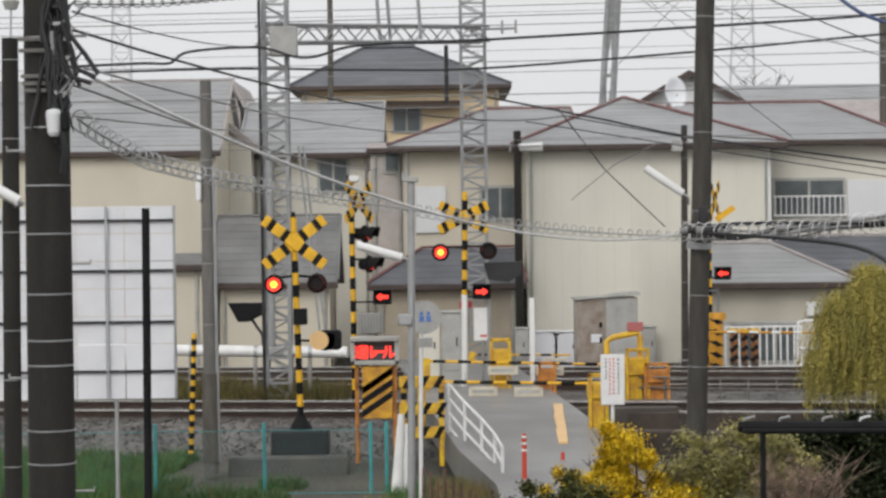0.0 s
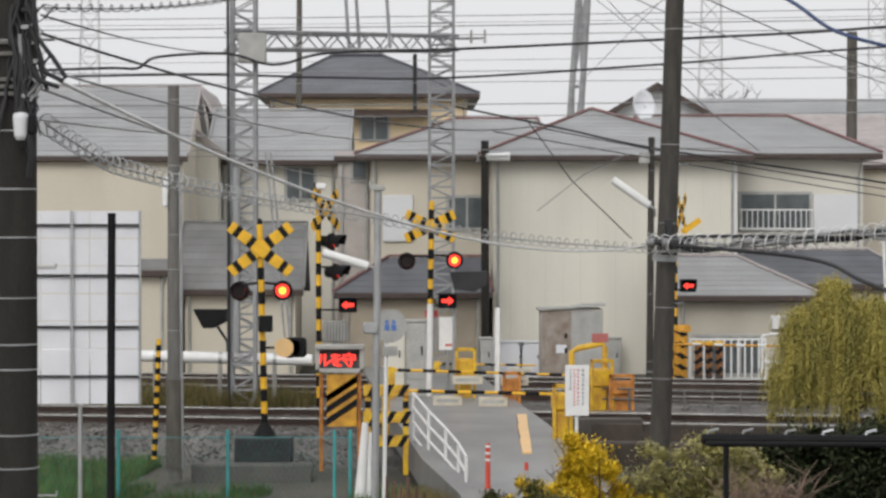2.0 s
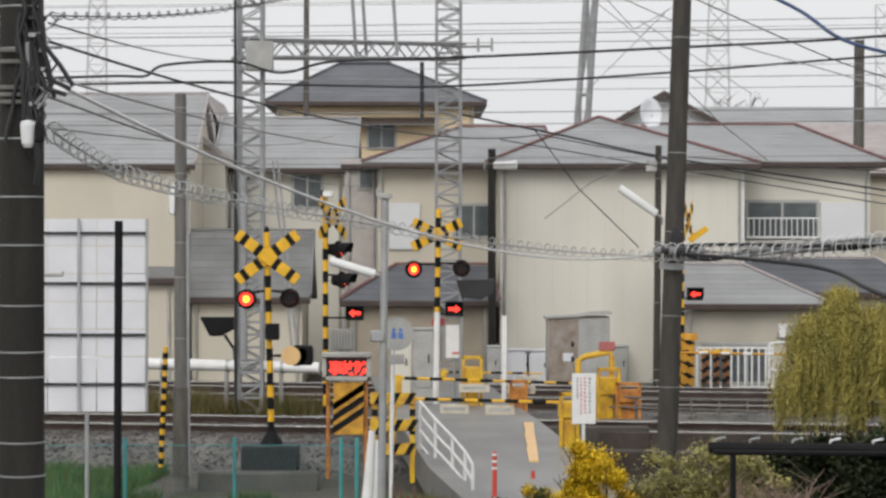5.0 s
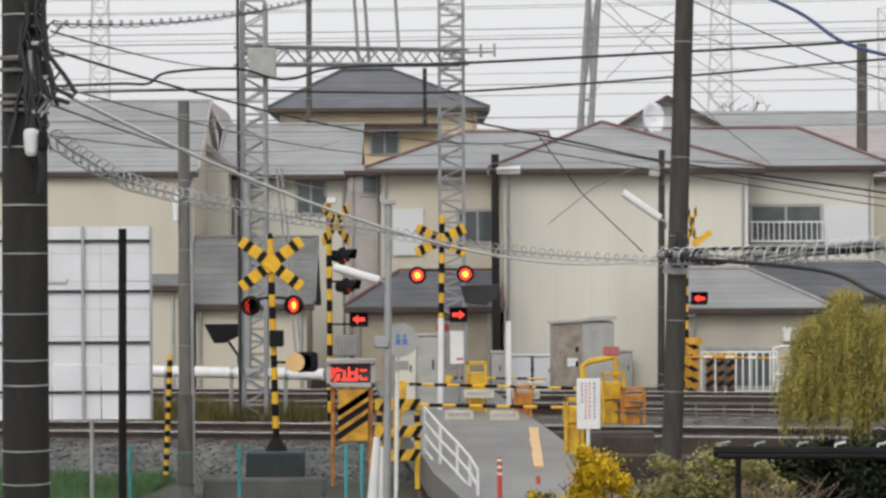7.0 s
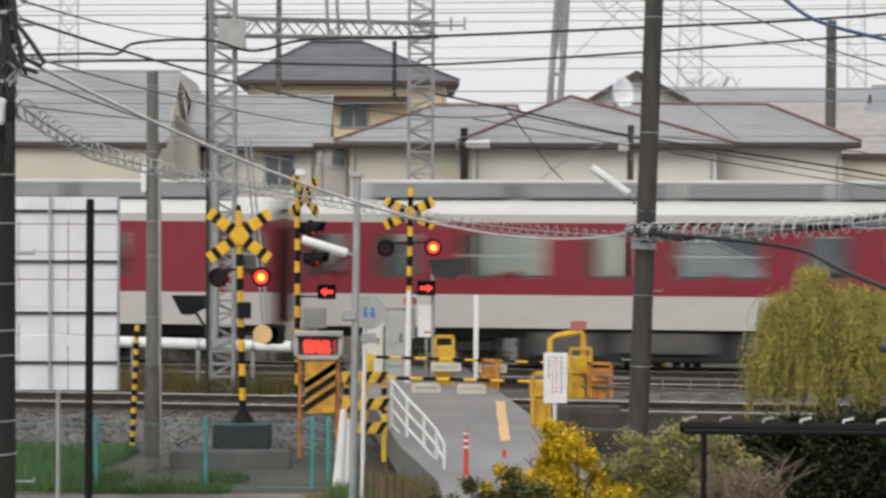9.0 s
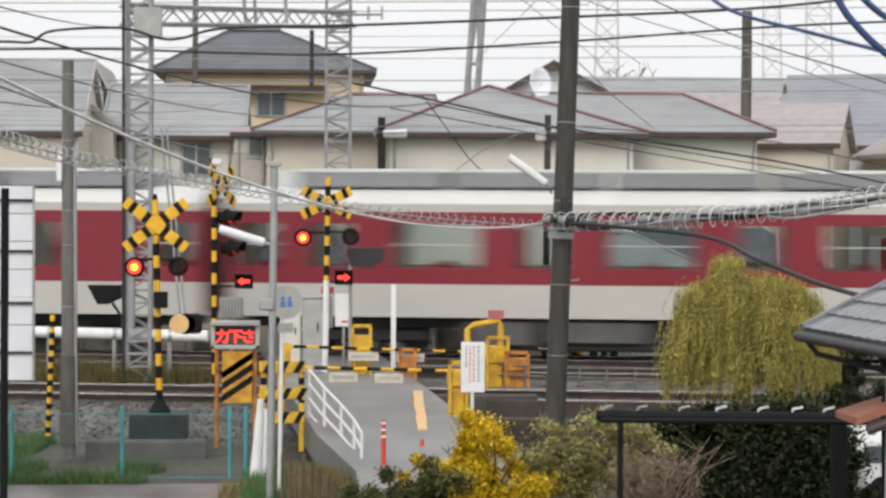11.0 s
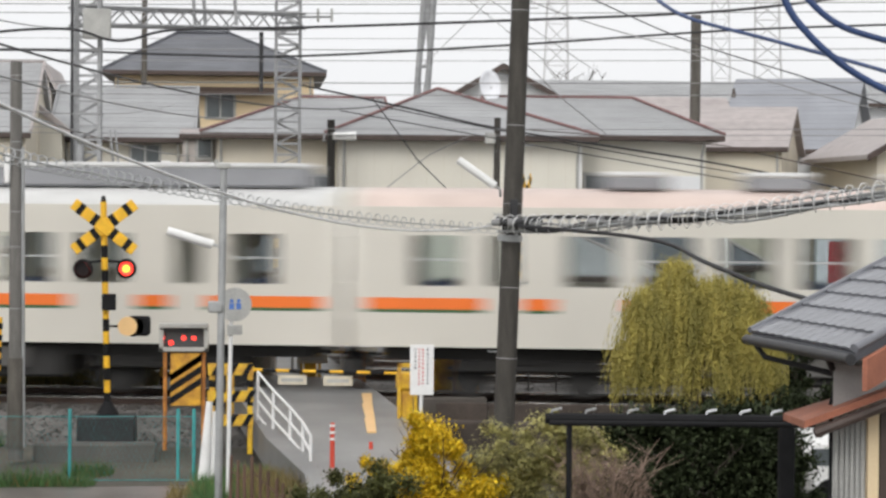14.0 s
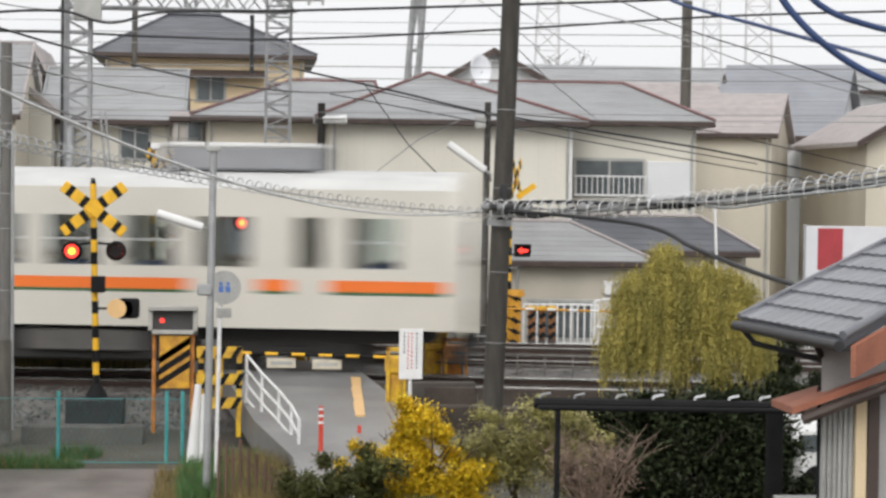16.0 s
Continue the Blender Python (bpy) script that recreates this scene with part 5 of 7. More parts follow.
def build_gantry():
    g = thing("catenary_gantry", (0, 0, 0), "galvanised steel lattice gantry spanning the far tracks", "gantry")
    xl, yl, xr, yr = -3.33, 45.6, 0.78, 55.0
    lattice_tower(g, xl, yl, -0.36, 8.25, 0.46, 34)
    lattice_tower(g, xr, yr, -0.36, 10.2, 0.58, 40)
    a0, b0 = Vector((xl - 0.3, yl, 6.99)), Vector((xr + 0.3, yr, 7.7))
    up = Vector((0, 0, 0.36))
    n = 16
    off = Vector((0.1, -0.24, 0))
    ch = Mesh()
    for o in (off, -off):
        ch.cyl(a0 + o, b0 + o, 0.035, 0.035, 6).cyl(a0 + o + up, b0 + o + up, 0.035, 0.035, 6)
    bm = part("beam", ch, tower_steel, g, "lattice cross beam")
    for i in range(n):
        for o in (off, -off):
            p, q = a0.lerp(b0, i / n) + o, a0.lerp(b0, (i + 1) / n) + o
            part("brace", Mesh().cyl(p + (up if i % 2 else Vector()), q + (Vector() if i % 2 else up), 0.018, 0.018, 6), tower_steel, bm)
    part("motor_box", Mesh().box(-0.25, 0.3, -0.45, -0.26, -0.35, 0.25, 0.02, Matrix.Translation(Vector((-3.16, 45.6, 7.04)))), grey_paint, g)
    arm = Vector((1.08, 55, 8))
    tip = Vector((1.85, 55, 8.02))
    part("side_arm", Mesh().cyl(arm - Vector((0.3, 0, 0)), tip, 0.03, 0.03, 8), tower_steel, g)
    for u in (0.55, 0.98):
        p = arm.lerp(tip, u)
        part("insulator", Mesh().cyl(p - Vector((0, 0, 0.12)), p + Vector((0, 0, 0.2)), 0.035, 0.03, 10), grey_paint, g)
    for px, top in ((0.13, 1), (-1.34, 0), (-1.11, 0), (-0.43, 0)):
        if top:
            part("drop_post", Mesh().cyl((px, 53, 6.09), (px, 53, 7.47), 0.05, 0.05, 8), steel_dark, g)
        else:
            part("upper_post", Mesh().cyl((px, 50.2, 7.4), (px - 0.15, 50.2, 9.6), 0.04, 0.035, 8), tower_steel, g)
    part("rod_pipe", Mesh().cyl((xl - 0.12, yl - 0.4, 0.9), (xl - 0.12, yl - 0.4, 4.6), 0.075, 0.075, 12), tower_steel, g)
    part("ladder_rail", Mesh().cyl((xl - 0.28, yl - 0.35, -0.3), (xl - 0.3, yl - 0.35, 8.6), 0.03, 0.03, 8), steel_dark, g)
    part("stay", Mesh().cyl((xl + 0.45, yl - 0.2, 4.9), (xl + 0.85, yl - 0.5, 1.2), 0.022, 0.022, 6).cyl((xl + 0.55, yl - 0.2, 4.9), (xl + 0.95, yl - 0.5, 1.2), 0.022, 0.022, 6), tower_steel, g)
    return g


build_gantry()

thin, mid = 0.009, 0.016
build_cable([(-7.42, 45, 6.52), (-5.96, 45, 6.57), (-5.39, 45, 6.57), (-5, 45, 6.79), (-3.65, 45, 6.86), (-2.92, 45, 6.67), (-2.47, 45, 6.67), (-1.57, 45, 6.88), (0.9, 45, 6.96), (5.07, 45, 7.16), (9.45, 45, 7.42), (12.91, 45, 7.88)], 0.03, cable_black, "thick black overhead cable with a drooping kink")
build_cable([(-6.89, 46, 6.47), (-4.14, 46, 6.51), (-1.38, 46, 6.45), (0.92, 46, 6.46), (5.17, 46, 6.74), (9.66, 46, 7.1), (13.21, 46, 7.28)], 0.026, cable_black, "long dark sagging overhead cable")
build_cable(cable_sag((-2.6, 16, 4.9), (-3.57, 45, 6.9), 0.1), 0.008, cable_black, "thin black service wire overhead")
build_cable(cable_sag((-2.6, 16, 4.77), (2.3, 42, 5.29), 0.3) + cable_sag((2.3, 42, 5.29), (9.63, 42, 4.02), 0.05)[1:], 0.011, cable_black, "thin black service wire overhead")
build_cable(cable_sag((-2.52, 16, 4.5), (0.86, 44, 5.17), 0.25), 0.009, cable_grey, "thin grey service wire overhead")
build_cable([(0.97, 48, 5.98), (3.22, 48, 5.52), (5.38, 48, 5.07), (10.05, 48, 4.38), (13.75, 48, 3.66)], 0.024, cable_black, "dark sagging cable between poles")
build_cable([(1.78, 48, 5.45), (5.38, 48, 4.85), (10.05, 48, 4.09), (13, 48, 3.65)], 0.013, cable_black, "thin dark cable between poles")
build_cable([(5.67, 49, 5.14), (10.26, 49, 4.82), (14.55, 49, 3.92)], 0.013, brown_trim, "brownish thin cable between poles")
build_cable([(2.56, 50, 5.84), (3.59, 50, 4.46), (4.93, 50, 3.16)], 0.014, cable_black, "slanting dark guy wire by the pole")
build_cable([(4.45, 40, 6.32), (5.93, 44, 5.61), (7.79, 50, 5.09)], 0.010, cable_grey, "slanting grey stay wire by the pole")
build_cable([(2.84, 50, 3.78), (3.85, 50, 4.58), (4.73, 50, 5)], 0.012, cable_grey, "pale short wire to the slim pole")
build_cable(cable_sag((-2.48, 16, 4.44), (3.64, 34, 3.15), 0.5), 0.014, cable_white, "thick pale cable from the thick pole")
build_cable(cable_sag((-2.6, 16, 4.38), (-1.23, 60, 4.73), 0.2), 0.010, cable_grey, "thin grey wire toward the houses")
build_cable(cable_sag((-2.6, 16, 4.16), (-2.12, 60, 6.09), 0.2), 0.008, cable_grey, "thin grey wire toward the houses")
for k, (n, z, r) in enumerate(((MID, 5.15, 0.008), (MID, 6.1, 0.012), (FAR, 5.15, 0.008), (FAR, 6.05, 0.012), (MID - 1.5, 7.6, 0.012), (FAR + 2.5, 8.1, 0.012), (FAR + 3.0, 8.6, 0.012), (NEAR + 0.3, 6.3, 0.008), (FAR + 3.4, 7.3, 0.012), (FAR + 4, 9.2, 0.008), (FAR + 5, 6.6, 0.007), (MID - 1.2, 8.3, 0.007), (MID - 1.6, 6.9, 0.006), (FAR + 6, 9.8, 0.009), (FAR + 7, 10.6, 0.009), (FAR + 8, 8.9, 0.008))):
    build_cable([along(s, n, z - 0.12 * (1 - (((s + 60) % 40) / 20 - 1) ** 2)) for s in range(-60, 61, 4)], r, cable_grey, "thin grey wire running along the tracks", "track wires")


def coil_wrap(pts, radius, pitch, r, material, label):
    """A cable with a wire wound loosely round it."""
    build_cable(pts, r * 1.6, material, label.replace("spiral guard", "core cable"))
    out, ph = [], 0.0
    for a, b in zip(pts, pts[1:]):
        a, b = Vector(a), Vector(b)
        d = (b - a).normalized()
        u = d.cross(Vector((0, 0, 1))).normalized()
        v = u.cross(d)
        n = max(2, int((b - a).length / pitch * 9))
        for i in range(n):
            ph += 2 * math.pi * (b - a).length / pitch / n
            out.append(a.lerp(b, i / n) + (u * math.cos(ph) + v * math.sin(ph)) * radius)
    build_cable(out, r, material, label, "spiral guards")


coil_pts = [Vector(p) for p in ((-2.62, 16.3, 4.15), (-2.56, 17.3, 4.05), (-2.45, 18.8, 3.92), (-2.28, 20.2, 3.86), (-2.06, 21.5, 3.8), (-1.35, 24.3, 3.67), (-0.55, 26.5, 3.54), (0.86, 29.5, 3.32), (2.2, 31.8, 3.18), (3.64, 33.8, 3.09))]
coil_wrap(coil_pts, 0.075, 0.27, 0.0065, galv, "spiral guard wire wound round a sagging cable")
tail = [Vector(p) for p in ((3.64, 33.8, 3.15), (4.29, 33.2, 3.17), (5.02, 32.6, 3.18), (6.13, 31.6, 3.29), (6.75, 30.8, 3.37), (8.51, 29.5, 3.7), (9.3, 28.8, 3.9))]
coil_wrap(tail, 0.15, 0.21, 0.007, cable_white, "loose spiral guard wire on a thick bundle")
coil_wrap(tail, 0.1, 0.17, 0.01, galv, "spiral guard wire on a thick cable bundle")
for k in range(8):
    rr = random.Random(k)
    build_cable([p + Vector((0, rr.uniform(-0.1, 0.1), rr.uniform(-0.13, 0.12))) for p in tail], 0.014 + 0.008 * (k % 3), (cable_grey, galv, steel_dark)[k % 3], "strand of a thick grey cable bundle", "cable bundle")
for k in range(5):
    p = tail[0].lerp(tail[1], 0.15 + k * 0.17) if k < 4 else tail[2]
    cl = thing("splice_case", p, "dark splice case hanging on the cable bundle", "splice case", "splice cases")
    part("case", Mesh().cyl((-0.2, 0, 0.03), (0.2, 0, 0.03), 0.05 + 0.008 * (k % 3), 0.05, 10), steel_dark if k % 2 else cable_grey, cl)
coil_wrap([Vector(p) for p in ((-2.62, 16.2, 4.97), (-2.3, 18.5, 5.19), (-1.88, 21, 5.49), (-1.31, 24, 5.94), (-0.54, 28, 6.64))], 0.028, 0.3, 0.0045, cable_black, "dark spiral guard wire round a cable high on the pole")
# drop cables and blue cables at the near house
build_cable([(3.62, 33.8, 3.17), (5.45, 31, 2.99), (5.75, 28.5, 2.73), (6.03, 26.5, 2.51), (6.24, 24.6, 2.39), (6.42, 23.6, 2.35), (6.79, 22, 2.34)], 0.03, cable_black, "thick black drop cable to the near house")
build_cable([(2.46, 20, 5.82), (3.16, 19, 5.34), (3.41, 18, 4.97), (3.84, 17, 4.72), (4.15, 16, 4.51), (4.31, 15, 4.33), (4.51, 14, 4.13)], 0.016, cable_blue, "dark blue insulated overhead cable")
build_cable([(2.99, 13, 4.84), (3.1, 13, 4.58), (3.21, 13, 4.44), (3.34, 13, 4.32), (3.51, 13, 4.2), (3.74, 13, 4.09), (4.12, 13, 3.97)], 0.022, cable_blue, "thick blue cable drooping near the house")
build_cable([(3.03, 13, 4.84), (3.25, 13, 4.6), (3.4, 13, 4.49), (3.57, 13, 4.43), (3.84, 13, 4.37), (4.11, 13, 4.35)], 0.02, cable_blue, "thick dark blue cable drooping near the house")
build_cable([(3.57, 42, 8.55), (6.15, 40, 7.07), (7.4, 38, 6.25), (8.54, 35, 5.52), (9.5, 33, 4.94), (10.64, 33, 4.61)], 0.012, cable_black, "thin black service wire overhead")
build_cable([(2.86, 44, 8.55), (5.76, 44, 7.3), (8.24, 44, 6.58), (10.51, 44, 5.84), (13.27, 44, 5.22)], 0.012, cable_grey, "thin grey wire above the houses")


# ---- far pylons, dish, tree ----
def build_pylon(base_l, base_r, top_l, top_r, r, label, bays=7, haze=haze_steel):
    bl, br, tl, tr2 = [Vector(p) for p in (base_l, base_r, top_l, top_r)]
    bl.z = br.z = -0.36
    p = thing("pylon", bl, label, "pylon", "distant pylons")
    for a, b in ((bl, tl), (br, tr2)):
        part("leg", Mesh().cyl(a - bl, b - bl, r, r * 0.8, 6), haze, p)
    for i in range(bays):
        u, v = i / bays, (i + 1) / bays
        part("brace", Mesh().cyl(bl.lerp(tl, u) - bl, br.lerp(tr2, v) - bl, r * 0.5, r * 0.5, 5), haze, p)
        part("brace", Mesh().cyl(br.lerp(tr2, u) - bl, bl.lerp(tl, v) - bl, r * 0.5, r * 0.5, 5), haze, p)
        part("tie", Mesh().cyl(bl.lerp(tl, v) - bl, br.lerp(tr2, v) - bl, r * 0.4, r * 0.4, 5), haze, p)
    return p


def down(p):
    return (p[0], p[1], -0.36)


build_pylon((7.19, 110, 2.98), (7.77, 110, 2.98), (8.29, 110, 15.6), (8.76, 110, 15.59), 0.2, "pair of leaning grey masts behind the roofs", 3, tower_steel)
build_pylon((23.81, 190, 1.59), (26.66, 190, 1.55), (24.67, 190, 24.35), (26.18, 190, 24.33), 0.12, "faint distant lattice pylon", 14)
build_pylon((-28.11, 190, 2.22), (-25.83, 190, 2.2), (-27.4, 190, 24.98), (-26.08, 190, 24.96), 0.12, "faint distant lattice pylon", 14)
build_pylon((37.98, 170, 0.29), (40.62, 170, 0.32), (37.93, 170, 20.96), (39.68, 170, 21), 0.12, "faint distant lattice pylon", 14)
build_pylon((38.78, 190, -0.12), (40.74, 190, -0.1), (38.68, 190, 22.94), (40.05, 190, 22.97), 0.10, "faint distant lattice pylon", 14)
for p, q in (((8.66, 108, 14.52), (14.07, 108, 10.34)), ((12.03, 108, 14.26), (7.72, 108, 9.92)), ((10.68, 108, 13.72), (16.09, 108, 10.2)), ((8.53, 108, 15.33), (10.41, 108, 13.31)), ((10.41, 108, 13.31), (12.57, 108, 14.53))):
    build_cable([p, q], 0.022, cable_grey, "thin slanting stay wire between distant masts", "mast stays")
dish = thing("satellite_dish", (6.52, 62.9, 6.4), "white satellite dish on a short mast over the roof", "satellite dish")
vs, fs = [(0, 0.12, 0)], []
for j in range(1, 6):
    for i in range(24):
        q = 0.42 * j / 5
        vs.append((q * 0.8 * math.cos(i * math.pi / 12), 0.12 - 0.16 * (j / 5) ** 2, q * 1.1 * math.sin(i * math.pi / 12)))
for i in range(24):
    fs.append((0, 1 + i, 1 + (i + 1) % 24))
    for j in range(4):
        fs.append((1 + 24 * j + i, 1 + 24 * (j + 1) + i, 1 + 24 * (j + 1) + (i + 1) % 24, 1 + 24 * j + (i + 1) % 24))
me = Mesh().add(vs, fs).data("reflector", board_white)
rf = part("reflector", me, None, dish, at=pose(0, 0, 0.42, -12, 0, 20))
sol = rf.modifiers.new("thickness", "SOLIDIFY")
sol.thickness = 0.02
part("mast", Mesh().cyl((0.05, 0.12, -0.6), (0.05, 0.12, 0.4), 0.03, 0.03, 8), galv, dish)


def build_twigs(parent, rnd, base, n, h, spread, r, material, name="limb", kids=4):
    for i in range(n):
        a = rnd.uniform(0, 2 * math.pi)
        tip = Vector(base) + Vector((math.cos(a) * spread * rnd.uniform(0.4, 1), math.sin(a) * spread * 0.7 * rnd.uniform(0.4, 1), h * rnd.uniform(0.7, 1.05)))
        m = Mesh()
        midp = Vector(base).lerp(tip, 0.5) + Vector((rnd.uniform(-0.1, 0.1), 0, h * 0.1))
        m.cyl(base, midp, r, r * 0.7, 6).cyl(midp, tip, r * 0.7, r * 0.3, 6)
        for k in range(kids):
            s = Vector(base).lerp(midp, rnd.uniform(0.5, 1)) if k % 2 else midp.lerp(tip, rnd.uniform(0.1, 0.9))
            e = s + Vector((rnd.uniform(-1, 1), rnd.uniform(-0.7, 0.7), rnd.uniform(0.1, 1))) * h * 0.28
            m.cyl(s, e, r * 0.4, r * 0.15, 5)
        part(name, m, material, parent)


bark = mat("bark", (0.06, 0.047, 0.037), 0.9, vary=0.35)
bare = thing("bare_tree", down((17.07, 120, 10.33)), "bare leafless tree behind the warehouse roof", "tree")
part("trunk", Mesh().cyl((0, 0, 0), (0, 0, 8), 0.2, 0.1, 8), bark, bare)
build_twigs(bare, random.Random(4), (0, 0, 7.8), 9, 3.2, 1.9, 0.05, bark, kids=9)

# ---- plants ----
leaf_willow = mat("willow_leaf", (0.40, 0.335, 0.085), 0.6, spec=0.2, vary=0.3, scale=1.6, rand=0.22, bump=0, stretch=(2.5, 2.5, 0.6), stain=(0.2, 0.185, 0.055))
leaf_yellow = mat("yellow_leaf", (0.68, 0.48, 0.025), 0.6, spec=0.2, vary=0.25, scale=2, rand=0.4, bump=0)
leaf_bush = mat("bush_leaf", (0.085, 0.09, 0.03), 0.7, spec=0.2, vary=0.4, scale=2, rand=0.45, bump=0)
leaf_green = mat("dark_leaf", (0.034, 0.045, 0.02), 0.7, spec=0.15, vary=0.4, scale=2, rand=0.5, bump=0)
leaf_olive = mat("olive_leaf", (0.40, 0.37, 0.14), 0.65, spec=0.2, vary=0.4, scale=2, rand=0.45, bump=0)
leaf_dry = mat("dry_twig", (0.30, 0.215, 0.165), 0.8, vary=0.4, scale=3, rand=0.4, bump=0)
grass_green = mat("grass_blade", (0.075, 0.16, 0.045), 0.7, vary=0.4, scale=0.8, rand=0.4, bump=0)
grass_straw = mat("straw_blade", (0.22, 0.17, 0.065), 0.8, vary=0.35, scale=1, rand=0.4, bump=0)


def leaf_mesh(rnd, blobs, count, size, hang=0.0, strand=0):
    """Small folded leaves in uneven clumps; hang lets them droop along strands."""
    m = Mesh()
    vols = [b[3] * b[4] * b[5] for b in blobs]
    clumps = []
    for b in blobs:
        for _ in range(max(4, int(60 * b[3] * b[5]))):
            d = Vector((rnd.gauss(0, 1), rnd.gauss(0, 1), rnd.gauss(0, 1))).normalized() * rnd.uniform(0.55, 1.0)
            clumps.append((Vector((b[0] + d.x * b[3], b[1] + d.y * b[4], b[2] + d.z * b[5])), rnd.uniform(0.1, 0.24) * max(0.6, b[3])))
    for _ in range(count):
        c, cr = rnd.choice(clumps)
        p = c + Vector((rnd.gauss(0, 1), rnd.gauss(0, 1), rnd.gauss(0, 1))) * cr * 0.6
        k = strand if strand else 1
        a = rnd.uniform(0, math.pi * 2)
        for j in range(k):
            q = p + Vector((math.sin(j + a) * 0.015, math.cos(j * 1.3 + a) * 0.015, -size * 0.75 * j))
            s = size * rnd.uniform(0.6, 1.25)
            ang = rnd.uniform(0, math.pi * 2)
            tilt = rnd.uniform(-0.6, 1.2) * (1 - hang) - hang * rnd.uniform(0.7, 1.4)
            u = Vector((math.cos(ang) * math.cos(tilt), math.sin(ang) * math.cos(tilt), math.sin(tilt))) * s
            w = Vector((-math.sin(ang), math.cos(ang), rnd.uniform(-0.4, 0.4))) * s * (0.2 if hang else 0.32)
            m.add([q, q + u * 0.5 + w, q + u, q + u * 0.5 - w], [(0, 1, 2, 3)])
    return m


def build_bush(name, base, blobs, count, size, leaf, label, category, seed, hang=0.0, strand=0, stems=5, trunk=0.04):
    rnd = random.Random(seed)
    b = thing(name, base, label, category)
    h = max(q[2] for q in blobs)
    part("trunk", Mesh().cyl((0, 0, -0.3), (0.03, 0, h * 0.55), trunk, trunk * 0.6, 10), bark, b)
    build_twigs(b, rnd, (0.0, 0, h * 0.3), stems, h * (0.4 if strand else 0.75), max(q[3] for q in blobs) * (0.5 if strand else 0.9), trunk * 0.4, bark)
    cr = part("crown", leaf_mesh(rnd, blobs, count, size, hang, strand).data("crown", leaf, False), None, b)
    cr["kind"] = "stuff"
    return b


def ground_at(p, z=-1.0):
    return (p[0], p[1], z)


wb0 = ground_at((7.07, 36, 0.17), -0.9)
zc = 1.09 + 0.9
WILLOW = [(-0.78, 0, zc + 0.05, 0.52, 0.45, 0.55), (-0.6, 0, zc + 0.5, 0.55, 0.45, 0.42), (0, 0, zc + 0.6, 0.7, 0.55, 0.48), (0.55, -0.1, zc + 0.5, 0.6, 0.5, 0.45), (0.95, 0.1, zc + 0.05, 0.46, 0.5, 0.55),
          (0, -0.1, zc, 0.95, 0.6, 0.6), (0.3, 0, zc + 1.0, 0.32, 0.3, 0.24), (-0.35, 0, zc + 0.98, 0.36, 0.3, 0.26), (-0.3, 0, zc + 1.3, 0.1, 0.1, 0.2), (0.8, 0, zc + 0.85, 0.22, 0.2, 0.24), (-0.7, 0, zc + 0.85, 0.2, 0.2, 0.2)]


def build_willow(base, blobs, strands, seed):
    """A weeping tree: limbs and long hanging strands of narrow leaves."""
    rnd = random.Random(seed)
    b = thing("willow_tree", base, "shaggy yellow-green weeping tree beside the line", "tree")
    h = max(q[2] for q in blobs)
    part("trunk", Mesh().cyl((0, 0, -0.3), (0.05, 0, h * 0.6), 0.08, 0.05, 10), bark, b)
    build_twigs(b, rnd, (0, 0, h * 0.35), 10, h * 0.42, 0.7, 0.03, bark)
    m = Mesh()
    # tufts of uneven reach break up the crown's outline
    tufts = []
    for _ in range(620):
        q = rnd.choice(blobs)
        d = Vector((rnd.gauss(0, 1), rnd.gauss(0, 1), abs(rnd.gauss(0, 1)) - 0.35)).normalized() * rnd.uniform(0.5, 1.12)
        tufts.append((Vector((q[0] + d.x * q[3], q[1] + d.y * q[4], q[2] + d.z * q[5])), d, rnd.uniform(0.04, 0.13)))
    for _ in range(strands):
        tc, d, tr = rnd.choice(tufts)
        p = tc + Vector((rnd.gauss(0, tr), rnd.gauss(0, tr), rnd.gauss(0, tr * 0.9)))
        out = Vector((d.x, d.y, 0)) * 0.12
        ln = rnd.uniform(0.25, 0.75)
        n = int(ln / 0.03)
        sway, ph = rnd.uniform(0.005, 0.02), rnd.uniform(0, 6)
        for i in range(n):
            u = i / n
            if p.z - ln * u < 0.95:
                break
            c = p + out * (u - 0.5 * u * u) * 2 + Vector((math.sin(ph + 5 * u) * sway, math.cos(ph + 4 * u) * sway, -ln * u))
            a = rnd.uniform(0, 2 * math.pi)
            s = rnd.uniform(0.03, 0.055)
            tip = Vector((math.cos(a) * 0.45, math.sin(a) * 0.45, -0.9)) * s
            w = Vector((-math.sin(a), math.cos(a), 0.2)) * s * 0.22
            m.add([c, c + tip * 0.5 + w, c + tip, c + tip * 0.5 - w], [(0, 1, 2, 3)])
    part("crown", m.data("crown", leaf_willow, False), None, b)["kind"] = "stuff"


build_willow(wb0, WILLOW, 12500, 1)
yb0 = ground_at((2.36, 29.5, -0.62), -1.2)
zy = -0.01 + 1.2
build_bush("yellow_shrub", yb0, [(0, 0, zy + 0.05, 0.5, 0.45, 0.45), (-0.5, 0, zy - 0.3, 0.55, 0.45, 0.42), (0.5, 0, zy - 0.3, 0.55, 0.45, 0.42), (-0.1, 0, zy + 0.4, 0.26, 0.24, 0.25), (0.1, 0, zy - 0.7, 1.0, 0.5, 0.45), (0, -0.1, zy - 0.2, 0.3, 0.3, 0.3)],
           75000, 0.05, leaf_yellow, "bright yellow leafy shrub in autumn colour", "shrub", 2, stems=8)
gb0 = ground_at((1.24, 28.5, -0.49), -1.3)
zg2 = -0.26 + 1.3
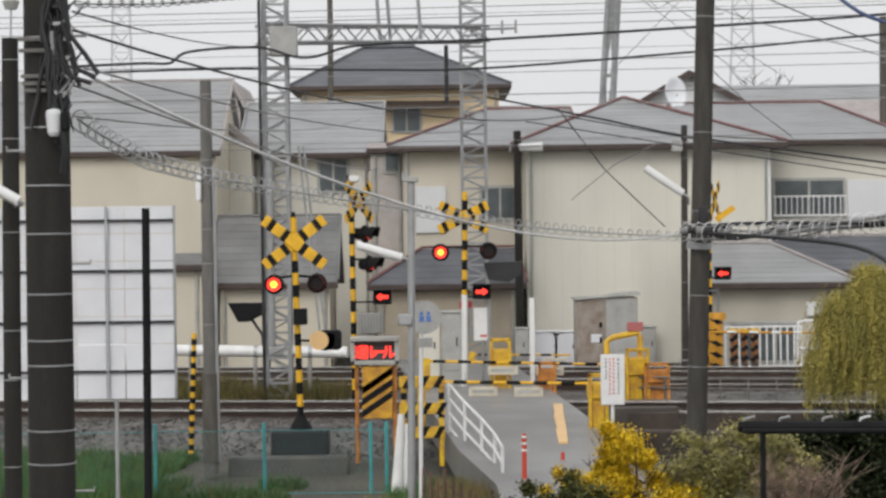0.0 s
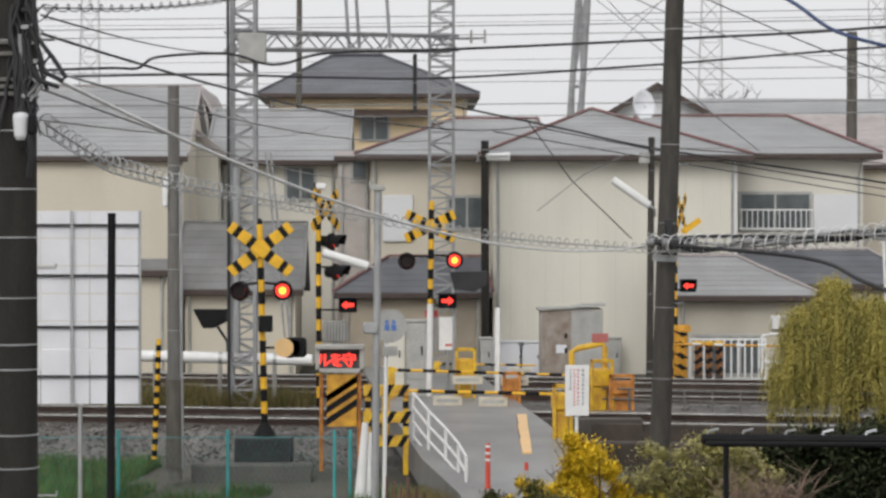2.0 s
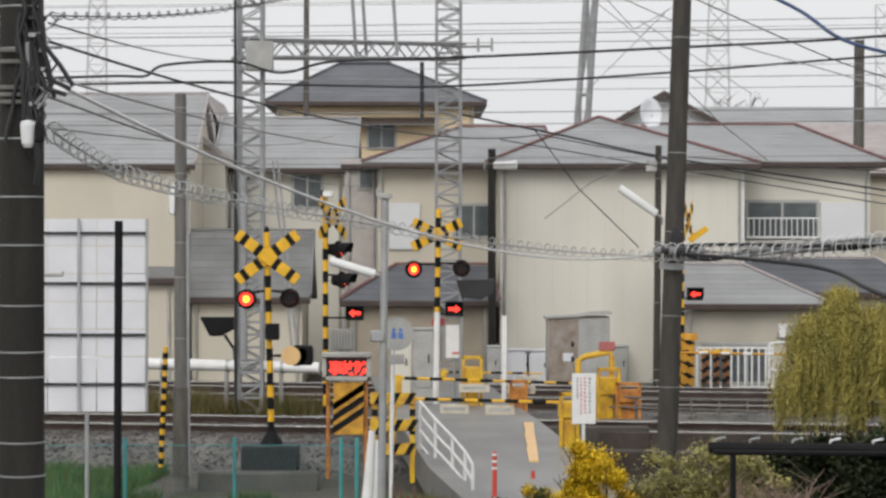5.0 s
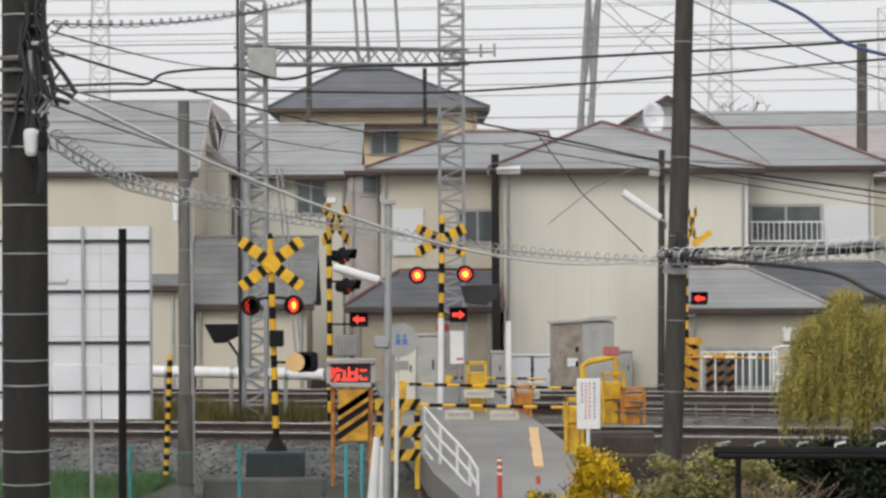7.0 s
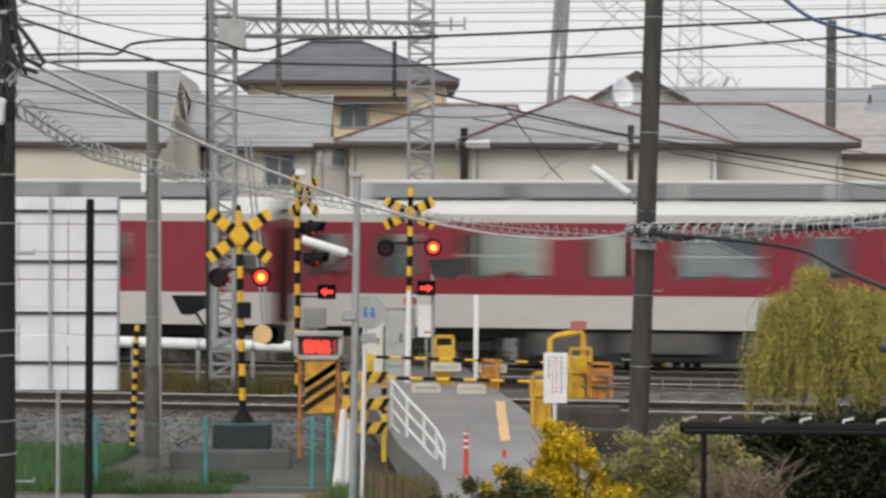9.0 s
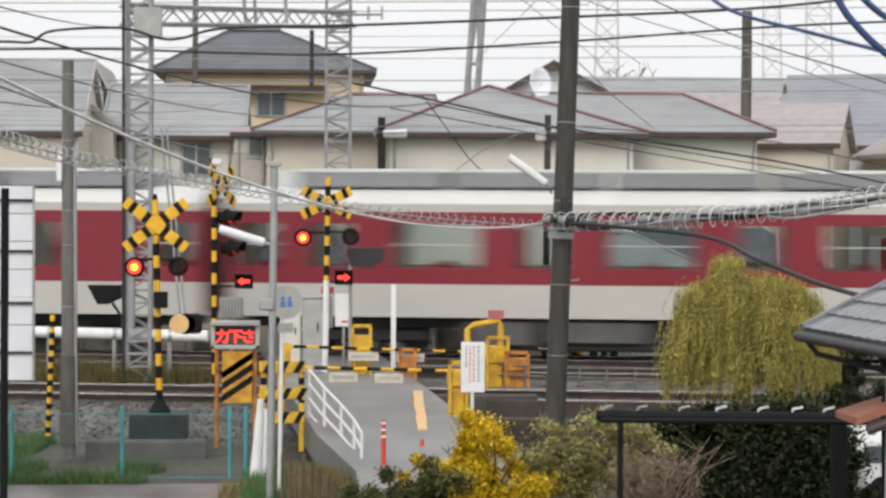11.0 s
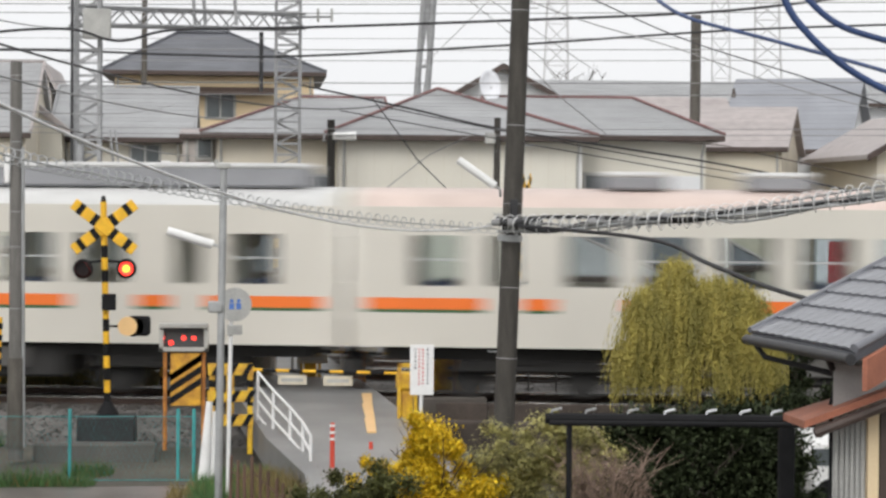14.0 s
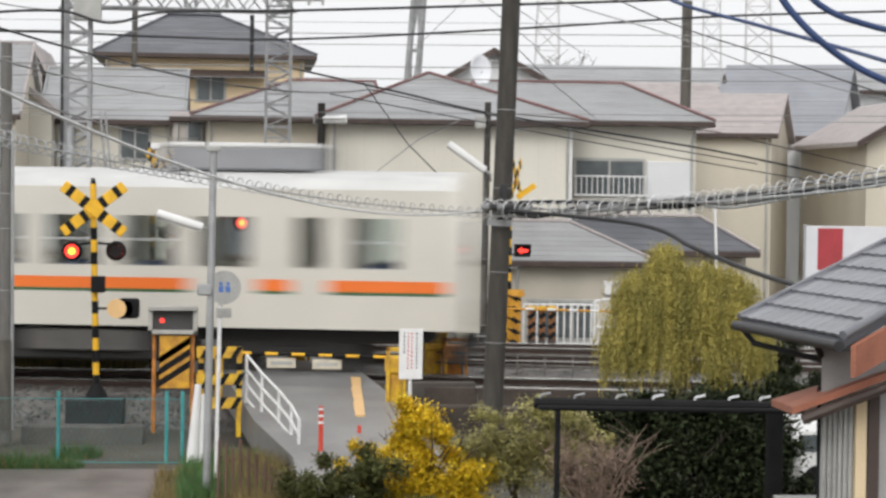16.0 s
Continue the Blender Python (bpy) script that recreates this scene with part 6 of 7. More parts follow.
build_bush("green_shrub", gb0, [(-0.2, 0, zg2 - 0.1, 0.6, 0.45, 0.35), (0.35, 0, zg2, 0.45, 0.45, 0.35), (0.3, 0, zg2 - 0.4, 0.9, 0.5, 0.4)], 22000, 0.055, leaf_bush, "dark green clipped shrub", "shrub", 3)
yb2 = ground_at((1.48, 31, -0.19), -1.0)
build_bush("yellow_shrub", yb2, [(0, 0, -0.19 + 0.95, 0.28, 0.25, 0.2), (0.2, 0, -0.19 + 0.75, 0.35, 0.3, 0.25)], 4000, 0.05, leaf_yellow, "small yellow shrub behind the dark one", "shrub", 4)
ob0 = ground_at((3.65, 30, -0.69), -1.2)
zo = 0.18 + 1.2
build_bush("olive_shrub", ob0, [(-0.2, 0, zo - 0.05, 0.7, 0.5, 0.4), (0.35, 0, zo + 0.12, 0.55, 0.4, 0.42), (-0.5, 0, zo - 0.35, 0.7, 0.5, 0.4), (0.4, 0, zo - 0.45, 0.9, 0.5, 0.45), (0.8, 0.2, zo - 0.1, 0.5, 0.4, 0.4)], 34000, 0.06, leaf_olive, "loose olive-green conifer shrub", "shrub", 5, hang=0.3)
db0 = ground_at((6.21, 30.5, -0.75), -1.2)
zd = 0 + 1.2
build_bush("dark_hedge", db0, [(-1.5, 0.2, zd - 0.2, 0.8, 0.4, 0.6), (-0.6, 0.2, zd + 0.05, 1.0, 0.5, 0.55), (0.5, 0.2, zd + 0.15, 0.95, 0.5, 0.55), (-0.3, 0, zd - 0.5, 1.6, 0.6, 0.5), (0.75, 0.2, zd - 0.35, 0.8, 0.5, 0.6), (1.2, 0.3, zd - 0.5, 0.5, 0.4, 0.6), (-0.9, 0.1, zd + 0.3, 0.6, 0.4, 0.35), (0.3, 0.1, zd + 0.42, 0.6, 0.4, 0.3)], 85000, 0.075, leaf_green, "dense dark green hedge in shade", "hedge", 6, stems=2)
eb0 = ground_at((8.95, 37.5, 0.43), -0.9)
# the last four clumps are added as the shade low on the weeping tree
build_bush("dark_shrub", eb0, [(0, 0, 0.81 + 0.9, 0.55, 0.5, 0.6), (0.2, 0, 0.24 + 0.9, 0.6, 0.5, 0.5), (-1.3, -0.6, 1.0, 0.75, 0.35, 0.45), (-0.6, -0.4, 1.1, 0.6, 0.4, 0.5), (-1.0, -2.3, 0.75, 0.75, 0.3, 0.4), (-0.4, -2.2, 1.0, 0.4, 0.3, 0.4)], 24000, 0.07, leaf_green, "dark green shrub, low clumps standing in for weeping tree shade", "shrub", 7)
tw0 = ground_at((4.68, 29.3, -0.59), -1.2)
tw = thing("dry_shrub", tw0, "tangle of dry brown twigs", "shrub")
build_twigs(tw, random.Random(9), (0, 0, 0), 26, 0.21 + 1.25, 0.85, 0.012, leaf_dry, kids=12)
tw2 = part("dry_leaves", leaf_mesh(random.Random(12), [(0, 0, -0.2 + 1.2, 0.75, 0.4, 0.35)], 2500, 0.05, 0.4).data("dry_leaves", leaf_dry, False), None, tw)
tw2["kind"] = "stuff"


def build_grass(name, label, count, place, material, h, seed):
    rnd = random.Random(seed)
    m = Mesh()
    for _ in range(count):
        x, y, z, k = place(rnd)
        a = rnd.uniform(0, math.pi)
        hh = h * rnd.uniform(0.4, 1.2) * k
        dx, dy = math.cos(a) * 0.012, math.sin(a) * 0.012
        lx, ly = rnd.gauss(0, 0.35) * hh, rnd.gauss(0, 0.35) * hh
        m.add([(x - dx, y - dy, z), (x + dx, y + dy, z), (x + lx, y + ly, z + hh)], [(0, 1, 2)])
    tagged(new(name, m.data(name, material, False)), label, "grass", kind="stuff")


def bank(rnd):
    while True:
        s, n = rnd.uniform(-9, -1.2), rnd.uniform(-8.2, -3.3)
        if (s < -3.9 or n < -6.3) and noise.noise(Vector((s * 0.6, n * 0.9, 3))) > (-0.18 if s > -3.9 else -0.4):
            break
    p = along(s, n)
    z = float(np.interp(n, (-8, -5, -3.6), (-0.98, -0.92, -0.86)))
    return p.x, p.y, z - 0.05, 0.6 + 0.8 * abs(noise.noise(Vector((s, n, 1))))


def verge(rnd):
    while True:
        s, n = rnd.uniform(-8, -2.4), rnd.uniform(1.6, 2.6)
        if noise.noise(Vector((s * 0.8, n, 7))) > -0.25:
            break
    p = along(s, n)
    return p.x, p.y, -0.4, 0.5 + 1.1 * abs(noise.noise(Vector((s * 0.7, n, 2))))


build_grass("bank_grass", "green grass on the bank below the ballast", 26000, bank, grass_green, 0.34, 21)
build_grass("straw_grass", "straw-coloured weeds on the bank", 5000, bank, grass_straw, 0.3, 22)
build_grass("verge_weeds", "ochre weeds between the tracks", 9000, verge, grass_straw, 0.75, 23)
build_grass("verge_grass", "dull green weeds between the tracks", 8000, verge, leaf_bush, 0.75, 24)


def lane_edge(rnd):
    y = rnd.uniform(30.0, 34.5)
    return -0.55 + rnd.uniform(-0.7, 1.0), y, -0.95 - (34.5 - y) * 0.04, 1.0


def lane_bank(rnd):
    y = rnd.uniform(31.5, 36.0)
    return -0.36 + rnd.uniform(-0.5, 0.75), y, -1.0, 1.0


def lane_side(rnd):
    y = rnd.uniform(29.0, 35.5)
    return rnd.uniform(-0.1, 0.78), y, -1.05, 0.7 + 0.6 * abs(noise.noise(Vector((y, 1, 5))))


build_grass("lane_side_weeds", "dry brown and green weeds along the lane's side", 9000, lane_side, grass_straw, 0.5, 27)
build_grass("lane_weeds", "green weeds under the lane's edge", 7000, lane_bank, grass_green, 0.32, 26)
build_grass("lane_grass", "pale grass tufts at the lane's edge", 3500, lane_edge, grass_straw, 0.22, 25)


# ---- near house and trellis ----
def build_near_house():
    h = thing("tiled_house", (0, 0, 0), "near house with grey glazed roof tiles and brown bargeboards", "house")
    A, B = Vector((5.35, 24, 2.07)), Vector((5.58, 20.6, 2.08))
    C = Vector((8.16, 26.5, 3.12))
    D = B + (C - A)
    part("roof_deck", Mesh().slab([A, B, D, C], 0.08), roof_dark, h)
    up = (B - A).cross(C - A).normalized()
    up = up if up.z > 0 else -up
    n, k = 8, 12
    rows = part("tile_field", Mesh().slab([A + up * 0.004, B + up * 0.004, D + up * 0.004, C + up * 0.004], 0.003), roof_dark, h)
    e1, e2 = (B - A), (C - A)
    for i in range(n):
        for j in range(k):
            a = A + e2 * (i / n) + e1 * (j / k)
            m = Mesh()
            vs = []
            for u in range(5):
                lift = 0.012 + 0.007 * math.cos(u / 4 * 2 * math.pi)
                q = a + e1 * (u / 4 / k * 0.97)
                vs += [q + up * (lift + 0.035), q + e2 * (1.1 / n) + up * (lift + 0.008), q + up * (lift + 0.012)]
            fs = []
            for u in range(4):
                fs += [(3 * u, 3 * u + 3, 3 * u + 4, 3 * u + 1), (3 * u + 2, 3 * u + 5, 3 * u + 3, 3 * u)]
            part("roof_tile", m.add(vs, fs).data("roof_tile", tile_glazed), None, rows)
    part("gutter", Mesh().cyl(A + Vector((-0.06, -0.05, -0.06)), B + Vector((-0.06, -0.05, -0.06)), 0.055, 0.055, 12), steel_dark, h, "dark eaves gutter")
    part("rake_tiles", Mesh().cyl(A + up * 0.04, C + up * 0.04, 0.035, 0.035, 10), tile_glazed, h)
    f0, f1 = B + Vector((0.05, -0.05, -0.05)), D + Vector((0.05, -0.05, -0.05))
    part("bargeboard", Mesh().slab([f0, f1, f1 + Vector((0.04, -0.02, 0)), f0 + Vector((0.04, -0.02, 0))], 0.3), brown_red, h, "red-brown bargeboard")
    part("rake_cover", Mesh().cyl(B + up * 0.045, D + up * 0.045, 0.045, 0.045, 10), tile_glazed, h)
    x0 = 5.63
    part("wall", Mesh().prism([(x0, 21.6), (x0 + 4, 21.6), (x0 + 5.5, 26), (x0 * 26 / 21.6, 26)], -1.9, 1.9, "z"), mat("grey_white_wall", (0.36, 0.36, 0.35), 0.7, vary=0.12), h)
    part("side_strip", Mesh().box(5.96, 6.07, 21.52, 21.597, -1.9, 1.5), wall_tan, h, "tan corner strip")
    for i in range(6):
        xx = x0 + 0.015 + 0.052 * i
        part("wall_rib", Mesh().box(xx, xx + 0.024, 21.56, 21.597, -1.9, 1.5), grey_paint, h)
    part("dark_shutter", Mesh().box(6.08, 6.19, 21.5, 21.597, -1.9, 1.5), brown_trim, h)
    part("downpipe", Mesh().tube([A.lerp(B, 0.75) + Vector((0, -0.06, -0.1)), Vector((5.75, 21.9, 1.72)), Vector((5.7, 21.9, 1.5)), (5.73, 21.9, -1.9)], 0.035, 8), black, h)
    pa, pb, pc, pd = Vector((5.47, 23, 1.3)), Vector((5.25, 21.2, 1.39)), Vector((6.33, 21.2, 1.79)), Vector((6.75, 23, 1.7))
    part("porch_roof", Mesh().slab([pa, pb, pc, pd], 0.07), brown_red, h, "red-brown pent roof")
    part("soffit_beam", Mesh().cyl(pb + Vector((0.1, 0, -0.12)), pc + Vector((0, 0, -0.14)), 0.05, 0.05, 8), brown_trim, h)
    part("bracket", Mesh().tube([A + Vector((0.05, 0, -0.12)), Vector((5.39, 23.5, 1.85)), Vector((5.79, 22, 1.77))], 0.03, 8), black, h)
    return h


build_near_house()
tl = thing("trellis", (0, 28, 0), "long dark steel trellis beam with hooks on posts", "trellis")
ta, tb2 = Vector((3.64, 28, 0.78)) - Vector((0, 28, 0)), Vector((6.97, 28, 0.75)) - Vector((0, 28, 0))
part("beam", Mesh().cyl(ta, tb2, 0.07, 0.07, 8).cyl(ta - Vector((0, 0.4, 0.02)), tb2 - Vector((0, 0.4, 0.02)), 0.035, 0.035, 8), black, tl)
for u in (0.02, 0.15, 0.31, 0.45, 0.61, 0.74, 0.86):
    p = ta.lerp(tb2, u)
    part("hook", Mesh().tube([p + Vector((0, 0, 0.04)), p + Vector((0.02, 0, 0.1)), p + Vector((0.13, -0.05, 0.13))], 0.017, 6), board_white if u > 0.4 else galv, tl, "pale bent strap")
for u in (0.09, 0.92):
    p = ta.lerp(tb2, u)
    part("post", Mesh().box(p.x - (0.1 if u > 0.9 else 0.03), p.x + (0.1 if u > 0.9 else 0.03), p.y - 0.06, p.y + 0.06, -1.9, p.z, 0.01), black, tl)
gt = thing("green_tarp", (6.61, 26, -1.9), "teal-green covered bin beside the house", "cover")
part("cover", Mesh().box(-0.3, 0.25, -0.3, 0.3, 0, 1.72, 0.08), mat("teal_plastic", (0.10, 0.27, 0.19), 0.5, vary=0.2), gt)
part("rim", Mesh().box(-0.32, 0.27, -0.32, 0.32, 1.72, 1.76, 0.02), grey_paint, gt)
wbx = thing("parked_van", (8.58, 33, -1.0), "white vehicle roof glimpsed behind the trellis", "vehicle")
part("body", Mesh().box(-0.5, 1.2, -0.4, 1.2, 0.2, 0.07 + 1.0, 0.12), white_paint, wbx)
part("side_glass", Mesh().box(-0.4, 1.1, -0.415, -0.401, 0.65, 0.9, 0.006), pane_dark, wbx)
part("wheel", Mesh().cyl((-0.1, -0.42, 0.22), (-0.1, -0.2, 0.22), 0.24, 0.24, 16), black, wbx)
sb = thing("sign_board", (13.19, 50, -0.36), "white board with a large red rectangle on posts", "sign board")
q0 = Vector((13.19, 50, -0.36))
xa, xb, zt, zb = 12.61 - q0.x, 15.4 - q0.x, 2.76 - q0.z, 0.72 - q0.z
part("panel", Mesh().box(xa, xb, -0.03, 0.03, zb, zt, 0.01), board_white, sb)
part("frame_edge", Mesh().box(xa - 0.05, xa - 0.001, -0.05, 0.05, zb, zt + 0.03, 0.01), galv, sb)
part("red_field", Mesh().box(12.88 - q0.x, 13.46 - q0.x, -0.036, -0.031, 1.77 - q0.z, 2.71 - q0.z), mat("faded_red", (0.42, 0.05, 0.06), 0.55, vary=0.15), sb)
for x in (xa + 0.1, xb - 0.1):
    part("post", Mesh().cyl((x, 0.05, 0), (x, 0.05, zt - 0.05), 0.04, 0.04, 8), galv, sb)
build_pole("white_pole", (11.73, 55, -0.36), (11.56, 55, 3.5), 0.035, 0.035, white_paint, "thin white pole with a dark cap near the low house", group="")

# dry stalks on the bank below the handrail
for sx, sy, sz, seed in ((-0.33, 34.5, -1.25, 31), (0.06, 33.5, -1.3, 32), (-0.51, 33.0, -1.3, 33)):
    ds = thing("dry_shrub", (sx, sy, sz), "thin dry brown stalks on the bank beside the lane", "shrub")
    build_twigs(ds, random.Random(seed), (0, 0, -0.3), 14, 0.75, 0.4, 0.008, leaf_dry, kids=7)

# dark gate post by the near house
gp = thing("gate_post", (6.83, 25.0, -1.9), "black gate post with a pointed cap", "gate post")
gz = 0.14 + 1.9
part("shaft", Mesh().box(-0.14, 0.14, -0.14, 0.14, -0.3, gz, 0.01), black, gp)
part("cap", Mesh().cyl((0, 0, gz), (0, 0, gz + 0.09), 0.23, 0.05, 4), black, gp)


# ---- trains ----
def car_section(half, sill, waist, shoulder, top):
    """Half-profile points from the shoulder over the roof to the other shoulder."""
    pts = []
    for i in range(9):
        a = math.pi * i / 8
        pts.append((-half * math.cos(a) * (1.0 if i in (0, 8) else 0.985), shoulder + (top - shoulder) * math.sin(a) ** 0.75))
    return pts


def build_car(parent, x0, length, bays, doors, bands, body_m, roof_m, half, sill, shoulder, top, win_z, cab=(False, False), seats=seat_blue, broken=False, drop=0.0):
    """One car: bays are windows (x, width) and doors (x, width) from the car's left end; bands are (z0, z1, material)."""
    x1 = x0 + length - 0.25
    xa = x0 + 0.25
    body = Mesh()
    wz0, wz1 = win_z
    holes = sorted([(x0 + x - w / 2, x0 + x + w / 2) for x, w in bays] + [(x0 + x - w * 0.36, x0 + x + w * 0.36) for x, w in doors])
    for side in (-1, 1):
        y0, y1 = sorted((side * half, side * (half - 0.06)))
        body.box(xa, x1, y0, y1, sill, wz0)
        body.box(xa, x1, y0, y1, wz1, shoulder)
        edges = [xa] + [q for h in holes for q in h] + [x1]
        for a, b in zip(edges[::2], edges[1::2]):
            if b - a > 0.01:
                body.box(a, b, y0, y1, wz0, wz1)
    body.box(xa, x1, -half + 0.06, half - 0.06, sill + 0.05, sill + 0.18)
    for xe, is_cab in ((xa, cab[0]), (x1, cab[1])):
        a, b = (xe, xe + 0.06) if xe == xa else (xe - 0.06, xe)
        body.box(a, b, -half + 0.06, half - 0.06, sill, shoulder + 0.1)
    shell = part("car_body", body, body_m, parent)
    roof = Mesh().prism(car_section(half, sill, 0, shoulder, top), xa, x1)
    part("roof", roof, roof_m, shell)
    for z0, z1, m in bands:
        st = Mesh()
        gaps = sorted((x0 + x - w / 2, x0 + x + w / 2) for x, w in doors) if broken else []
        edges = [xa] + [q for h in holes for q in h] + [x1] if z1 > wz0 and z0 < wz1 else [xa + 0.15] + [q for h in gaps for q in h] + [x1 - 0.15]
        for side in (-1, 1):
            y0, y1 = sorted((side * (half + 0.004), side * (half + 0.001)))
            if not (z1 > wz0 and z0 < wz1):
                for a, b in zip(edges[::2], edges[1::2]):
                    st.box(a, b, y0, y1, z0, z1)
            else:
                st.box(xa, x1, y0, y1, z0, wz0)
                st.box(xa, x1, y0, y1, wz1, z1)
                for a, b in zip(edges[::2], edges[1::2]):
                    st.box(a, b, y0, y1, wz0, wz1)
        part("paint_band", st, m, shell)
    for side in (-1, 1):
        for x, w in bays:
            y = side * (half - 0.035)
            p = part("window", Mesh().box(x0 + x - w / 2, x0 + x + w / 2, y - 0.006, y + 0.006, wz0, wz1), clear, shell)
            p.visible_shadow = False
            if side < 0:
                zm = wz0 + (wz1 - wz0) * 0.52
                fr = Mesh().box(x0 + x - w / 2, x0 + x + w / 2, y - 0.02, y - 0.008, zm - 0.018, zm + 0.018)
                part("window_bar", fr, galv, shell)
        for x, w in doors:
            y = side * (half - 0.03)
            for k in (-1, 1):
                dr = Mesh()
                a, b = sorted((x0 + x, x0 + x + k * w * 0.5))
                dr.box(a + 0.01, b - 0.01, y - 0.012, y + 0.012, sill + 0.12, wz0)
                dr.box(a + 0.01, b - 0.01, y - 0.012, y + 0.012, wz1, shoulder - 0.05)
                part("door", dr, body_m, shell)
                p = part("door_window", Mesh().box(*sorted((x0 + x + k * 0.05, x0 + x + k * w * 0.36)), y - 0.008, y + 0.008, wz0, wz1), clear, shell)
                p.visible_shadow = False
    inn = Mesh()
    inn.box(xa + 0.1, x1 - 0.1, -half + 0.08, half - 0.08, sill + 0.18, sill + 0.2)
    inn.box(xa + 0.1, x1 - 0.1, -half + 0.08, half - 0.08, shoulder - 0.08, shoulder - 0.05)
    part("interior_lining", inn, interior, shell)
    part("ceiling_light", Mesh().box(xa + 0.8, x1 - 0.8, -0.12, 0.12, shoulder - 0.13, shoulder - 0.082), ceiling_glow, shell, "glowing ceiling light strip")
    st = Mesh()
    for x, w in bays:
        for k in (-1, 1):
            st.box(x0 + x - 0.12, x0 + x + 0.12, *sorted((k * 0.45, k * (half - 0.12))), sill + 0.2, sill + 1.2, 0.05)
    part("seats", st, seats, shell)
    # running gear
    ug = Mesh()
    ug.box(xa + 5.0, x1 - 5.0, -half + 0.25, half - 0.25, 0.2, sill - 0.01, 0.05)
    ug.box(xa + 0.3, x1 - 0.3, -half + 0.5, half - 0.5, sill - 0.25, sill - 0.004)
    part("underframe", ug, under, shell)
    for k, (bx, bw) in enumerate(((5.6, 1.4), (7.4, 2.1), (10.1, 1.2), (11.8, 2.2))):
        part("equipment_box", Mesh().box(x0 + bx, x0 + bx + bw, -half + 0.1, -half + 0.5, 0.32 + 0.06 * (k % 2), sill - 0.08, 0.03), under_grey, shell)
    for bx in (3.3, length - 3.3):
        bg = Mesh()
        for wx in (-1.05, 1.05):
            for sy in (-0.62, 0.62):
                bg.cyl((x0 + bx + wx, sy - 0.06, 0.43 - drop), (x0 + bx + wx, sy + 0.06, 0.43 - drop), 0.43, 0.43, 20)
            bg.cyl((x0 + bx + wx, -0.75, 0.43 - drop), (x0 + bx + wx, 0.75, 0.43 - drop), 0.08, 0.08, 8)
        for sy in (-0.85, 0.85):
            bg.box(x0 + bx - 1.4, x0 + bx + 1.4, sy - 0.09, sy + 0.09, 0.38, 0.62, 0.03)
            bg.box(x0 + bx - 0.35, x0 + bx + 0.35, sy - 0.12, sy + 0.12, 0.5, 0.92, 0.03)
        part("bogie", bg, under, shell)
    return shell


def roof_units(shell, xs, w, h, z, material, half=0.75):
    for x in xs:
        u = part("cooling_unit", Mesh().box(x - w / 2, x + w / 2, -half, half, z, z + h, 0.05), unit_grey, shell)
        part("cooling_cover", Mesh().box(x - w / 2 - 0.02, x + w / 2 + 0.02, -half - 0.03, half + 0.03, z + h - 0.06, z + h + 0.06, 0.05), material, u, "pale rounded cover")


def build_cab(shell, x, face, half, sill, shoulder, top, body_m, glass_m, lamp_m=white_paint):
    """A train's end: windscreen, lamps and coupler. face: -1 looks left, 1 right."""
    a, b = sorted((x, x + face * 0.2))
    sec = [(-half + 0.05, sill), (half - 0.05, sill)] + [(-y * 0.96, z) for y, z in car_section(half, sill, 0, shoulder, top)]
    part("cab_front", Mesh().prism(sec, a, b), body_m, shell)
    f = x + face * 0.205
    g0, g1 = sorted((f, f + face * 0.01))
    ws = Mesh()
    for y0, y1 in ((-1.15, -0.42), (-0.34, 0.34), (0.42, 1.15)):
        ws.box(g0, g1, y0, y1, sill + 1.15, sill + 2.0)
    part("windscreen", ws, glass_m, shell, "dark windscreen")
    for y in (-0.85, 0.85):
        part("headlamp", Mesh().cyl((f, y, sill + 0.55), (f + face * 0.04, y, sill + 0.55), 0.1, 0.1, 14), lamp_m, shell)
    cp = Mesh().box(*sorted((x, x + face * 0.5)), -0.15, 0.15, sill - 0.35, sill - 0.1, 0.03)
    cp.box(*sorted((x, x + face * 0.25)), -1.1, 1.1, 0.25, 0.6, 0.03)
    part("coupler", cp, under, shell)


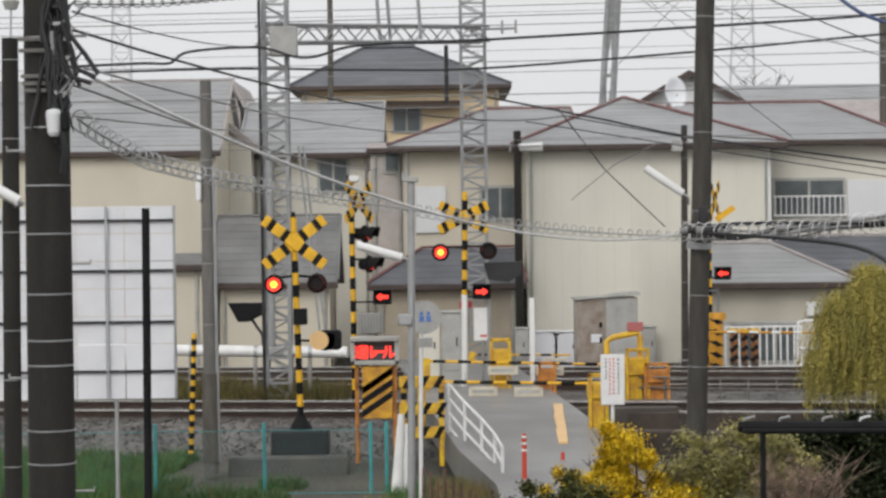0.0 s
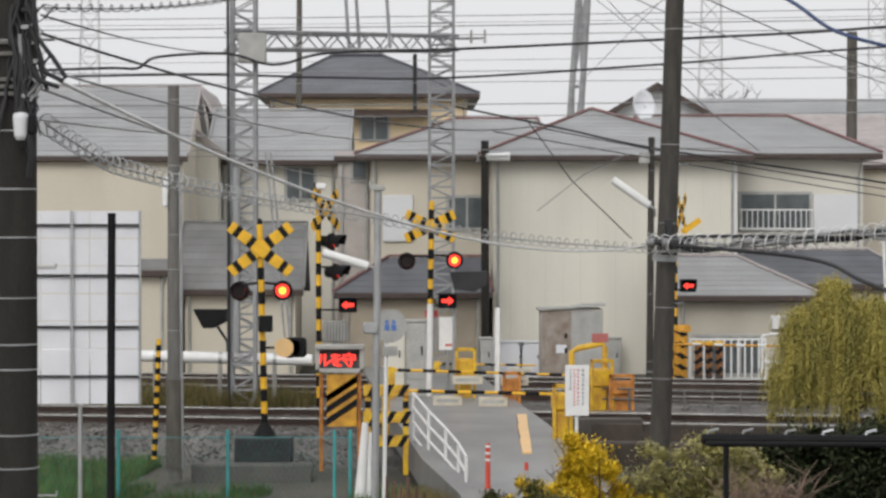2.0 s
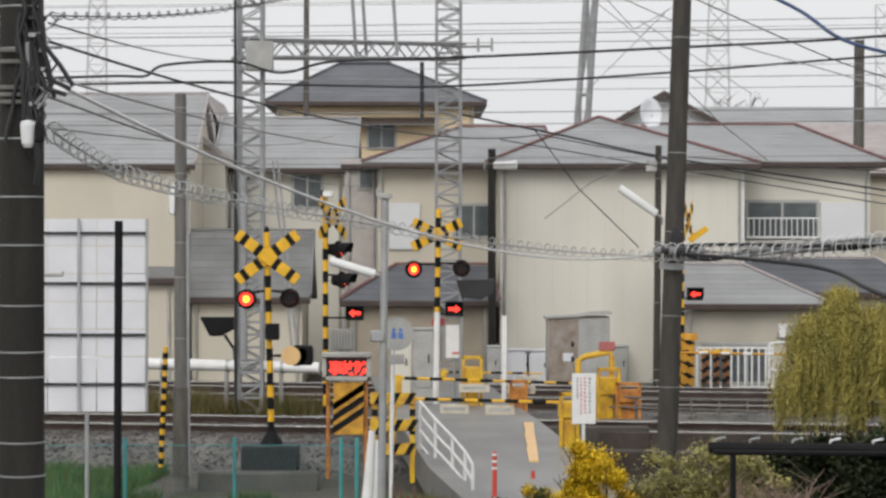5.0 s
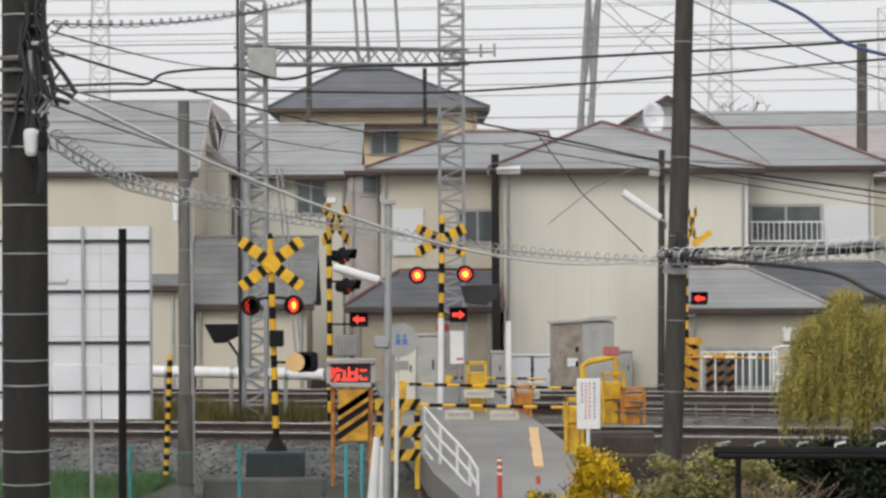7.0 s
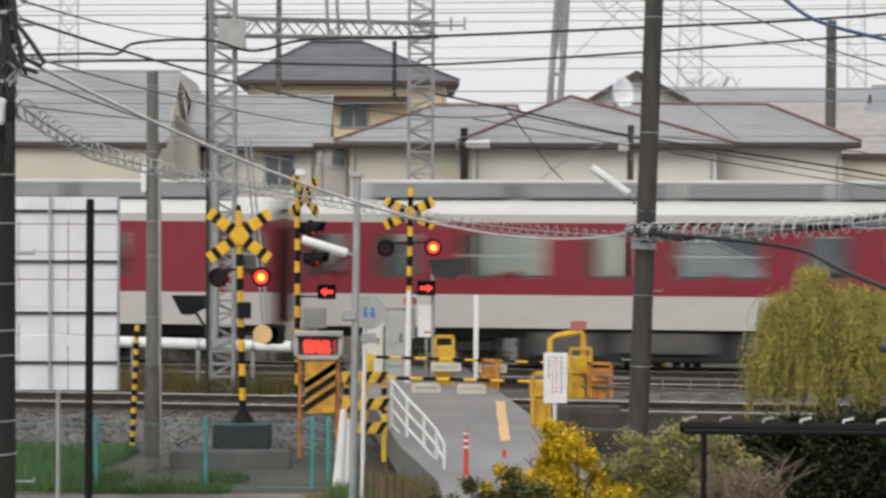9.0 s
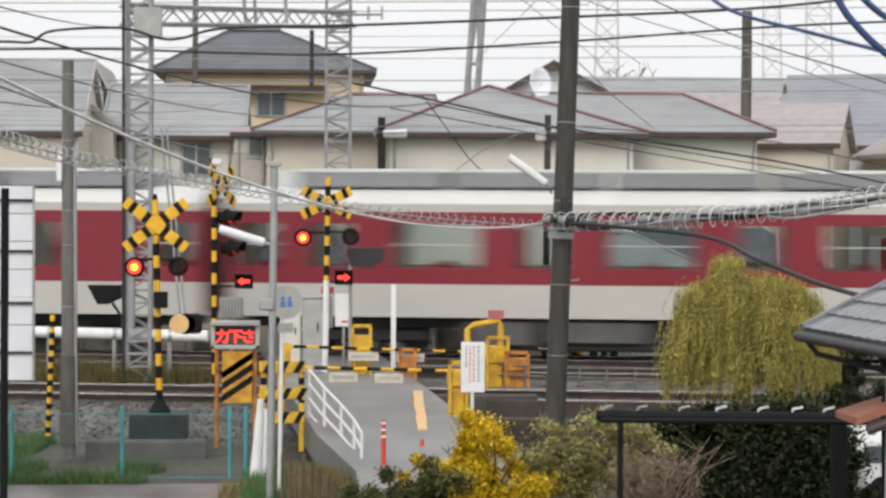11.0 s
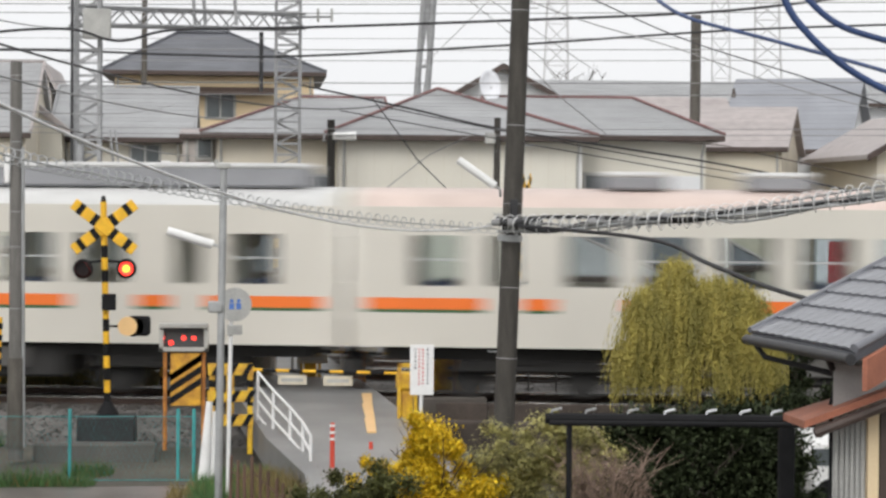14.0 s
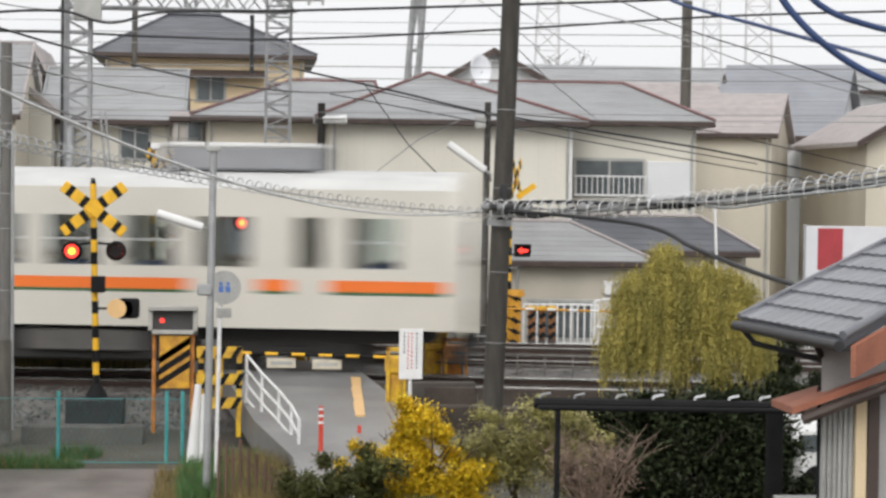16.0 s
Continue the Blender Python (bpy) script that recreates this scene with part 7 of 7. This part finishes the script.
def build_near_train():
    tr = thing("commuter_train", (0, 0, 0), "pale four-car commuter train with an orange and green band", "train")
    half, sill, sh, top = 1.42, 0.86, 3.42, 3.78
    for i in range(4):
        x0 = (i - 1) * 20.0
        # the cab ends carry a crew door and a set-back passenger door
        lc, rc2 = i == 2, i in (1, 3)
        a = 5.9 if lc else 3.2 if i == 0 else 2.75
        b = 20 - (5.9 if rc2 else 2.75)
        nb = round((b - a) / (1.56 if i == 0 else 1.5))
        bays = [(a + (b - a) * k / nb, 0.95) for k in range(nb + 1)] + ([(1.7, 0.9)] if lc else []) + ([(18.3, 0.9)] if rc2 else [])
        doors = ([(4.5, 1.3), (2.9, 0.7)] if lc else [(1.6 if i == 0 else 1.2, 1.3)]) + ([(15.5, 1.3), (17.1, 0.7)] if rc2 else [(18.8, 1.3)])
        bands = [(1.55, 1.76, jr_orange), (1.49, 1.55, jr_green)]
        c = build_car(tr, x0, 20.0, bays, doors, bands, jr_body, roof_pale if i in (1, 3) else jr_roof, half, sill, sh, top, (1.98, 2.9), broken=True, drop=0.1)
        if i in (0, 2):
            build_cab(c, x0 + 0.25, -1, half, sill, sh, top, jr_body, pane_dark)
        if i in (1, 3):
            build_cab(c, x0 + 19.75, 1, half, sill, sh, top, jr_body, pane_dark)
        # roof gear: (centre, length, height) from the car's left end
        gear = {0: ((7.7, 14.6, 0.4), (18.6, 2.3, 0.42)), 1: ((11.9, 14.6, 0.4),), 2: ((5.3, 1.2, 0.28), (7.9, 1.2, 0.28), (10.5, 1.2, 0.28), (13.2, 1.2, 0.28), (15.6, 1.2, 0.28), (18.4, 2.2, 0.42)), 3: ((6.5, 8.5, 0.3), (15.7, 2.9, 0.46))}[i]
        for q, w, hg in gear:
            roof_units(c, [x0 + q], w, hg, top - 0.03, roof_pale, 0.9)
    return tr


def build_far_train():
    tr = thing("express_train", (0, 0, 0), "maroon and ivory four-car electric train", "train")
    half, sill, sh, top = 1.38, 0.93, 3.42, 3.80
    L = 20.72
    for i in range(4):
        x0 = -(i + 1) * L - 1.15
        Lc = L + (1.15 if i == 0 else 0)
        bays = [(0.95, 0.9)] + [(4.9 + 4.7 * k, 1.9) for k in range(3)] + [(Lc - 0.95, 0.9)]
        bands = [(1.66, 3.24, maroon)]
        c = build_car(tr, x0, Lc, bays, [(2.55 + 4.7 * k, 1.3) for k in range(4)], bands, ivory, ivory_roof, half, sill, sh, top, (2.02, 2.98), seats=door_orange)
        if i == 0:
            build_cab(c, x0 + Lc - 0.25, 1, half, sill, sh, top, maroon, pane_dark)
            part("cab_door", Mesh().box(x0 + Lc - 2.5, x0 + Lc - 1.35, -half - 0.012, -half - 0.005, sill, 3.3), ivory, c, "ivory door strip")
            part("door_pane", Mesh().box(x0 + Lc - 2.15, x0 + Lc - 1.7, -half - 0.016, -half - 0.013, 2.0, 2.9), pane_dark, c)
            part("roof_front", Mesh().prism([(y * 1.012, z + 0.015) for y, z in car_section(half, sill, 0, sh, top)], x0 + Lc - 1.5, x0 + Lc - 0.2), maroon, c, "maroon roof end")
            part("headlight", Mesh().box(x0 + Lc - 1.0, x0 + Lc + 0.02, -0.6, 0.6, top - 0.1, top + 0.1, 0.05), maroon, c)
            for y in (-0.35, 0.35):
                part("headlight_lens", Mesh().cyl((x0 + Lc + 0.02, y, top - 0.0), (x0 + Lc + 0.05, y, top - 0.0), 0.12, 0.12, 16), core_lit, c, "glowing warm headlight")
            # added glowing bar for the headlights' glow seen from the side; no lamp there
            part("headlight_spill", Mesh().box(x0 + Lc - 1.25, x0 + Lc - 0.75, -half + 0.1, -half + 0.28, sh + 0.14, sh + 0.26, 0.03), warm_dim, c, "added glowing bar standing in for the headlights' glow")
        elif i == 3:
            part("gangway", Mesh().box(x0 + L - 0.3, x0 + L + 0.3, -0.6, 0.6, sill + 0.1, 3.1, 0.03), under, c, "black gangway bellows")
            build_cab(c, x0 + 0.25, -1, half, sill, sh, top, maroon, pane_dark)
        else:
            part("gangway", Mesh().box(x0 + L - 0.3, x0 + L + 0.3, -0.6, 0.6, sill + 0.1, 3.1, 0.03), under, c, "black gangway bellows")
        if i in (1, 2):
            # the two pairs meet with their maroon cab ends
            xe = x0 + 0.25 if i == 1 else x0 + L - 1.5
            part("roof_front", Mesh().prism([(y * 1.012, z + 0.015) for y, z in car_section(half, sill, 0, sh, top)], xe, xe + 1.25), maroon, c, "maroon roof end")
        for x in (x0 + 0.27, x0 + Lc - 0.27):
            part("end_panel", Mesh().box(x - 0.022, x + 0.022, -half - 0.006, half + 0.006, sill, 3.3), maroon, c)
        roof_units(c, [x0 + 3.4 + 3.5 * k for k in range(5)], 3.3, 0.36, top - 0.03, roof_pale, 0.95)
    return tr


near_train = build_near_train()
far_train = build_far_train()


def motions():
    rows = []
    for t in (0.0, 4.0, 8.0, 10.0, 12.0, 12.5, 12.97, 14.0, 15.0, 16.0):
        s = 1.42 - 18.95 * (t - 12.97) + (0.35 if t > 15.5 else 0.2 if t > 14.5 else 0)
        rows.append((t, line_pose(s, NEAR)))
    walk(near_train, rows)
    rows = []
    for t in (0.0, 4.0, 7.0, 8.0, 8.5, 9.0, 9.5, 10.0, 12.0, 14.0, 16.0):
        rows.append((t, line_pose(-0.45 + 20.9 * (t - 8.1), FAR)))
    walk(far_train, rows)
    # the running text
    for g, tc, i in GLYPHS:
        def sign_pose(t):
            u = 1.5 + (tc - t) * 1.19
            side = 1 if u > 2.72 else -1 if u < 0.28 else 0
            if not side:
                return pose(SIGN_X + u * SIGN_W, 0.09, SIGN_Z)
            ang = min(180.0, 180 * (u - 2.72 if side > 0 else 0.28 - u) / 0.4)
            xe = SIGN_X + (2.72 if side > 0 else 0.28) * SIGN_W
            return pose(xe + side * 0.02 * math.sin(radians(ang)), 0.12 - (0.03 + 0.002 * (i % 9)) * math.cos(radians(ang)), SIGN_Z, 0, 0, side * ang)
        marks = [1.5 + k for k in (2.0, 1.62, 1.52, 1.42, 1.32, 1.22, 0.6, 0, -0.6, -1.22, -1.32, -1.42, -1.52, -1.62, -2.0)]
        ts = sorted({0.0, 16.0} | {round(tc + (1.5 - u) / 1.19, 3) for u in marks if 0 < tc + (1.5 - u) / 1.19 < 16})
        walk(g, [(t, sign_pose(t)) for t in ts])
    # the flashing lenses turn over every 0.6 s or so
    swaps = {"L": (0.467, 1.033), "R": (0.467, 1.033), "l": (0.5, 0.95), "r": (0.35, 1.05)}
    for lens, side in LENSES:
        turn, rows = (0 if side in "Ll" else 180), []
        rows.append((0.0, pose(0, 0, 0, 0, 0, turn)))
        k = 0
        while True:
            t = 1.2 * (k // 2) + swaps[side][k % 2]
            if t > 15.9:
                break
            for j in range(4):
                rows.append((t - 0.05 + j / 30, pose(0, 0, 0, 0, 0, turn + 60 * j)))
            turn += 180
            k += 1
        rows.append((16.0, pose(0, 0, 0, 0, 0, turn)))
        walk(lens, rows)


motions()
